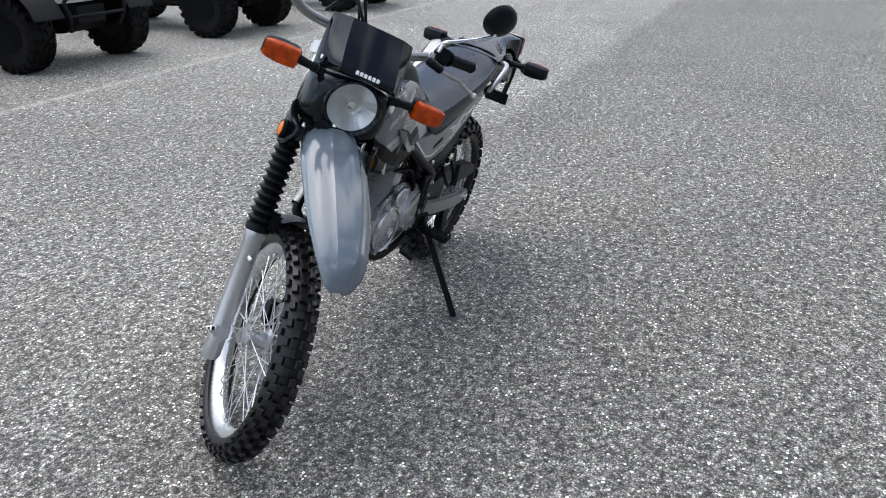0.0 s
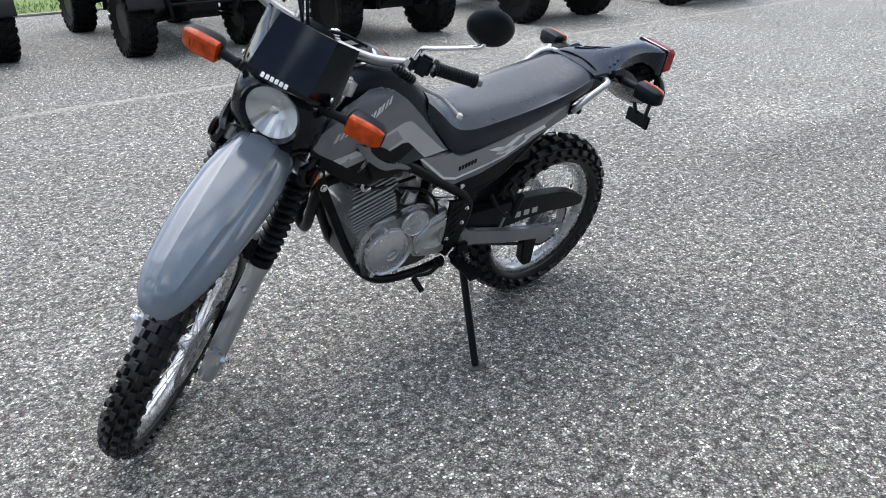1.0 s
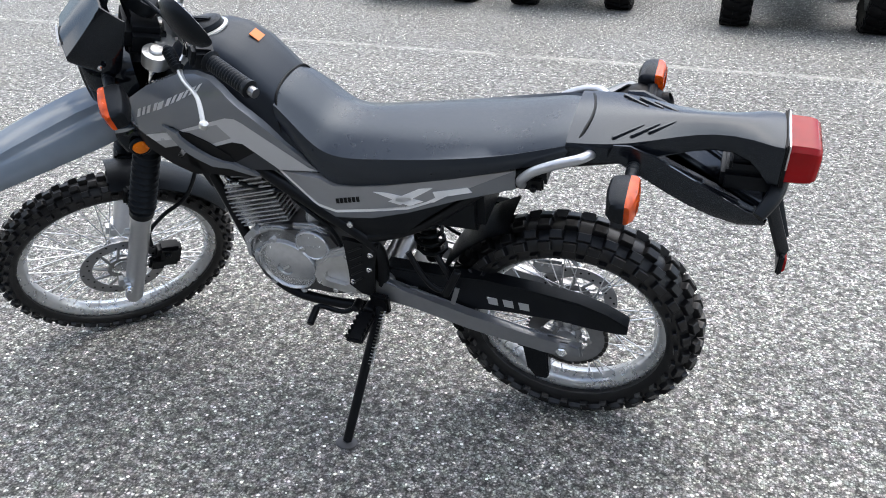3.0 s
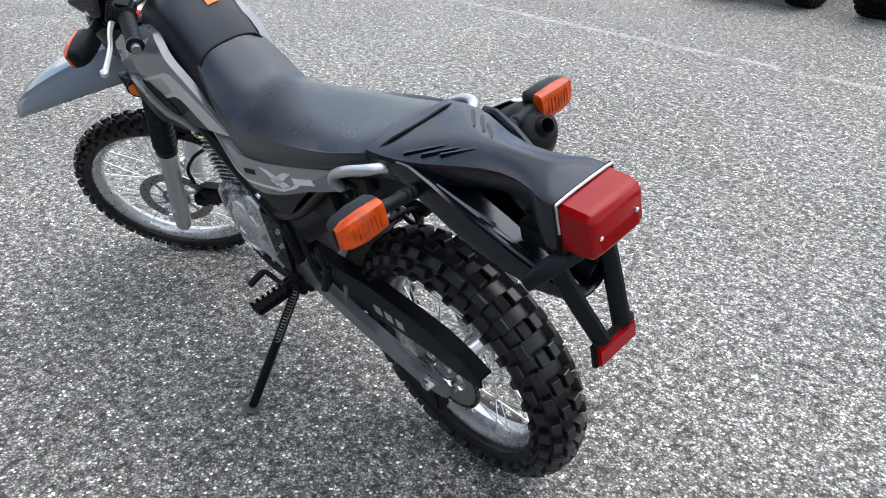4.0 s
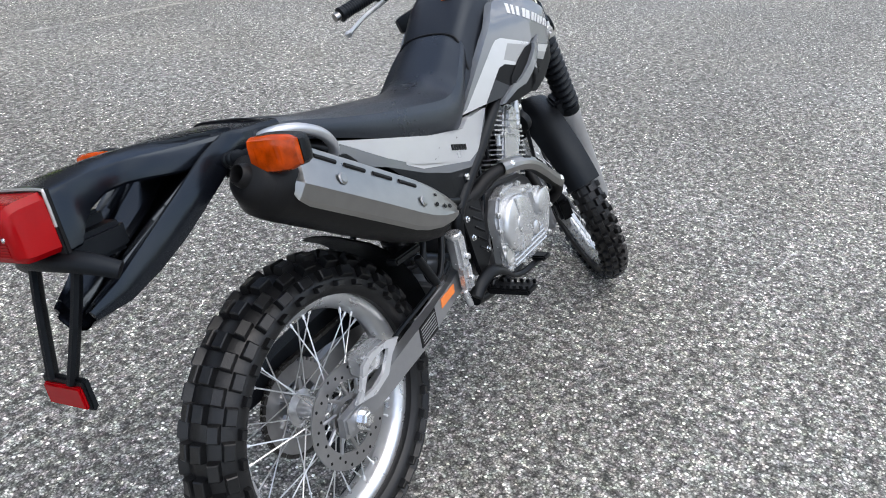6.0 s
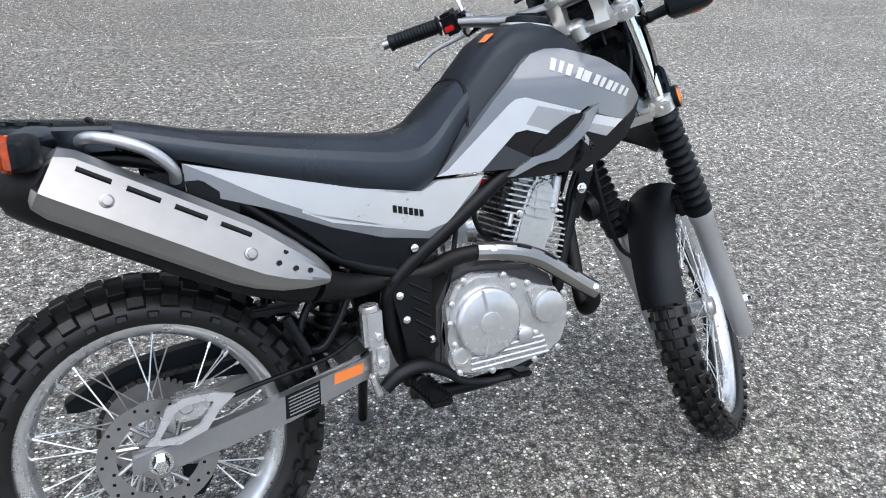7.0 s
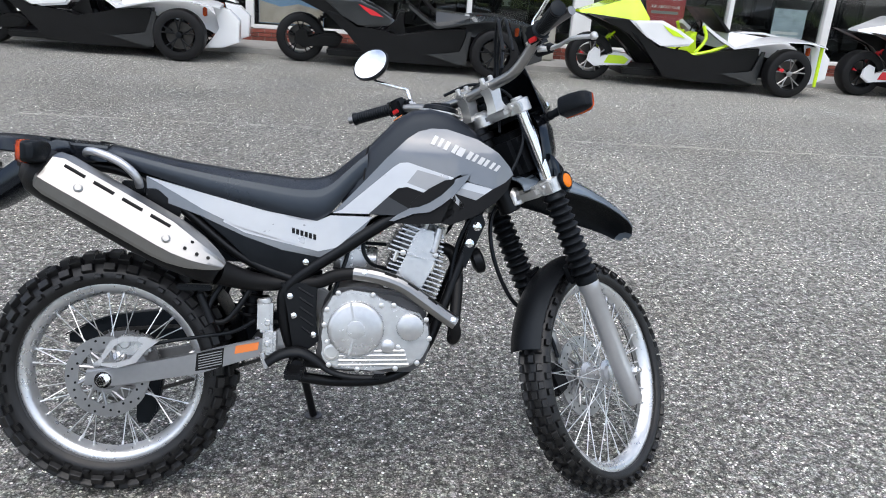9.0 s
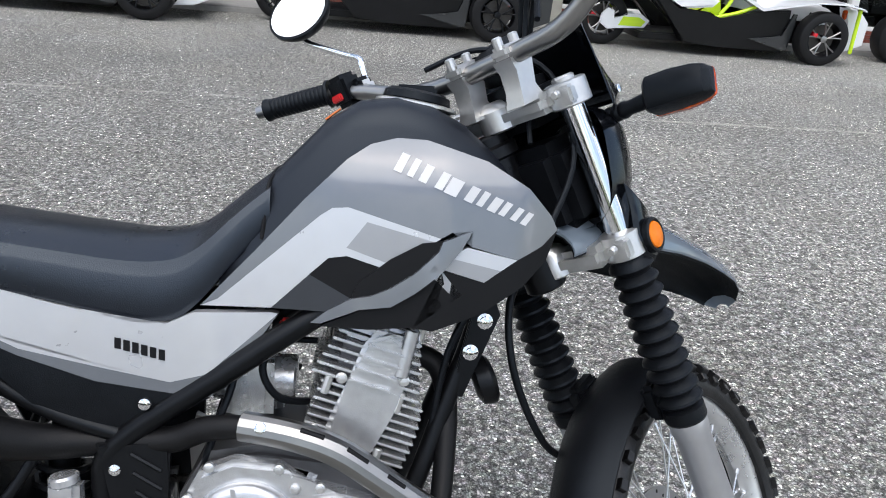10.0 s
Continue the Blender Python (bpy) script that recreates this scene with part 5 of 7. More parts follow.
for k in range(8):
    bm = bmesh.new()
    e = 0.006 * math.sin(math.pi * k / 7)
    block(bm, (0.014, -0.004, 0.024 + 0.0125 * k), (0.152 + e, 0.174 + e, 0.0040), bevel=0.0014)
    part("cooling_fin", bm, CAST, cyl, "", CYL)
bm = bmesh.new()
block(bm, (0, 0, 0.150), (0.130, 0.150, 0.085), bevel=0.018)
# head core likewise painted dark for shade between its fins
head = part("cylinder_head", bm, CASEDARK, cyl, "aluminium cylinder head", CYL)
for k in range(7):
    bm = bmesh.new()
    block(bm, (0.000, -0.003, 0.124 + 0.0125 * k), (0.158 - 0.007 * k, 0.188 - 0.004 * k, 0.0042), bevel=0.0014)
    part("cooling_fin", bm, CAST, cyl, "", CYL)
# cast chain tunnel on the right, with bolts
bm = bmesh.new()
plate(bm, [(-0.030, 0.010), (0.034, 0.010), (0.042, 0.050), (0.050, 0.095), (0.052, 0.135), (0.048, 0.186), (0.030, 0.206), (-0.010, 0.204), (-0.022, 0.176), (-0.026, 0.120), (-0.034, 0.060)], -0.096, -0.070, bevel=0.007)
plate(bm, [(0.000, 0.120), (0.036, 0.150), (0.040, 0.190), (0.010, 0.205), (-0.012, 0.190), (-0.010, 0.150)], -0.101, -0.092, bevel=0.004)
rod(bm, (0.042, -0.094, 0.150), (0.036, -0.094, 0.222), 0.011, 12)
tunnel = part("chain_tunnel", bm, CAST, cyl, "cast aluminium cam chain tunnel", CYL)
for k in range(4):
    bm = bmesh.new()
    block(bm, (0.004 + 0.003 * k, -0.099, 0.128 + 0.018 * k), (0.060, 0.012, 0.0036), bevel=0.0015)
    part("tunnel_rib", bm, CAST, tunnel, "", CYL)
for x, z in ((-0.036, 0.125), (0.048, 0.148), (-0.020, 0.030), (0.022, 0.028)):
    bm = bmesh.new()
    lathe(bm, [(0.008, 0), (0.008, 0.004), (0.0055, 0.005), (0.0055, 0.010), (0.002, 0.0105)], CYL.inverted() @ axis_m(CYL @ V(x, -0.094, z), CYL @ V(x, -0.5, z)), 12)
    part("tunnel_bolt", bm, CLAMP, tunnel, "", CYL)

bm = bmesh.new()
block(bm, (0.0, 0, 0.200), (0.120, 0.158, 0.046), bevel=0.018, taper=0.86)
part("head_cover", bm, CAST, cyl, "aluminium cylinder head cover", CYL)
for x, y in ((-0.055, -0.070), (0.055, -0.05), (-0.055, 0.070), (0.055, 0.070), (0, -0.075), (0.0, 0.076)):
    bm = bmesh.new()
    rod(bm, (x, y, 0.196), (x, y, 0.226), 0.007, 8)
    part("head_bolt", bm, CLAMP, cyl, "", CYL)
for x, z in ((-0.050, 0.02), (-0.052, 0.095), (0.048, 0.012), (0.052, 0.10)):
    bm = bmesh.new()
    rod(bm, (x, -0.090, z), (x, -0.090, z + 0.030), 0.0065, 8)
    part("head_stud", bm, CLAMP, cyl, "", CYL)
bm = bmesh.new()
tube(bm, [(0.835, 0.080, 0.770), (0.850, 0.098, 0.765), (0.860, 0.100, 0.735), (0.850, 0.098, 0.712), (0.825, 0.088, 0.708)], 0.006, 8, 4)
part("oil_line", bm, CHROME, bike, "thin steel oil pipe")
bm = bmesh.new()
rod(bm, (0.66, 0.055, 0.575), (0.645, 0.060, 0.640), 0.026, 16, 0.020)
part("intake_boot", bm, CAST, bike, "starter motor housing")

# -- exhaust --
bm = bmesh.new()
tube(bm, [(0.850, 0.0, 0.705), (0.905, -0.010, 0.692), (0.924, -0.030, 0.640), (0.922, -0.060, 0.560), (0.914, -0.092, 0.490), (0.908, -0.122, 0.464), (0.912, -0.148, 0.486), (0.898, -0.156, 0.516), (0.866, -0.158, 0.538), (0.818, -0.160, 0.572), (0.762, -0.160, 0.608), (0.700, -0.156, 0.628), (0.640, -0.142, 0.634), (0.590, -0.128, 0.626), (0.540, -0.116, 0.606), (0.450, -0.104, 0.600), (0.370, -0.126, 0.606), (0.296, -0.166, 0.632)],
     [0.017, 0.017, 0.0165, 0.016, 0.016, 0.016, 0.016, 0.016, 0.016, 0.016, 0.016, 0.016, 0.016, 0.017, 0.018, 0.020, 0.025, 0.034], 16, 5)
pipe = part("exhaust_pipe", bm, EXHAUST, bike, "black coated exhaust pipe")
bm = bmesh.new()
sh = smooth_line([(0.908, -0.157, 0.513), (0.866, -0.158, 0.540), (0.818, -0.160, 0.574), (0.762, -0.160, 0.610), (0.700, -0.156, 0.630), (0.640, -0.143, 0.636)], 4)
rows = []
for i, p in enumerate(sh):
    d = (sh[min(i + 1, len(sh) - 1)] - sh[max(i - 1, 0)]).normalized()
    up = V(0, 0, 1) - d * d.z
    up.normalize()
    out = d.cross(up)
    if out.y > 0:
        out = -out
    rows.append([p + 0.0205 * (math.sin(radians(a)) * up + math.cos(radians(a)) * out) for a in (-50, -35, -5, 20, 50, 75, 105, 125)])
a_, b_ = loft(bm, rows, closed=False), loft(bm, [[q + (sh[i] - q) * 0.07 for q in r] for i, r in enumerate(rows)], closed=False)
for k in range(len(a_) - 1):
    for j in (0, 7):
        bm.faces.new((a_[k][j], a_[k + 1][j], b_[k + 1][j], b_[k][j]))
hs = part("pipe_heat_shield", bm, STEEL, pipe, "bright steel pipe heat shield", angle=25)
for i in (5, 9, 13):
    bm = bmesh.new()
    p, q = sh[i], sh[min(i + 2, len(sh) - 1)]
    o = V(0.002, -0.0125, 0.0155)
    rod(bm, p + o, q + o, 0.0036, 8)
    part("shield_slot", bm, BLACKDECAL, pipe, "dark slot")
for i in (1, 18):
    bm = bmesh.new()
    lathe(bm, [(0.008, 0), (0.008, 0.002), (0.005, 0.004), (0.001, 0.004)], axis_m(sh[i] + V(0, -0.0175, 0.008), sh[i] + V(0, -0.1, 0.05)), 12)
    part("shield_screw", bm, CHROME, pipe, "bright screw")
AX0, AX1 = V(-0.0895, -0.174, 0.8450), V(0.2325, -0.172, 0.6660)
AXD = (AX1 - AX0).normalized()
MUF = axis_m(AX0, AX1)
ML = (AX1 - AX0).length


def muf(s, a, r):
    """A place round the silencer: s along it from its rear, angle a up from straight out to the right."""
    up = V(0, 0, 1) - AXD * AXD.z
    up.normalize()
    return AX0 + AXD * s + r * (math.cos(radians(a)) * V(0, -1, 0) + math.sin(radians(a)) * up)


bm = bmesh.new()
rings = []
for s, r in ((-0.062, 0.050), (-0.052, 0.058), (-0.030, 0.061), (0.0, 0.062), (ML * 0.6, 0.062), (ML * 0.86, 0.058), (ML + 0.03, 0.046), (ML + 0.075, 0.033)):
    rings.append([muf(s, a, r) for a in range(0, 360, 15)])
loft(bm, rings)
silencer = part("silencer", bm, EXHAUST, bike, "black silencer with steel heat shield")
bm = bmesh.new()
lathe(bm, [(0.050, -0.062), (0.040, -0.078), (0.030, -0.083), (0.020, -0.086), (0.0165, -0.098), (0.0145, -0.100), (0.0135, -0.098), (0.0135, -0.06)], MUF, 28)
part("outlet", bm, EXHAUST, silencer, "black exhaust outlet")
bm = bmesh.new()
rows = []
for s, lo, hi, r in ((-0.034, -18, 62, 0.058), (-0.024, -26, 82, 0.068), (0.0, -30, 96, 0.071), (0.10, -30, 98, 0.071), (0.20, -30, 98, 0.071), (0.290, -30, 96, 0.071), (0.330, -26, 86, 0.070), (0.375, -16, 74, 0.067), (0.415, 0, 62, 0.062), (0.440, 14, 52, 0.057), (0.450, 22, 44, 0.054)):
    row = []
    for f in (0, 0.06, 0.22, 0.30, 0.60, 0.68, 0.90, 1):
        a = lo + (hi - lo) * f
        k = {0: 1.0, 0.06: 1.02, 0.22: 1.05, 0.30: 0.985, 0.60: 0.985, 0.68: 1.05, 0.90: 1.02, 1: 1.0}[f]
        row.append(muf(s, a, r * k))
    rows.append(row)
a_, b_ = loft(bm, rows, closed=False), loft(bm, [[p + (AX0 + AXD * (p - AX0).dot(AXD) - p) * 0.04 for p in r] for r in rows], closed=False)
for k in range(len(a_) - 1):
    for j in (0, 7):
        bm.faces.new((a_[k][j], a_[k + 1][j], b_[k + 1][j], b_[k][j]))
for k in (0, len(a_) - 1):
    for j in range(7):
        bm.faces.new((a_[k][j], a_[k][j + 1], b_[k][j + 1], b_[k][j]))
part("heat_shield", bm, STEEL, silencer, "brushed steel silencer heat shield with slots", angle=14)
for k in range(4):
    bm = bmesh.new()
    s = 0.010 + 0.0762 * k
    tube(bm, [muf(s + 0.053 * i / 4, 45, 0.0686) for i in range(5)], 0.0046, 8, 1)
    part("shield_slot", bm, BLACKDECAL, silencer, "dark slot")
for s, a in ((0.356, 40), (0.350, 20), (0.381, 22), (0.408, 28)):
    bm = bmesh.new()
    lathe(bm, [(0.0045, 0), (0.0045, 0.0015), (0.001, 0.0015)], axis_m(muf(s, a, 0.0672 if s < 0.36 else (0.0655 if s < 0.40 else 0.0615)), muf(s, a, 0.2)), 10)
    part("shield_hole", bm, BLACKDECAL, silencer, "dark round hole")
for s in (0.0665, 0.300):
    bm = bmesh.new()
    lathe(bm, [(0.011, 0), (0.011, 0.001), (0.008, 0.0022), (0.0075, 0.0036), (0.003, 0.0038)], axis_m(muf(s, 18, 0.0695), muf(s, 18, 0.2)), 14)
    part("shield_screw", bm, STEEL, silencer, "bright heat shield screw")
bm = bmesh.new()
plate(bm, [(0.105, 0.835), (0.135, 0.835), (0.195, 0.785), (0.185, 0.755), (0.11, 0.800)], -0.122, -0.116, bevel=0.002)
part("silencer_bracket", bm, FRAME, silencer, "black silencer bracket")

# -- rear brake, pegs, pedals --
bm = bmesh.new()
block(bm, (0.075, -0.092, 0.425), (0.085, 0.044, 0.050), bevel=0.008)
rod(bm, (0.055, -0.115, 0.432), (0.055, -0.122, 0.432), 0.014, 14)
caliper = part("rear_caliper", bm, CAST, bike, "dull aluminium rear brake caliper")
bm = bmesh.new()
ro = [(-0.022, 0.378), (-0.004, 0.392), (0.022, 0.440), (0.052, 0.452), (0.105, 0.452), (0.142, 0.440), (0.112, 0.418), (0.086, 0.384), (0.036, 0.368)]
ri = [(0.002, 0.382), (0.008, 0.392), (0.034, 0.428), (0.056, 0.438), (0.090, 0.440), (0.104, 0.434), (0.094, 0.420), (0.074, 0.396), (0.036, 0.382)]
for y0, y1 in ((-0.128, -0.120),):
    q = [[bm.verts.new((x, y, z)) for x, z in p] for y in (y0, y1) for p in (ro, ri)]
    for k in range(9):
        n = (k + 1) % 9
        bm.faces.new((q[0][k], q[0][n], q[1][n], q[1][k])), bm.faces.new((q[2][k], q[2][n], q[3][n], q[3][k]))
        bm.faces.new((q[0][k], q[0][n], q[2][n], q[2][k])), bm.faces.new((q[1][k], q[1][n], q[3][n], q[3][k]))
part("caliper_guard", bm, SILVER, caliper, "pale caliper guard with an opening")
bm = bmesh.new()
tube(bm, [(0.10, -0.115, 0.425), (0.17, -0.112, 0.440), (0.26, -0.110, 0.455), (0.33, -0.108, 0.468), (0.385, -0.115, 0.500)], 0.005, 8, 4)
part("rear_brake_hose", bm, PLASTIC, bike, "black rear brake hose")
bm = bmesh.new()
block(bm, (0.412, -0.128, 0.515), (0.040, 0.034, 0.085), bevel=0.008)
block(bm, (0.424, -0.128, 0.448), (0.034, 0.028, 0.070), bevel=0.008)
rod(bm, (0.405, -0.128, 0.420), (0.418, -0.128, 0.375), 0.009, 10)
rod(bm, (0.410, -0.128, 0.548), (0.408, -0.128, 0.562), 0.020, 14)
for z in (0.500, 0.445):
    rod(bm, (0.420, -0.140, z), (0.420, -0.152, z), 0.008, 8)
part("brake_master_cylinder", bm, CAST, bike, "dull aluminium brake master cylinder")
bm = bmesh.new()
tube(bm, [(0.300, -0.125, 0.595), (0.270, -0.135, 0.540), (0.275, -0.140, 0.505), (0.310, -0.138, 0.500), (0.345, -0.132, 0.540), (0.375, -0.122, 0.592)], 0.0075, 10, 4)
rod(bm, (0.246, -0.14, 0.572), (0.280, -0.15, 0.495), 0.010, 10)
block(bm, (0.23, -0.12, 0.585), (0.09, 0.03, 0.016), bevel=0.004)
part("passenger_peg", bm, FRAME, bike, "folded passenger footrest on black bracket")
bm = bmesh.new()
tube(bm, [(0.300, 0.125, 0.595), (0.270, 0.135, 0.540), (0.275, 0.140, 0.505), (0.310, 0.138, 0.500), (0.345, 0.132, 0.540), (0.375, 0.122, 0.592)], 0.0075, 10, 4)
rod(bm, (0.246, 0.14, 0.572), (0.280, 0.15, 0.495), 0.010, 10)
part("passenger_peg", bm, FRAME, bike, "folded passenger footrest on black bracket")
for sd in (1, -1):
    bm = bmesh.new()
    block(bm, (0.497, 0.200 * sd, 0.385), (0.046, 0.112, 0.016), bevel=0.004)
    for k in range(7):
        for e in (-1, 1):
            block(bm, (0.497 + 0.019 * e, (0.150 + 0.017 * k) * sd, 0.397), (0.006, 0.008, 0.010), bevel=0.001)
    rod(bm, (0.497, 0.125 * sd, 0.390), (0.497, 0.160 * sd, 0.392), 0.016, 12)
    part("footpeg", bm, FRAME, bike, "black toothed footpeg")
bm = bmesh.new()
rows = [V(0.420, -0.150, 0.395), V(0.455, -0.150, 0.418), V(0.504, -0.152, 0.426), V(0.550, -0.155, 0.405), V(0.585, -0.158, 0.378), V(0.640, -0.160, 0.365), V(0.715, -0.165, 0.366)]
tube(bm, rows, [0.014, 0.016, 0.016, 0.013, 0.009, 0.008, 0.008], 10, 4, flat=0.55)
block(bm, (0.712, -0.172, 0.374), (0.035, 0.040, 0.014), bevel=0.004)
part("brake_pedal", bm, FRAME, bike, "black rear brake pedal")
bm = bmesh.new()
tube(bm, [(0.545, 0.130, 0.372), (0.585, 0.135, 0.350), (0.640, 0.140, 0.362), (0.655, 0.145, 0.362)], 0.007, 10, 4)
rod(bm, (0.657, 0.142, 0.360), (0.657, 0.195, 0.345), 0.010, 12)
rod(bm, (0.545, 0.105, 0.372), (0.545, 0.140, 0.372), 0.012, 12)
part("gear_pedal", bm, FRAME, bike, "black gear pedal")
bm = bmesh.new()
kp, kf = V(0.470, 0.135, 0.400), V(0.520, 0.364, 0.103)
rod(bm, kp, kf, 0.0125, 12)
block(bm, (0.470, 0.132, 0.405), (0.050, 0.022, 0.060), bevel=0.006)
stand = part("kickstand", bm, FRAME, bike, "black kickstand holding up the motorcycle")
bm = bmesh.new()
tilt = Matrix.Translation(kf + V(0, 0.004, -0.003)) @ Matrix.Rotation(radians(LEAN), 4, "X")
lathe(bm, [(0.020, -0.003), (0.024, -0.001), (0.024, 0.003), (0.014, 0.007)], tilt @ Matrix.Diagonal((1.25, 1.0, 1, 1)), 18)
part("stand_foot", bm, CASEDARK, stand, "worn bare metal stand foot")
bm = bmesh.new()
ks = [kp + (kf - kp) * f + V(-0.016, 0.012, 0.006) for f in (0.02, 0.42)]
m_ = axis_m(ks[0], ks[1])
tube(bm, [m_ @ V(0.0065 * math.cos(i * 0.9), 0.0065 * math.sin(i * 0.9), (ks[1] - ks[0]).length * i / 120) for i in range(121)], 0.0016, 5, 1)
part("stand_spring", bm, STEEL, stand, "steel stand spring")

# -- chain side --
bm = bmesh.new()
lathe(bm, [(0.060, 0.060), (0.098, 0.060), (0.098, 0.066), (0.060, 0.066)], REAR @ Matrix.Rotation(radians(-90), 4, "X"), 60, close=True)
for i in range(48):
    q = 2 * math.pi * i / 48
    block(bm, (0.101 * math.cos(q), 0.063, 0.333 + 0.101 * math.sin(q)), (0.008, 0.005, 0.008), bevel=0.001)
for i in range(6):
    q = 2 * math.pi * i / 6
    rod(bm, (0.035 * math.cos(q), 0.063, 0.333 + 0.035 * math.sin(q)), (0.066 * math.cos(q + 0.2), 0.063, 0.333 + 0.066 * math.sin(q + 0.2)), 0.008, 6)
    rod(bm, (0.052 * math.cos(q), 0.066, 0.333 + 0.052 * math.sin(q)), (0.052 * math.cos(q), 0.076, 0.333 + 0.052 * math.sin(q)), 0.007, 6)
part("rear_sprocket", bm, DISC, bike, "steel rear sprocket")
bm = bmesh.new()


def links(a, b):
    a, b = V(*a), V(*b)
    n = int((b - a).length / 0.0135)
    for i in range(n):
        p = a + (b - a) * (i + 0.5) / n
        d = (b - a).normalized()
        o = 0.005 if i % 2 else 0.003
        for e in (-1, 1):
            block(bm, (0, 0, 0), (0.0155, 0.002, 0.009), Matrix.Translation(p + V(0, e * o, 0)) @ Matrix.Rotation(math.atan2(-d.z, d.x), 4, "Y"), bevel=0.0)
        rod(bm, p - d * 0.006 + V(0, -0.006, 0), p - d * 0.006 + V(0, 0.006, 0), 0.0038, 6)


links((-0.005, 0.063, 0.231), (0.535, 0.063, 0.405))
links((-0.005, 0.063, 0.435), (0.535, 0.063, 0.475))
for i in range(16):
    q0, q1 = radians(90 + 180 * i / 16), radians(90 + 180 * (i + 1) / 16)
    links((0.102 * math.cos(q0), 0.063, 0.333 + 0.102 * math.sin(q0)), (0.102 * math.cos(q1), 0.063, 0.333 + 0.102 * math.sin(q1)))
part("drive_chain", bm, CHAIN, bike, "dark oiled drive chain", flat=True)
bm = bmesh.new()
G1 = [(0.46, 0.492), (0.30, 0.490), (0.20, 0.496), (0.08, 0.484), (-0.035, 0.468), (-0.100, 0.444), (-0.152, 0.414), (-0.150, 0.392), (-0.130, 0.388), (-0.060, 0.394), (0.02, 0.404), (0.14, 0.404), (0.26, 0.392), (0.44, 0.420)]
plate(bm, G1, 0.078, 0.086, bevel=0.002)
plate(bm, [(0.46, 0.493), (0.30, 0.491), (0.20, 0.497), (0.08, 0.485), (-0.035, 0.469), (-0.100, 0.445), (-0.152, 0.415), (-0.150, 0.420), (-0.098, 0.450), (-0.033, 0.474), (0.08, 0.490), (0.20, 0.502), (0.30, 0.496), (0.46, 0.498)], 0.050, 0.086)
cg = part("chain_guard", bm, PLASTIC, bike, "black plastic chain guard")
bm = bmesh.new()
for k, x in enumerate((0.196, 0.156, 0.116)):
    plate(bm, [(x, 0.446 - 0.001 * k), (x - 0.026, 0.445 - 0.001 * k), (x - 0.028, 0.422 - 0.001 * k), (x - 0.004, 0.423 - 0.001 * k)], 0.0855, 0.0872)
part("guard_slot", bm, SILVER, cg, "openings in the chain guard")
bm = bmesh.new()
plate(bm, [(0.112, 0.300), (0.044, 0.288), (0.040, 0.182), (0.046, 0.168), (0.076, 0.168), (0.098, 0.200)], 0.050, 0.084, bevel=0.004)
part("chain_guide", bm, PLASTIC, bike, "black chain guide")
# -- horn, wiring, small things --
bm = bmesh.new()
lathe(bm, [(0.020, -0.022), (0.034, -0.016), (0.037, -0.004), (0.037, 0.004), (0.030, 0.010), (0.012, 0.013)], Matrix.Translation((0.985, -0.030, 0.672)) @ Matrix.Rotation(radians(70), 4, "Y"), 26)
rod(bm, (0.985, -0.03, 0.672), (0.95, -0.035, 0.69), 0.010, 8)
part("horn", bm, FRAME, bike, "round black horn")
for pts in ([(0.93, 0.05, 0.83), (0.90, 0.07, 0.74), (0.80, 0.085, 0.70), (0.66, 0.08, 0.70)], [(1.02, -0.04, 0.86), (0.96, -0.06, 0.80), (0.92, -0.055, 0.72), (0.90, -0.05, 0.60)], [(0.70, -0.09, 0.76), (0.66, -0.10, 0.71), (0.68, -0.09, 0.66), (0.73, -0.05, 0.64)], [(0.58, -0.10, 0.76), (0.62, -0.09, 0.70), (0.60, -0.11, 0.62), (0.57, -0.11, 0.52)], [(0.70, 0.06, 0.66), (0.64, 0.10, 0.66), (0.58, 0.10, 0.60), (0.56, 0.10, 0.50)]):
    bm = bmesh.new()
    tube(bm, pts, 0.0055, 8, 6)
    part("hose", bm, PLASTIC, bike, "black hose")
bm = bmesh.new()
block(bm, (0.695, -0.085, 0.755), (0.030, 0.02, 0.030), bevel=0.004)
part("coil_cap", bm, REDPLASTIC, bike, "dark red connector")

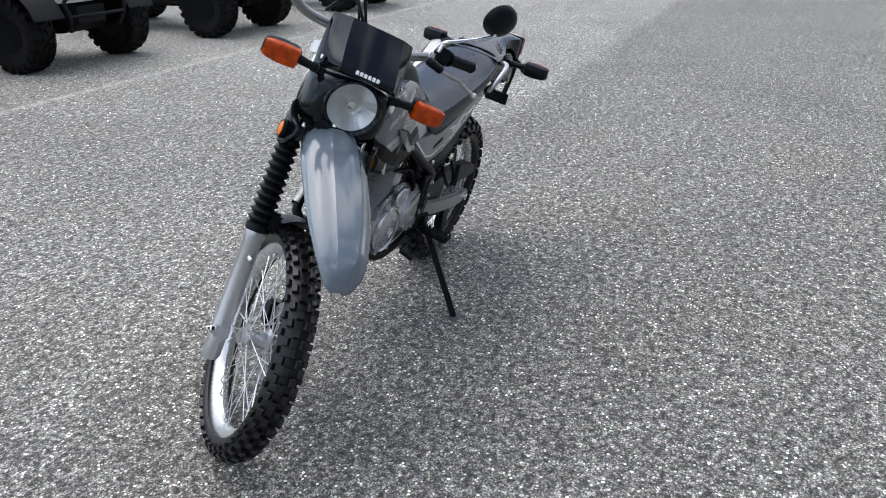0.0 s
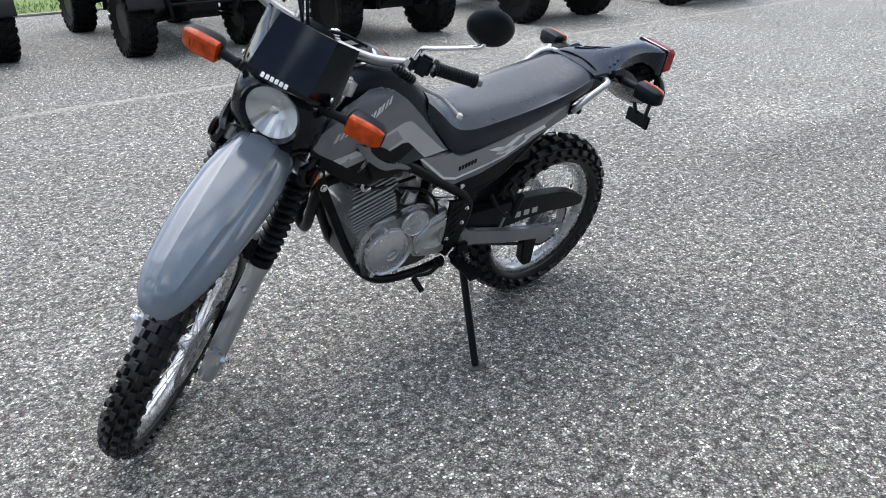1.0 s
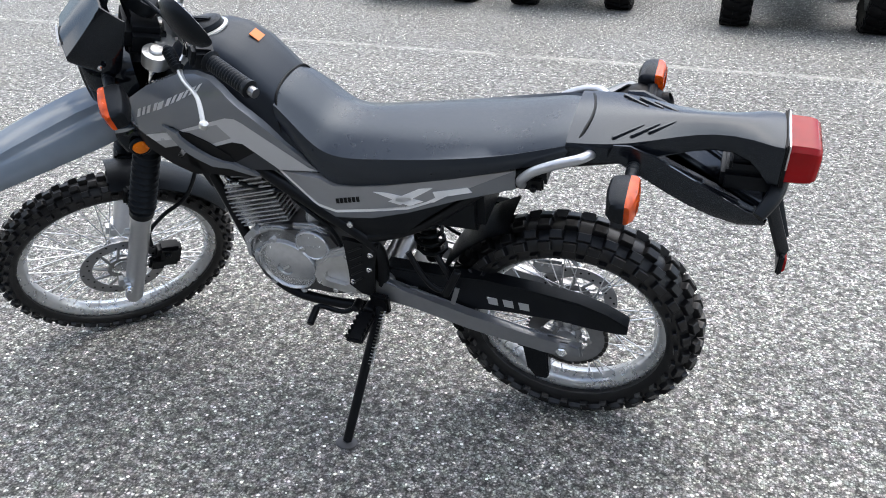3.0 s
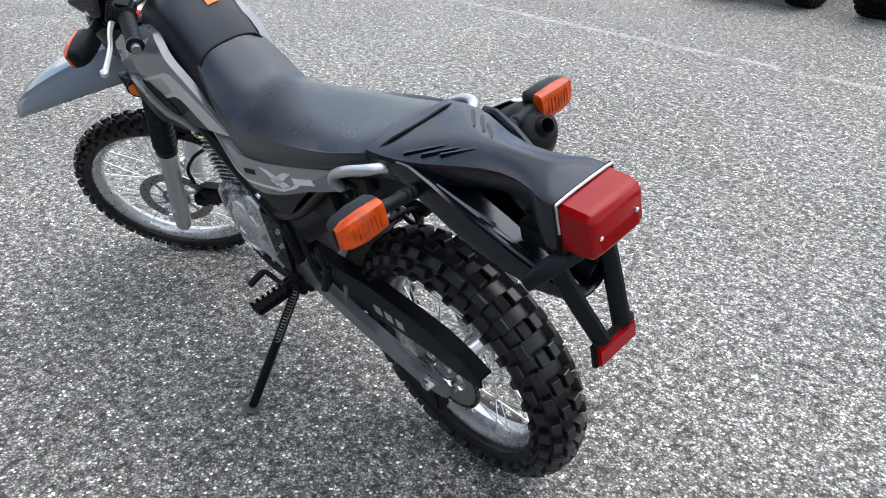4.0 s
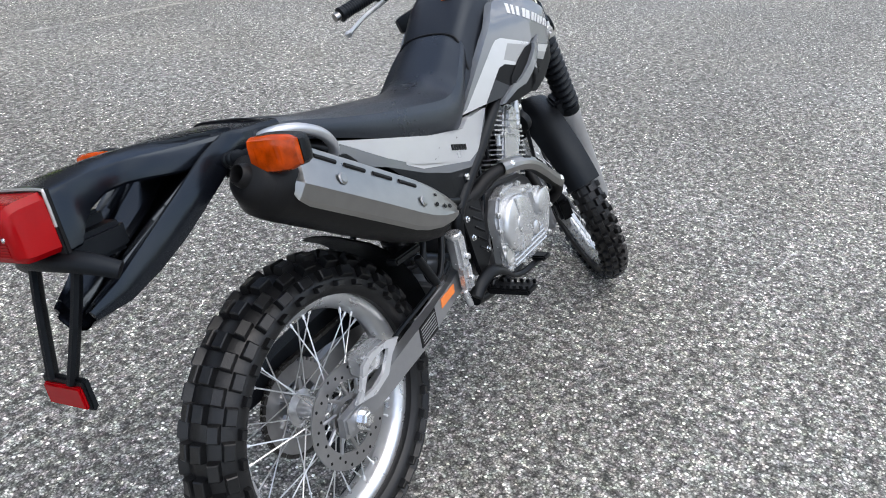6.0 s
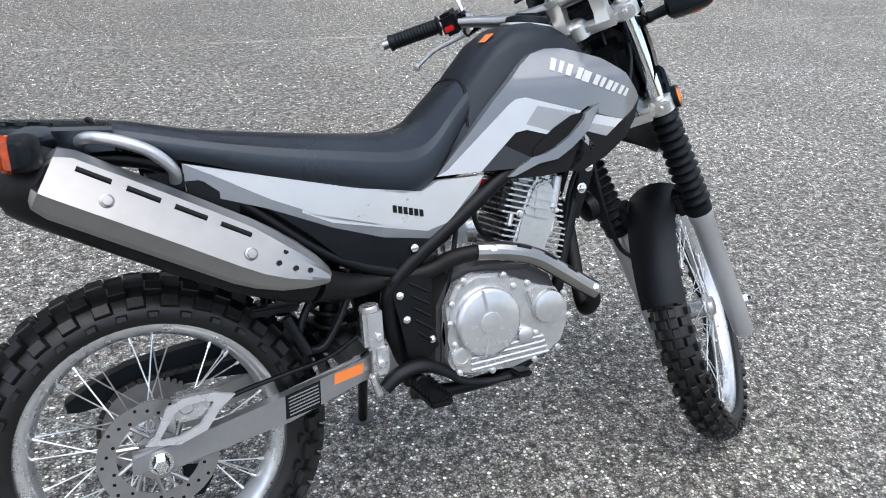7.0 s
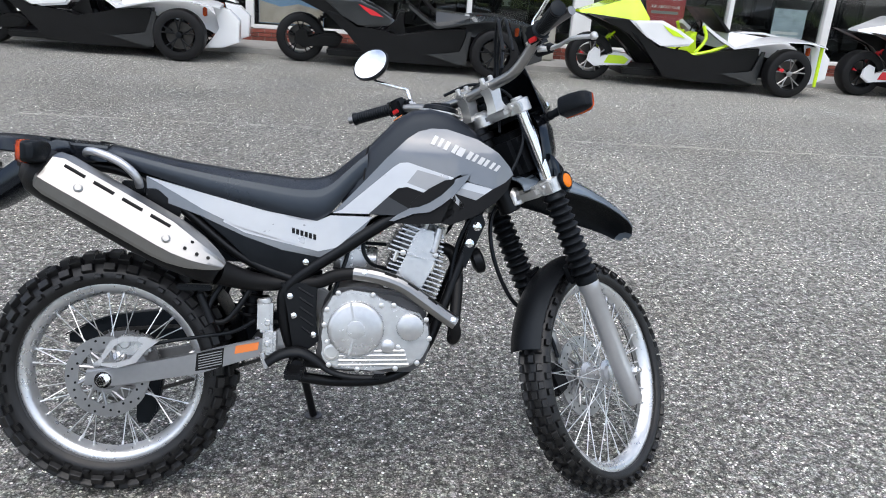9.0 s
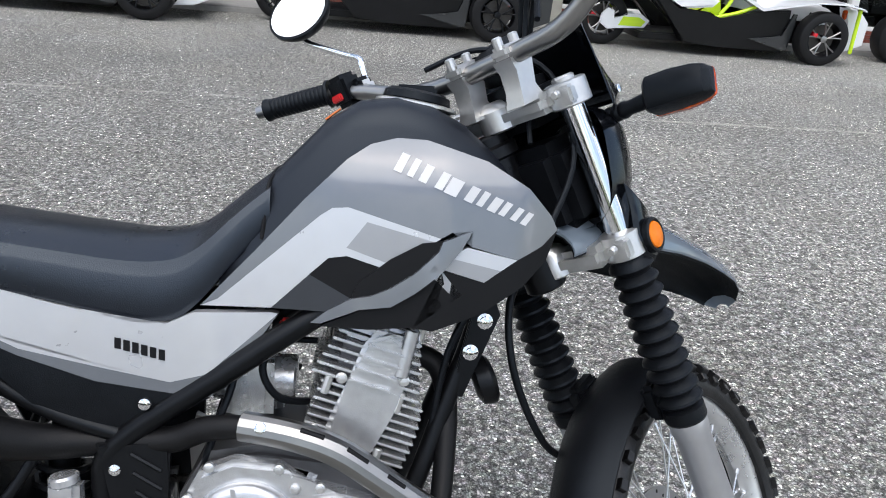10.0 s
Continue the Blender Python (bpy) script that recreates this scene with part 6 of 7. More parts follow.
# ---- ground ----
def ground_mat():
    m = bpy.data.materials.new("worn_asphalt")
    m.use_nodes = True
    n, l = m.node_tree.nodes, m.node_tree.links
    p = n["Principled BSDF"]
    tc = n.new("ShaderNodeTexCoord")

    def noise_(scale, detail=3.0, dist=0.0):
        t = n.new("ShaderNodeTexNoise")
        t.inputs["Scale"].default_value, t.inputs["Detail"].default_value, t.inputs["Distortion"].default_value = scale, detail, dist
        l.new(tc.outputs["Object"], t.inputs[0])
        return t.outputs[0]

    def math_(op, a, b=None, clamp=False):
        t = n.new("ShaderNodeMath")
        t.operation, t.use_clamp = op, clamp
        for i, v in enumerate((a, b)):
            if v is not None:
                if isinstance(v, (int, float)):
                    t.inputs[i].default_value = v
                else:
                    l.new(v, t.inputs[i])
        return t.outputs[0]

    def ramp_(v, stops):
        t = n.new("ShaderNodeValToRGB")
        e = t.color_ramp.elements
        e[0].position, e[0].color = stops[0][0], (*[stops[0][1]] * 3, 1)
        e[1].position, e[1].color = stops[-1][0], (*[stops[-1][1]] * 3, 1)
        for q, c in stops[1:-1]:
            x = e.new(q)
            x.color = (c, c, c, 1)
        l.new(v, t.inputs[0])
        return t.outputs[0]
    # stones of two sizes set in dark binder
    cells = []
    for scale in (82.0, 190.0):
        v = n.new("ShaderNodeTexVoronoi")
        v.inputs["Scale"].default_value = scale
        l.new(tc.outputs["Object"], v.inputs["Vector"])
        sep = n.new("ShaderNodeSeparateColor")
        l.new(v.outputs["Color"], sep.inputs[0])
        cells.append((v.outputs["Distance"], sep.outputs[0], sep.outputs[1]))
    big = ramp_(cells[0][1], ((0.0, 0.10), (0.30, 0.16), (0.55, 0.20), (0.75, 0.31), (0.86, 0.60), (1.0, 0.95)))
    small = ramp_(cells[1][1], ((0.0, 0.056), (0.38, 0.112), (0.65, 0.172), (0.85, 0.27), (1.0, 0.44)))
    bigmask = ramp_(cells[0][0], ((0.0, 1.0), (0.30, 1.0), (0.42, 0.0), (1.0, 0.0)))
    pick = math_("MULTIPLY", bigmask, ramp_(cells[0][2], ((0.0, 0.0), (0.50, 0.0), (0.55, 1.0), (1.0, 1.0))))
    gap = ramp_(cells[1][0], ((0.0, 1.0), (0.36, 0.95), (0.60, 0.50), (1.0, 0.36)))
    smalls = math_("MULTIPLY", small, gap)
    mix = n.new("ShaderNodeMix")
    mix.data_type = "RGBA"
    l.new(pick, mix.inputs[0]), l.new(smalls, mix.inputs[6]), l.new(big, mix.inputs[7])
    stones = mix.outputs[2]
    # broad wear, oil stains, the darker strip, the pale line
    sep = n.new("ShaderNodeSeparateXYZ")
    l.new(tc.outputs["Object"], sep.inputs[0])
    wob = math_("MULTIPLY", math_("SUBTRACT", noise_(2.2, 4), 0.5), 0.10)
    edge = math_("ADD", sep.outputs[1], wob)
    strip = n.new("ShaderNodeMapRange")
    strip.inputs[1].default_value, strip.inputs[2].default_value, strip.inputs[3].default_value, strip.inputs[4].default_value = -0.56, -0.40, 1.66, 1.42
    l.new(edge, strip.inputs[0])
    wear = ramp_(noise_(0.7, 5, 0.6), ((0.25, 0.84), (0.5, 1.0), (0.75, 1.14)))
    mott = math_("MULTIPLY", ramp_(noise_(6.0, 4), ((0.25, 0.90), (0.75, 1.10))), math_("MULTIPLY", ramp_(noise_(48.0, 2), ((0.32, 0.52), (0.68, 1.48))), ramp_(noise_(24.0, 2), ((0.34, 0.62), (0.66, 1.38)))))
    ln = math_("ABSOLUTE", math_("ADD", edge, 4.14))
    line = ramp_(ln, ((0.0, 1.0), (0.02, 1.0), (0.07, 0.0), (1.0, 0.0)))
    line = math_("MULTIPLY", line, ramp_(noise_(9.0, 5), ((0.35, 0.0), (0.65, 0.75))))
    seam = ramp_(math_("ABSOLUTE", math_("SUBTRACT", edge, 5.15)), ((0.0, 1.0), (0.015, 1.0), (0.05, 0.0), (1.0, 0.0)))
    line = math_("MAXIMUM", line, math_("MULTIPLY", seam, ramp_(noise_(5.0, 5), ((0.40, 0.0), (0.62, 0.55)))))
    # paler, older asphalt along the shop side
    far = n.new("ShaderNodeMapRange")
    far.inputs[1].default_value, far.inputs[2].default_value, far.inputs[3].default_value, far.inputs[4].default_value = 7.0, 7.5, 1.0, 1.16
    l.new(math_("ADD", sep.outputs[1], math_("MULTIPLY", math_("SUBTRACT", noise_(0.8, 4), 0.5), 0.8)), far.inputs[0])
    # two paler patches: behind the tail beyond the seam, and ahead of the nose towards the shop

    def step_(v, a, b):
        t = n.new("ShaderNodeMapRange")
        t.inputs[1].default_value, t.inputs[2].default_value = a, b
        l.new(v, t.inputs[0])
        return t.outputs[0]
    patch_a = math_("MULTIPLY", step_(sep.outputs[0], -1.8, -3.0), step_(edge, -0.40, -0.56))
    patch_b = math_("MULTIPLY", step_(sep.outputs[0], 1.2, 2.8), step_(sep.outputs[1], 0.4, 2.0))
    wear = math_("MULTIPLY", wear, math_("ADD", 1.0, math_("MULTIPLY", math_("ADD", patch_a, patch_b), 0.18)))
    tint = math_("MULTIPLY", math_("MULTIPLY", wear, mott), math_("MULTIPLY", strip.outputs[0], far.outputs[0]))
    cr = n.new("ShaderNodeMix")
    cr.data_type, cr.blend_type = "RGBA", "MULTIPLY"
    cr.inputs[0].default_value = 1
    l.new(stones, cr.inputs[6]), l.new(tint, cr.inputs[7])
    fin = n.new("ShaderNodeMix")
    fin.data_type = "RGBA"
    l.new(math_("MULTIPLY", line, 0.8), fin.inputs[0]), l.new(cr.outputs[2], fin.inputs[6])
    fin.inputs[7].default_value = (0.55, 0.54, 0.52, 1)
    warm = n.new("ShaderNodeMix")
    warm.data_type, warm.blend_type = "RGBA", "MULTIPLY"
    warm.inputs[0].default_value = 1
    hue = n.new("ShaderNodeMix")
    hue.data_type = "RGBA"
    hue.inputs[6].default_value, hue.inputs[7].default_value = (1.0, 1.0, 0.955, 1), (1.045, 1.0, 0.865, 1)
    l.new(noise_(1.1, 3), hue.inputs[0])
    # single stones lean warm, green or blue
    cast = n.new("ShaderNodeMix")
    cast.data_type, cast.blend_type = "RGBA", "MULTIPLY"
    cast.inputs[0].default_value = 1
    soft = n.new("ShaderNodeTexNoise")
    soft.inputs["Scale"].default_value, soft.inputs["Detail"].default_value = 45.0, 3.0
    l.new(tc.outputs["Object"], soft.inputs["Vector"])
    pale = n.new("ShaderNodeMix")
    pale.data_type = "RGBA"
    pale.inputs[0].default_value = 0.32
    pale.inputs[6].default_value = (1.24, 1.24, 1.24, 1)
    l.new(soft.outputs["Color"], pale.inputs[7])
    l.new(hue.outputs[2], cast.inputs[6]), l.new(pale.outputs[2], cast.inputs[7])
    l.new(fin.outputs[2], warm.inputs[6]), l.new(cast.outputs[2], warm.inputs[7])
    l.new(warm.outputs[2], p.inputs["Base Color"])
    p.inputs["Roughness"].default_value = 0.78
    p.inputs["Specular IOR Level"].default_value = 0.35
    b = n.new("ShaderNodeBump")
    b.inputs["Strength"].default_value, b.inputs["Distance"].default_value = 0.8, 0.003
    h = math_("ADD", math_("MULTIPLY", gap, 0.6), math_("MULTIPLY", pick, 0.5))
    l.new(h, b.inputs["Height"]), l.new(b.outputs[0], p.inputs["Normal"])
    return m


bm = bmesh.new()
bmesh.ops.create_grid(bm, x_segments=8, y_segments=8, size=400)
ground = part("ground", bm, ground_mat(), None, flat=True)
tagged(ground, "grey worn asphalt car park with pale stones", "ground", kind="structure")

LAWN = mat("lawn_green", (0.13, 0.20, 0.04), 0.8, grain=0.5, grain_scale=8, bump=0.6, bump_scale=60)
CONCRETE = mat("concrete", (0.30, 0.295, 0.28), 0.8, grain=0.18, grain_scale=14, bump=0.3, bump_scale=120)
bm = bmesh.new()
block(bm, (0, -29.62, 0.008), (120, 39.4, 0.016), bevel=0)
lawn = part("lawn", bm, LAWN, None, flat=True)
tagged(lawn, "mown green lawn beyond the asphalt", "lawn", kind="structure")
rng = random.Random(4)
vs, fs = [], []
for i in range(9000):
    x, y = rng.uniform(-14, 10), -9.92 - abs(rng.gauss(0, 1.6))
    h, w, a, ln_ = rng.uniform(0.03, 0.09), rng.uniform(0.004, 0.010), rng.uniform(0, 6.3), rng.uniform(-0.04, 0.04)
    c, s = math.cos(a) * w, math.sin(a) * w
    k = len(vs)
    vs += [(x - c, y - s, 0.014), (x + c, y + s, 0.014), (x + ln_, y + ln_, 0.014 + h)]
    fs.append((k, k + 1, k + 2))
me = bpy.data.meshes.new("grass")
me.from_pydata(vs, [], fs)
me.materials.append(LAWN)
tagged(new("grass", me), "short green grass blades along the asphalt edge", "grass", kind="stuff")
bm = bmesh.new()
block(bm, (0, -9.84, 0.012), (120, 0.10, 0.03), bevel=0.01)
part("kerb", bm, CONCRETE, None)
tagged(bpy.data.objects["kerb"], "low pale concrete edging beside the lawn", "kerb", kind="structure")
bm = bmesh.new()
block(bm, (-10.2, -5.45, 0.004), (5.4, 1.1, 0.012), Matrix(), bevel=0)
pad = part("concrete_pad", bm, CONCRETE, None, flat=True)
tagged(pad, "pale concrete strip flush with the asphalt", "pavement", kind="structure")


# ---- off-road vehicles in a row ----
UTVBLACK = mat("utv_black_plastic", (0.005, 0.005, 0.0055), 0.5, grain=0.3, grain_scale=20, spec=0.2)
UTVTYRE = mat("dusty_black_utv_rubber", (0.0042, 0.0042, 0.0046), 0.6, grain=0.35, grain_scale=20, bump=0.3, bump_scale=80, spec=0.14)
UTVGREEN = mat("utv_green_badge", (0.02, 0.14, 0.04), 0.4, grain=0.1)
UTVGREY = mat("utv_grey_paint", (0.02, 0.021, 0.022), 0.4, grain=0.15, grain_scale=10)
UTVRED = mat("utv_red_paint", (0.30, 0.02, 0.02), 0.35, grain=0.12, grain_scale=10)
UTVSILVER = mat("utv_silver_paint", (0.45, 0.46, 0.48), 0.3, 0.3, grain=0.08, grain_scale=6, coat=0.4)
UTVOLIVE = mat("utv_olive_paint", (0.07, 0.08, 0.045), 0.4, grain=0.15, grain_scale=10)


def utv(m, track, length, R, paint, badge, label):
    """A side-by-side seen mostly below the hood: four knobbly wheels, arms, belly, bumper, tub and cage."""
    ob = thing("utility_vehicle", label, "utility vehicle", m, "off-road vehicles in a row")
    wheels = []
    for i, (x, y) in enumerate(((-track / 2, 0), (track / 2, 0), (-track / 2, -length), (track / 2, -length))):
        if not wheels:
            bm = bmesh.new()
            lathe(bm, [(R * 0.48, -0.10), (R * 0.78, -0.125), (R * 0.93, -0.115), (R * 0.955, -0.07), (R * 0.955, 0.07), (R * 0.93, 0.115), (R * 0.78, 0.125), (R * 0.48, 0.10), (R * 0.44, 0.0)], Matrix.Rotation(radians(90), 4, "Y"), 40, close=True)
            for k in range(22):
                for row, (off, lx, a) in enumerate(((0.0, -0.075, 0.35), (0.5, 0.075, -0.35), (0.25, 0.0, 0.0))):
                    q = 2 * math.pi * (k + off) / 22
                    block(bm, (0, 0, 0), (0.085 if row < 2 else 0.05, 0.042, 0.028), Matrix.Rotation(q, 4, "X") @ Matrix.Translation((lx, 0, R * 0.965)) @ Matrix.Rotation(a, 4, "Z"), bevel=0)
                for e in (-1, 1):
                    q = 2 * math.pi * (k + 0.5) / 22
                    block(bm, (0, 0, 0), (0.022, 0.05, 0.06), Matrix.Rotation(q, 4, "X") @ Matrix.Translation((0.118 * e, 0, R * 0.885)), bevel=0)
            w = part("wheel", bm, UTVTYRE, ob, "large knobbly black tyre", flat=True)
            bm = bmesh.new()
            lathe(bm, [(R * 0.47, 0.10), (R * 0.44, 0.07), (R * 0.20, 0.055), (R * 0.16, 0.07), (0.001, 0.072)], Matrix.Rotation(radians(90), 4, "Y"), 30)
            lathe(bm, [(R * 0.47, -0.10), (R * 0.44, -0.07), (R * 0.20, -0.055), (R * 0.16, -0.07), (0.001, -0.072)], Matrix.Rotation(radians(90), 4, "Y"), 30)
            for e in (-1, 1):
                for k in range(6):
                    q = 2 * math.pi * k / 6
                    rod(bm, (e * 0.066, R * 0.17 * math.cos(q), R * 0.17 * math.sin(q)), (e * 0.088, R * 0.42 * math.cos(q), R * 0.42 * math.sin(q)), 0.018, 6)
            part("rim", bm, FRAME, w, "black steel rim")
            w.matrix_basis = Matrix.Translation((x, y, R))
            wheels.append(w)
        else:
            w = copy_thing(wheels[0], Matrix.Translation((x, y, R)))
            w.parent = ob
    hw = track / 2 - 0.30
    bm = bmesh.new()
    loft(bm, [[V(sx * hw * k, y, z) for sx, z in ((-1, z0), (1, z0), (1, z1), (-1, z1))] for y, z0, z1, k in ((0.34, 0.42, 0.58, 0.55), (0.20, 0.33, 0.66, 0.8), (-0.2, 0.30, 0.72, 1.0), (-length + 0.3, 0.30, 0.72, 1.05), (-length - 0.3, 0.40, 0.72, 0.9))])
    part("chassis", bm, UTVBLACK, ob, "black belly and chassis")
    def arm_(a, b, r, name="suspension_arm"):
        bm = bmesh.new()
        rod(bm, a, b, r, 8)
        part(name, bm, FRAME, ob)
    for y in (0, -length):
        for e in (-1, 1):
            for dy in (-0.14, 0.14):
                arm_((e * hw * 0.55, y + dy, 0.36), (e * (track / 2 - 0.12), y, R - 0.04), 0.016)
                arm_((e * hw * 0.6, y + dy, 0.52), (e * (track / 2 - 0.13), y, R + 0.08), 0.014)
            arm_((e * 0.10, y, 0.42), (e * (track / 2 - 0.1), y, R), 0.020, "drive_shaft")
            arm_((e * hw * 0.75, y - 0.06, 0.86), (e * (track / 2 - 0.18), y - 0.04, R + 0.02), 0.035, "shock_absorber")
    bm = bmesh.new()
    tube(bm, [(-0.30, 0.36, 0.36), (-0.34, 0.42, 0.50), (-0.34, 0.40, 0.66), (0, 0.42, 0.70), (0.34, 0.40, 0.66), (0.34, 0.42, 0.50), (0.30, 0.36, 0.36)], 0.020, 10, 4)
    tube(bm, [(-0.34, 0.42, 0.50), (0, 0.44, 0.50), (0.34, 0.42, 0.50)], 0.016, 10, 2)
    part("bumper", bm, FRAME, ob, "black tube bumper")
    if badge:
        bm = bmesh.new()
        block(bm, (0, 0.345, 0.55), (0.28, 0.012, 0.07), bevel=0.004)
        part("badge", bm, badge, ob, "plain coloured badge")
    bm = bmesh.new()
    loft(bm, [[V(sx * hw * k * 1.25, y, z) for sx, z in ((-1, z0), (1, z0), (0.92, z1), (-0.92, z1))] for y, z0, z1, k in ((0.36, 0.62, 0.82, 0.75), (0.25, 0.62, 0.92, 0.95), (-0.35, 0.68, 1.06, 1.0), (-0.42, 0.70, 1.04, 1.0))])
    part("hood", bm, paint, ob, "painted hood")
    for e in (-1, 1):
        for y in (0, -length):
            bm = bmesh.new()
            rows = [[V(e * (track / 2 + w_), y + (R + 0.10) * math.cos(radians(q)), R + (R + 0.09) * math.sin(radians(q))) for w_ in (-0.20, -0.05, 0.10, 0.14)] for q in range(20, 171, 15)]
            loft(bm, rows, closed=False)
            loft(bm, [[p + V(0, 0, -0.012) for p in r] for r in rows], closed=False)
            part("mudguard", bm, UTVBLACK, ob, "black plastic mudguard")
        bm = bmesh.new()
        tube(bm, [(e * hw * 1.1, -0.42, 1.02), (e * hw * 1.02, -0.80, 1.75), (e * hw, -1.0, 1.84), (e * hw, -length + 0.2, 1.84), (e * hw * 1.05, -length + 0.02, 1.70), (e * hw * 1.1, -length - 0.05, 0.75)], 0.024, 10, 3)
        part("cage_tube", bm, FRAME, ob, "black roll cage tube")
        bm = bmesh.new()
        rows = [[V(e * (hw + w_), y, z) for w_, z in ((0.02, 0.33), (0.12, 0.36), (0.14, 0.50), (0.10, 0.68), (0.02, 0.70))] for y in (-0.62, -0.75, -length + 0.72, -length + 0.58)]
        loft(bm, rows)
        part("side_sill", bm, paint if paint is UTVSILVER else UTVBLACK, ob, "moulded side sill")
        bm = bmesh.new()
        block(bm, (e * 0.30, -length + 0.55, 0.82), (0.46, 0.46, 0.14), bevel=0.05)
        block(bm, (e * 0.30, -length + 0.34, 1.15), (0.46, 0.13, 0.62), bevel=0.05)
        part("seat", bm, UTVBLACK, ob, "black bucket seat")
    return ob


UTVS = [utv(Matrix.Translation((-1.00, -5.97, 0)), 1.16, 2.05, 0.34, UTVGREY, UTVGREEN, "black utility vehicle with knobbly tyres and green badge"),
        utv(Matrix.Translation((-2.93, -5.36, 0)), 1.21, 2.25, 0.36, UTVSILVER, None, "silver and black off-road buggy with tall knobbly tyres"),
        utv(Matrix.Translation((-5.36, -5.15, 0)), 1.12, 2.1, 0.35, UTVOLIVE, None, "dark utility vehicle with knobbly tyres"),
        utv(Matrix.Translation((1.17, -6.50, 0)), 0.97, 1.5, 0.32, UTVGREY, None, "black quad with narrow stance"),
        utv(Matrix.Translation((2.77, -6.50, 0)), 0.90, 1.4, 0.32, UTVRED, None, "black and red quad with narrow stance")]
UTVS.append(copy_thing(UTVS[2], Matrix.Translation((-8.1, -5.0, 0))))
UTVS.append(copy_thing(UTVS[3], Matrix.Translation((5.45, -6.65, 0))))

# ---- three-wheeled roadsters in a row before the shop ----
PEARL = mat("white_body_paint", (0.75, 0.76, 0.77), 0.18, grain=0.04, grain_scale=4, coat=0.6)
LIME = mat("lime_body_paint", (0.56, 0.80, 0.02), 0.22, grain=0.05, grain_scale=4, coat=0.5)
SLATE = mat("dark_grey_body_paint", (0.03, 0.033, 0.035), 0.22, 0.3, grain=0.1, grain_scale=4, coat=0.6)
HULL = mat("black_hull_plastic", (0.003, 0.003, 0.0034), 0.36, grain=0.3, grain_scale=8, spec=0.25)
SIGNRED = mat("red_car_paint", (0.62, 0.02, 0.03), 0.25, grain=0.06, coat=0.5)
ROADTYRE = mat("smooth_tyre", (0.006, 0.006, 0.0065), 0.5, grain=0.25, grain_scale=20, spec=0.25)


def road_wheel(parent, at, R, w, accent, spokes):
    turn = Matrix.Translation(at) @ Matrix.Rotation(radians(90), 4, "X")
    bm = bmesh.new()
    lathe(bm, [(R * 0.68, -w / 2), (R * 0.86, -w * 0.53), (R * 0.96, -w * 0.46), (R, -w * 0.34), (R, w * 0.34), (R * 0.96, w * 0.46), (R * 0.86, w * 0.53), (R * 0.68, w / 2), (R * 0.66, 0)], turn, 44, close=True)
    t = part("wheel", bm, ROADTYRE, parent, "low road tyre")
    bm = bmesh.new()
    lathe(bm, [(R * 0.69, -w * 0.5), (R * 0.69, w * 0.5), (R * 0.64, w * 0.5), (R * 0.62, w * 0.1), (R * 0.64, -w * 0.5)], turn, 40, close=True)
    part("rim", bm, FRAME, t, "black alloy rim")
    bm = bmesh.new()
    for k in range(5):
        q = 2 * math.pi * k / 5 + 0.3
        for dq in (-0.20, 0.20):
            tube(bm, [turn @ V(0.05 * math.cos(q), 0.05 * math.sin(q), w * 0.40), turn @ V(R * 0.40 * math.cos(q + dq * 0.6), R * 0.40 * math.sin(q + dq * 0.6), w * 0.45), turn @ V(R * 0.655 * math.cos(q + dq), R * 0.655 * math.sin(q + dq), w * 0.48)], 0.010, 6, 2)
    lathe(bm, [(0.042, w * 0.36), (0.042, w * 0.42), (0.02, w * 0.44), (0.001, w * 0.44)], turn, 16)
    part("spoke_star", bm, spokes, t, "alloy wheel spokes")
    bm = bmesh.new()
    lathe(bm, [(R * 0.52, 0.0), (R * 0.52, 0.012), (0.05, 0.012), (0.05, 0.0)], turn, 30)
    part("brake_disc", bm, CHAIN, t, "dark steel brake disc")
    bm = bmesh.new()
    block(bm, (0, 0, 0), (0.07, 0.16, 0.06), Matrix.Translation(at) @ Matrix.Rotation(radians(20), 4, "Y") @ Matrix.Translation((-R * 0.42, -w * 0.15, 0)), bevel=0.01)
    part("brake_caliper", bm, accent, t, "brake caliper")


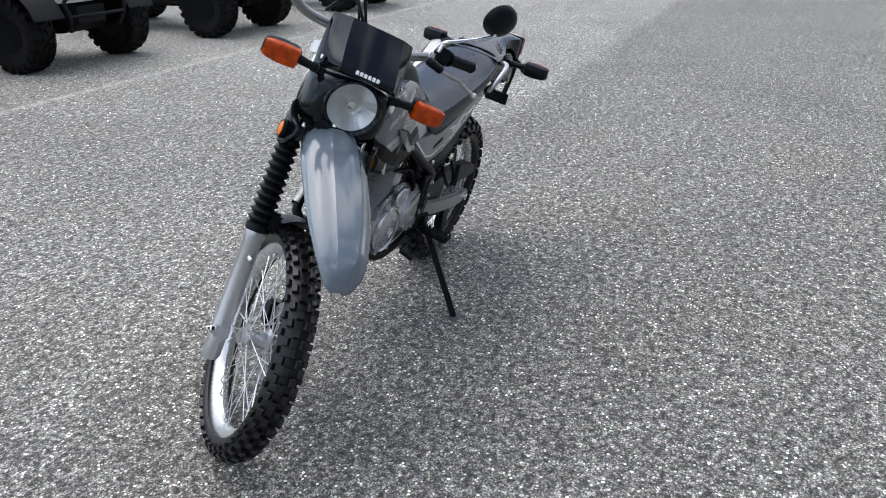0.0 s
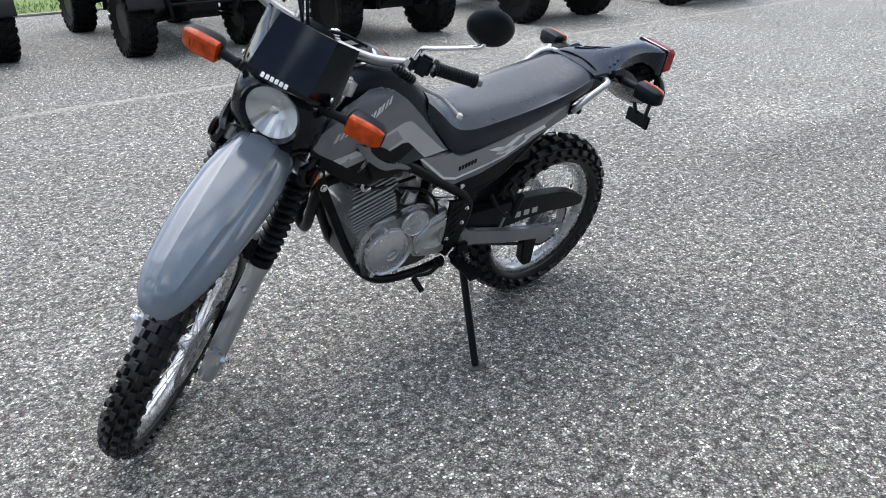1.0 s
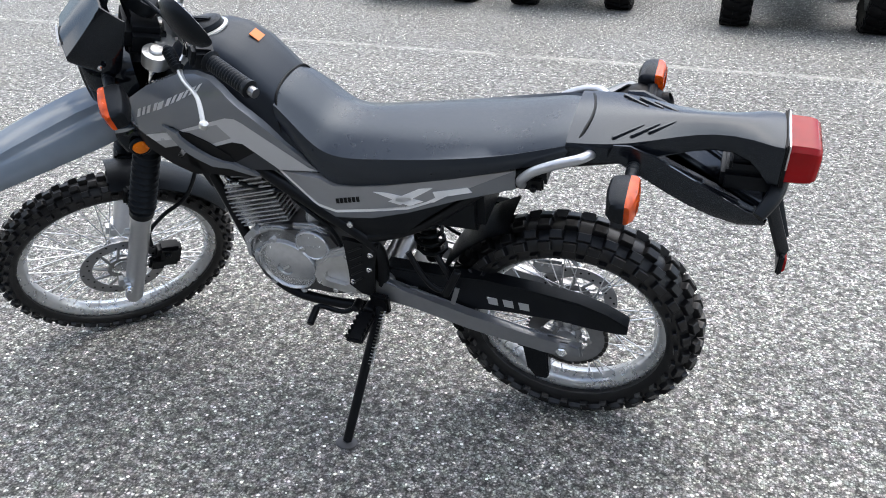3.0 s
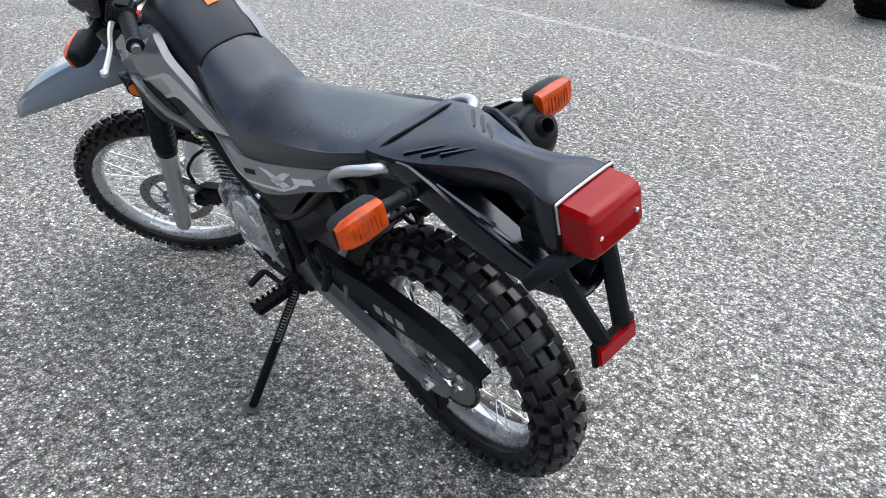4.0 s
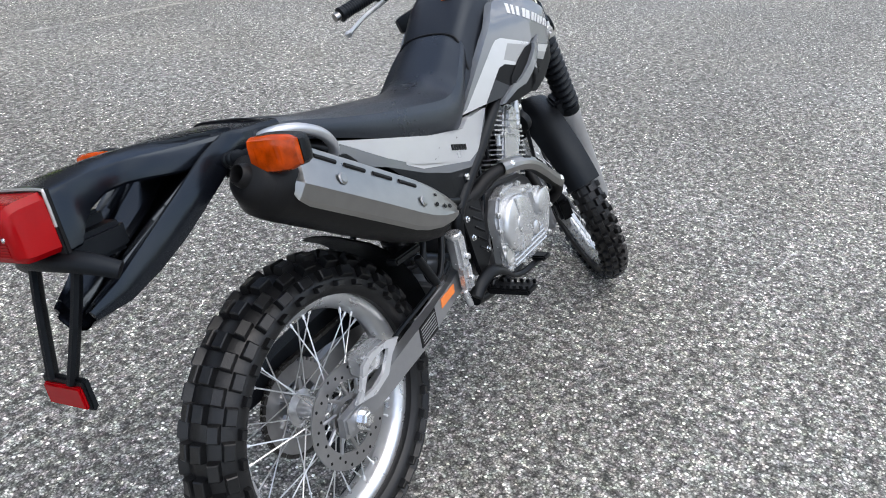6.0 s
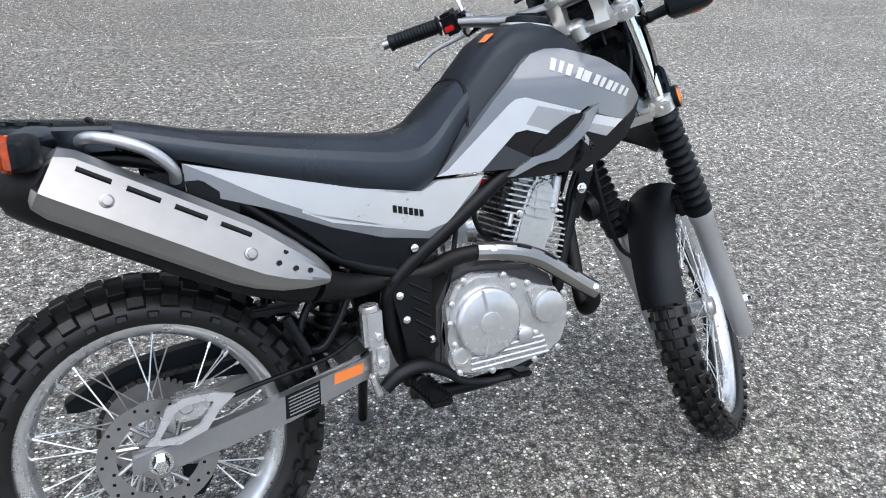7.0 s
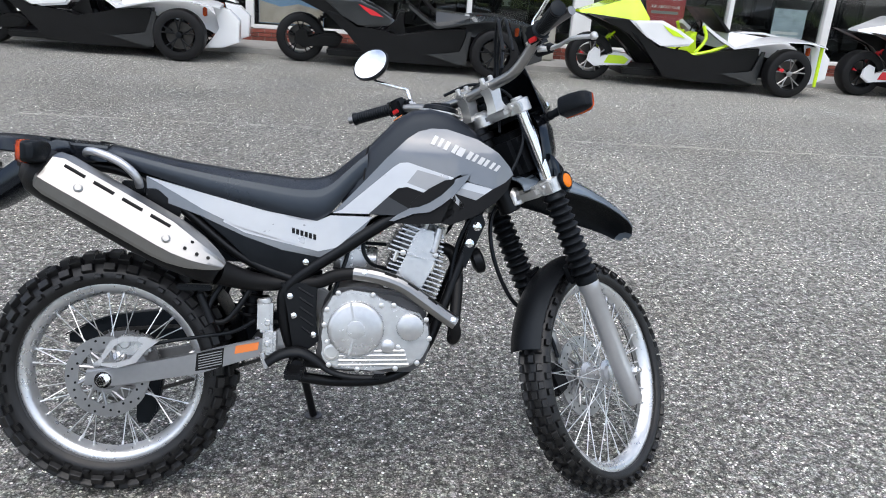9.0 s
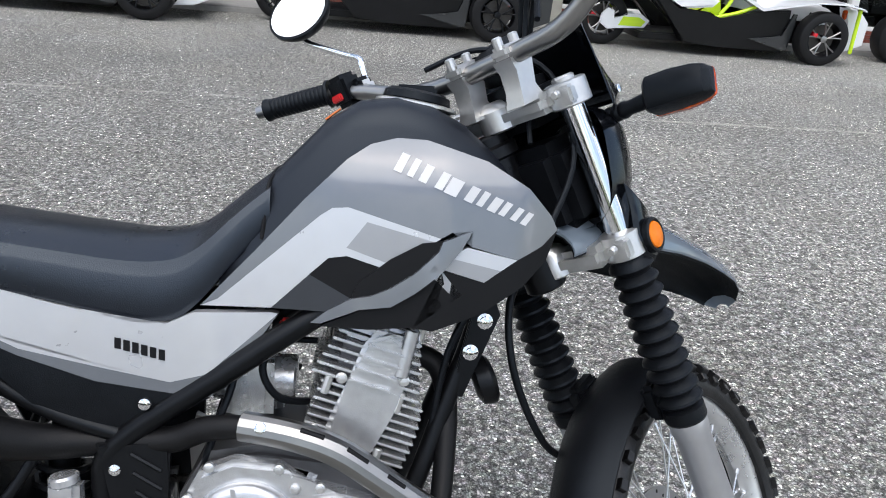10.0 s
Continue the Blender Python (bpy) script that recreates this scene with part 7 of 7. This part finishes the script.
def roadster(m, paint, trim, accent, spokes, label):
    """Nose towards +x, rear wheel at the origin, its right flank towards -y."""
    ob = thing("roadster", label, "three-wheeler", m, "three-wheeled roadsters in a row")
    L = 2.78
    for sd in (-1, 1):
        road_wheel(ob, (L, 0.80 * sd, 0.345), 0.345, 0.23, accent, spokes)
    road_wheel(ob, (0, 0, 0.350), 0.350, 0.26, accent, spokes)
    bm = bmesh.new()
    low = [(0.42, 0.78), (0.62, 0.58), (0.82, 0.38), (0.97, 0.16), (1.40, 0.13), (2.36, 0.11), (2.39, 0.40), (2.38, 0.66), (1.95, 0.62), (1.60, 0.54), (1.42, 0.48), (1.28, 0.56), (0.95, 0.57), (0.62, 0.74)]
    for sd in (-1, 1):
        plate(bm, low, 0.46 * sd, 0.66 * sd, bevel=0.02)
    block(bm, (1.35, 0, 0.20), (1.9, 0.95, 0.10), bevel=0.02)
    block(bm, (2.45, 0, 0.42), (0.7, 0.8, 0.42), bevel=0.05)
    part("hull", bm, HULL, ob, "black lower hull and floor")
    for sd in (-1, 1):
        bm = bmesh.new()
        plate(bm, [(1.82, 0.27), (2.30, 0.33), (2.40, 0.62), (2.45, 0.62), (2.40, 0.15), (2.30, 0.15)], 0.665 * sd, 0.71 * sd, bevel=0.008)
        part("side_blade", bm, SLATE, ob, "black angled side panel")
    for sd in (-1, 1):
        bm = bmesh.new()
        plate(bm, [(-0.26, 0.99), (0.40, 0.94), (0.66, 0.88), (0.96, 0.56), (0.98, 0.22), (0.80, 0.40), (0.42, 0.76), (0.02, 0.90)], 0.40 * sd, 0.62 * sd, bevel=0.03)
        part("rear_quarter", bm, HULL, ob, "black rear quarter panel")
        bm = bmesh.new()
        plate(bm, [(0.36, 0.93), (0.84, 0.96), (1.12, 0.84), (1.36, 0.71), (1.28, 0.63), (0.84, 0.58), (0.60, 0.74)], 0.58 * sd, 0.69 * sd, bevel=0.030)
        part("rear_flank", bm, paint, ob, "painted rear flank panel")
        bm = bmesh.new()
        rows = []
        for x, z, t, y0, y1 in ((1.55, 0.93, 0.04, 0.40, 0.54), (1.75, 0.79, 0.05, 0.42, 0.64), (1.95, 0.67, 0.04, 0.44, 0.74), (2.28, 0.735, 0.022, 0.46, 0.86), (2.62, 0.800, 0.018, 0.46, 0.93), (2.96, 0.805, 0.018, 0.46, 0.94), (3.24, 0.760, 0.018, 0.48, 0.90), (3.32, 0.735, 0.018, 0.50, 0.84)):
            rows.append([V(x, sd * y0, z + 0.035), V(x, sd * (y0 + y1) / 2, z + 0.025), V(x, sd * y1, z), V(x, sd * y1, z - t), V(x, sd * (y0 + y1) / 2, z - t + 0.010), V(x, sd * y0, z - t + 0.02)])
        loft(bm, rows)
        part("front_wing", bm, paint, ob, "painted front wing over the wheel", angle=18)
        bm = bmesh.new()
        plate(bm, [(3.18, 0.74), (3.40, 0.70), (3.54, 0.56), (3.53, 0.27), (3.30, 0.18), (3.06, 0.17), (3.28, 0.44)], 0.40 * sd, 0.60 * sd, bevel=0.012)
        part("nose_panel", bm, paint, ob, "painted nose side panel")
        bm = bmesh.new()
        block(bm, (3.10, 0.70 * sd, 0.66), (0.06, 0.05, 0.12), bevel=0.012)
        part("marker_light", bm, AMBER, ob, "amber marker light")
        bm = bmesh.new()
        for dx in (-0.12, 0.14):
            rod(bm, (L + dx, 0.30 * sd, 0.26), (L, 0.72 * sd, 0.27), 0.018, 8)
            rod(bm, (L + dx, 0.32 * sd, 0.46), (L, 0.70 * sd, 0.45), 0.016, 8)
        rod(bm, (L, 0.36 * sd, 0.66), (L + 0.02, 0.64 * sd, 0.30), 0.035, 10)
        part("front_suspension_arm", bm, FRAME, ob, "black front suspension arms")
        bm = bmesh.new()
        plate(bm, [(0.10, 0.34), (0.12, 0.46), (0.02, 0.50), (-0.06, 0.42), (-0.08, 0.30), (0.04, 0.22), (0.16, 0.24), (0.55, 0.26), (0.62, 0.36), (0.50, 0.44), (0.30, 0.44)], 0.17 * sd, 0.23 * sd, bevel=0.012)
        part("swingarm_side", bm, paint if trim is not HULL else HULL, ob, "swingarm side")
        bm = bmesh.new()
        plate(bm, [(0.18, 0.28), (0.50, 0.28), (0.56, 0.35), (0.46, 0.40), (0.24, 0.40)], 0.232 * sd, 0.245 * sd, bevel=0.006)
        part("swingarm_insert", bm, trim, ob, "coloured swingarm insert")
        bm = bmesh.new()
        plate(bm, [(1.12, 0.50), (1.20, 0.56), (1.36, 0.62), (1.42, 0.80), (1.50, 0.82), (1.48, 0.58), (1.60, 0.46), (1.48, 0.40), (1.20, 0.40)], 0.08 * sd, 0.40 * sd, bevel=0.03)
        part("seat", bm, trim if trim is LIME else HULL, ob, "bucket seat")
        bm = bmesh.new()
        tube(bm, [(0.62, 0.34 * sd, 0.70), (0.60, 0.33 * sd, 1.10), (0.62, 0.28 * sd, 1.24), (0.66, 0.16 * sd, 1.28), (0.70, 0.10 * sd, 1.22), (0.80, 0.10 * sd, 0.80)], 0.035, 10, 4)
        part("roll_hoop", bm, HULL, ob, "black roll hoop")
    bm = bmesh.new()
    loft(bm, [[V(x, sx * w, z) for sx, z in ((-1, z0), (1, z0), (0.85, z1), (-0.85, z1))] for x, z0, z1, w in ((1.95, 0.60, 0.86, 0.52), (2.20, 0.58, 0.84, 0.50), (2.65, 0.52, 0.80, 0.46), (3.05, 0.42, 0.70, 0.44), (3.30, 0.30, 0.52, 0.46), (3.38, 0.22, 0.36, 0.46))])
    part("hood", bm, paint, ob, "painted hood")
    bm = bmesh.new()
    loft(bm, [[V(x, sx * w, z) for sx, z in ((-1, z0), (1, z0), (0.8, z1), (-0.8, z1))] for x, z0, z1, w in ((-0.26, 0.98, 1.01, 0.15), (0.05, 0.94, 1.10, 0.34), (0.40, 0.92, 1.23, 0.46), (0.55, 0.92, 1.22, 0.48), (0.72, 0.90, 0.98, 0.52))])
    part("rear_deck", bm, trim if trim is LIME else paint, ob, "rear deck")
    bm = bmesh.new()
    plate(bm, [(0.84, 0.90), (1.06, 0.82), (1.20, 0.74), (1.02, 0.76), (0.92, 0.83)], -0.700, -0.686)
    part("flank_graphic", bm, LIME if trim is LIME else SIGNRED, ob, "coloured flank graphic")
    bm = bmesh.new()
    plate(bm, [(1.92, 0.84), (1.60, 1.16), (1.62, 1.17), (1.96, 0.86)], -0.50, 0.50)
    part("windscreen", bm, HULL, ob, "low dark windscreen")
    if trim is LIME:
        for sd in (-1, 1):
            for pts in ([(1.38, 0.56, 0.50), (1.66, 0.58, 0.57), (1.94, 0.60, 0.69)], [(1.52, 0.52, 0.92), (1.58, 0.54, 0.74), (1.44, 0.55, 0.53)]):
                bm = bmesh.new()
                tube(bm, [(x, y * sd, z) for x, y, z in pts], 0.026, 8, 3)
                part("cockpit_bar", bm, LIME, ob, "lime cockpit side bar")
            bm = bmesh.new()
            block(bm, (3.30, 0.72 * sd, 0.46), (0.05, 0.03, 0.60), bevel=0.008)
            part("nose_strip", bm, LIME, ob, "upright lime nose strip")
    bm = bmesh.new()
    tube(bm, [V(1.72 + 0.05 * math.cos(q), 0.25 + 0.17 * math.cos(q * 1.0) * 0 + 0.17 * math.sin(q), 0.82 + 0.14 * math.cos(q)) for q in [2 * math.pi * k / 20 for k in range(21)]], 0.014, 8, 1)
    rod(bm, (1.72, 0.25, 0.82), (1.95, 0.25, 0.72), 0.02, 8)
    part("steering_wheel", bm, HULL, ob, "black steering wheel")
    bm = bmesh.new()
    rod(bm, (0.08, 0.10, 0.42), (0.40, 0.12, 0.72), 0.018, 8)
    tube(bm, [axis_m((0.12, 0.10, 0.46), (0.36, 0.12, 0.68)) @ V(0.04 * math.cos(i * 0.7), 0.04 * math.sin(i * 0.7), 0.32 * i / 60) for i in range(61)], 0.009, 6, 1)
    part("shock_spring", bm, LIME if trim is LIME else (SIGNRED if accent is SIGNRED else HULL), ob, "coil-over shock spring")
    return ob


ROW = [((-4.63, 10.12, 0), PEARL, HULL, HULL, FRAME, "white and black three-wheeled roadster parked before the shop"),
       ((-0.30, 10.18, 0), SLATE, HULL, HULL, FRAME, "dark grey three-wheeled roadster with a red flank mark"),
       ((4.06, 10.08, 0), PEARL, LIME, SIGNRED, STEEL, "white and lime three-wheeled roadster with polished spokes"),
       ((8.50, 10.10, 0), PEARL, SIGNRED, SIGNRED, FRAME, "white and red three-wheeled roadster")]
for at, paint, trim, accent, spokes, lab in ROW:
    roadster(Matrix.Translation(at), paint, trim, accent, spokes, lab)

# ---- the shop front ----
def brick_mat():
    m = mat("red_brick", (0.20, 0.055, 0.038), 0.85, grain=0.3, grain_scale=30, bump=0.4, bump_scale=150)
    n, l = m.node_tree.nodes, m.node_tree.links
    p = n["Principled BSDF"]
    got = p.inputs["Base Color"].links[0].from_socket
    oi, mr, mx = n.new("ShaderNodeObjectInfo"), n.new("ShaderNodeMapRange"), n.new("ShaderNodeMix")
    mr.inputs[3].default_value, mr.inputs[4].default_value = 0.62, 1.35
    l.new(oi.outputs["Random"], mr.inputs[0])
    mx.data_type, mx.blend_type = "RGBA", "MULTIPLY"
    mx.inputs[0].default_value = 1
    l.new(got, mx.inputs[6]), l.new(mr.outputs[0], mx.inputs[7]), l.new(mx.outputs[2], p.inputs["Base Color"])
    return m


BRICK = brick_mat()
MORTAR = mat("brick_mortar", (0.34, 0.32, 0.29), 0.9, grain=0.15, grain_scale=40)
FRAMEWHITE = mat("white_window_frame", (0.74, 0.74, 0.72), 0.45, grain=0.05, grain_scale=6)
CABINET = mat("aged_cream_metal", (0.36, 0.35, 0.30), 0.5, grain=0.15, grain_scale=6)
CREAM = mat("cream_panel", (0.62, 0.60, 0.54), 0.6, grain=0.08, grain_scale=5)
SHOPFLOOR = mat("shop_floor", (0.16, 0.15, 0.14), 0.4, grain=0.2, grain_scale=4)
SHOPWALL = mat("shop_back_wall", (0.07, 0.07, 0.075), 0.8, grain=0.2, grain_scale=2)
SIGNBODY = mat("red_sign", (0.42, 0.05, 0.06), 0.5, grain=0.12, grain_scale=5)
POSTER1 = mat("poster_blue", (0.25, 0.40, 0.62), 0.5, grain=0.25, grain_scale=3)
POSTER2 = mat("poster_sand", (0.50, 0.42, 0.36), 0.5, grain=0.4, grain_scale=5)
PANE = thin_glass("window_glass", (0.80, 0.83, 0.82))
WY = 12.0
bm = bmesh.new()
block(bm, (4, 11.35, 0.03), (50, 1.30, 0.10), bevel=0.02)
part("pavement", bm, CONCRETE, None)
tagged(bpy.data.objects["pavement"], "pale concrete walk before the shop", "pavement", kind="structure")
bm = bmesh.new()
block(bm, (4, WY + 0.135, 0.17), (40, 0.24, 0.20), bevel=0)
brick_wall = w_ = part("wall_brick_base", bm, MORTAR, None, flat=True)
tagged(w_, "low red brick wall under the shop windows", "wall", kind="structure")
# unseen upper wall, added tall and dark to darken reflections on the motorcycle
bm = bmesh.new()
block(bm, (4, WY + 0.12, 4.51), (40, 0.30, 3.80), bevel=0)
w_ = part("wall_unseen_fascia", bm, SHOPWALL, None, flat=True)
tagged(w_, "unseen dark fascia wall added above the shop windows to darken reflections", "wall", kind="structure")
for y, nm in ((WY + 7.0, "wall_back"),):
    bm = bmesh.new()
    block(bm, (4, y, 3.2), (40, 0.2, 6.4), bevel=0)
    tagged(part(nm, bm, SHOPWALL, None, flat=True), "dark back wall of the shop", "wall", kind="structure")
for x, nm in ((-16, "wall_west"), (24, "wall_east")):
    bm = bmesh.new()
    block(bm, (x, WY + 3.5, 3.2), (0.2, 7.2, 6.4), bevel=0)
    tagged(part(nm, bm, CREAM, None, flat=True), "cream side wall of the shop", "wall", kind="structure")
bm = bmesh.new()
block(bm, (4, WY + 3.45, 6.50), (40.4, 7.5, 0.2), bevel=0)
tagged(part("roof", bm, CONCRETE, None, flat=True), "flat roof of the shop", "roof", kind="structure")
bm = bmesh.new()
block(bm, (4, WY + 3.6, 0.045), (40, 6.9, 0.10), bevel=0)
tagged(part("shop_floor", bm, SHOPFLOOR, None, flat=True), "dark floor inside the shop", "floor", kind="structure")
posts = [(-7.0, 0.09), (-4.2, 0.09), (-1.30, 0.13), (0.62, 0.08), (2.42, 0.08), (4.42, 0.34), (7.10, 0.08), (8.95, 0.14), (10.9, 0.08), (13.5, 0.12), (16.5, 0.09), (19.5, 0.09)]
for (x0, w0), (x1, w1) in zip(posts, posts[1:]):
    win = thing("window_1", "tall shop window with white frame", "window", Matrix.Translation(((x0 + x1) / 2, WY, 0)), kind="structure")
    half = (x1 - x0) / 2
    bm = bmesh.new()
    block(bm, (half, 0.10, 1.445), (max(w1, 0.06), 0.16, 2.31), bevel=0.008)
    part("window_frame", bm, FRAMEWHITE, win, "white frame post")
    bm = bmesh.new()
    block(bm, (0, 0.10, 0.305), (2 * half - w1 / 2 - w0 / 2 - 0.004, 0.18, 0.06), bevel=0.006)
    part("window_sill", bm, FRAMEWHITE, win, "white sill")
    bm = bmesh.new()
    block(bm, (0, 0.12, 1.465), (2 * half - 0.06, 0.012, 2.26), bevel=0)
    pn = part("pane", bm, PANE, win, "large clear pane", flat=True)
    pn.visible_shadow = False
# poster, sign, stickers behind the glass
bm = bmesh.new()
block(bm, (-0.62, WY + 0.20, 0.87), (1.10, 0.01, 1.02), bevel=0)
post = part("poster", bm, POSTER1, None, flat=True)
tagged(post, "pale blue and sand landscape poster in the window", "poster")
bm = bmesh.new()
plate(bm, [(-1.16, 0.37), (-0.08, 0.37), (-0.08, 0.62), (-0.5, 0.70), (-0.8, 0.64), (-1.16, 0.73)], WY + 0.188, WY + 0.193)
part("poster_ground", bm, POSTER2, post, flat=True)
bm = bmesh.new()
plate(bm, [(-1.16, 0.82), (-0.60, 0.80), (-0.08, 0.86), (-0.08, 0.96), (-0.7, 0.90), (-1.16, 0.94)], WY + 0.186, WY + 0.191)
part("poster_cloud", bm, WHITE, post, flat=True)
bm = bmesh.new()
block(bm, (6.00, WY + 0.35, 0.932), (0.74, 0.03, 1.676), bevel=0.006)
sign = part("floor_sign", bm, SIGNBODY, None)
tagged(sign, "red standing sign with white words behind the window", "sign")


def words(text, at, size, material, parent):
    cu = bpy.data.curves.new("words", "FONT")
    cu.body, cu.size, cu.align_x, cu.extrude = text, size, "CENTER", 0.001
    tmp = new("words", cu)
    me = bpy.data.meshes.new_from_object(tmp.evaluated_get(bpy.context.evaluated_depsgraph_get()))
    bpy.data.objects.remove(tmp)
    me.materials.append(material)
    ob = new("words", me)
    ob.matrix_basis = Matrix.Translation(at) @ Matrix.Rotation(radians(90), 4, "X")
    ob.parent = parent
    return ob


words("START HERE.", (6.00, WY + 0.33, 1.20), 0.105, WHITE, sign)
words("ASK ABOUT OUR", (6.00, WY + 0.33, 1.06), 0.070, WHITE, sign)
bm = bmesh.new()
block(bm, (6.00, WY + 0.332, 0.985), (0.50, 0.004, 0.05), bevel=0)
block(bm, (6.06, WY + 0.332, 0.72), (0.26, 0.004, 0.05), bevel=0)
part("sign_bars", bm, LIGHTGREY, sign, flat=True)
bm = bmesh.new()
block(bm, (8.30, WY + 0.19, 0.92), (0.62, 0.006, 0.56), bevel=0)
st = part("window_sticker", bm, mat("pale_blue_sticker", (0.42, 0.50, 0.55), 0.4, grain=0.45, grain_scale=9), None, flat=True)
tagged(st, "pale blue sticker on the shop window", "sticker")
bm = bmesh.new()
block(bm, (8.30, WY + 0.184, 0.78), (0.42, 0.004, 0.05), bevel=0)
block(bm, (8.34, WY + 0.184, 0.70), (0.34, 0.004, 0.05), bevel=0)
block(bm, (8.05, WY + 0.184, 0.74), (0.09, 0.004, 0.12), bevel=0)
part("sticker_bars", bm, WHITE, st, flat=True)
for at, sz, mt_ in (((3.70, WY - 0.30, 0.44), (0.34, 0.26, 0.72), CABINET),):
    bm = bmesh.new()
    block(bm, at, sz, bevel=0.02)
    cab = part("cabinet", bm, mt_, None)
    tagged(cab, "cream metal cabinet standing by the shop front", "cabinet")
    bm = bmesh.new()
    block(bm, (at[0], at[1] - sz[1] / 2 - 0.004, at[2]), (sz[0] - 0.06, 0.010, sz[2] - 0.06), bevel=0.003)
    part("cabinet_door", bm, mt_, cab)
# stock inside the shop, dim behind the glass
for k, (x, y) in enumerate(((1.5, WY + 2.6), (3.3, WY + 3.2), (7.9, WY + 2.8), (10.2, WY + 3.0), (-3.0, WY + 3.0))):
    copy_thing(UTVS[k % 5], Matrix.Translation((x, y, 0.095)))

# bricks of the low wall
bm = bmesh.new()
block(bm, (0, 0, 0), (0.205, 0.03, 0.056), bevel=0.003)
one = part("brick", bm, BRICK, brick_wall, flat=True)
k = 0
for row in range(3):
    for i in range(88):
        ob = one if k == 0 else new("brick", one.data)
        ob.parent = brick_wall
        ob.matrix_basis = Matrix.Translation((-6.1 + 0.215 * (i + 0.5 * (row % 2)), WY + 0.006 + random.uniform(-0.002, 0.002), 0.108 + 0.066 * row))
        k += 1
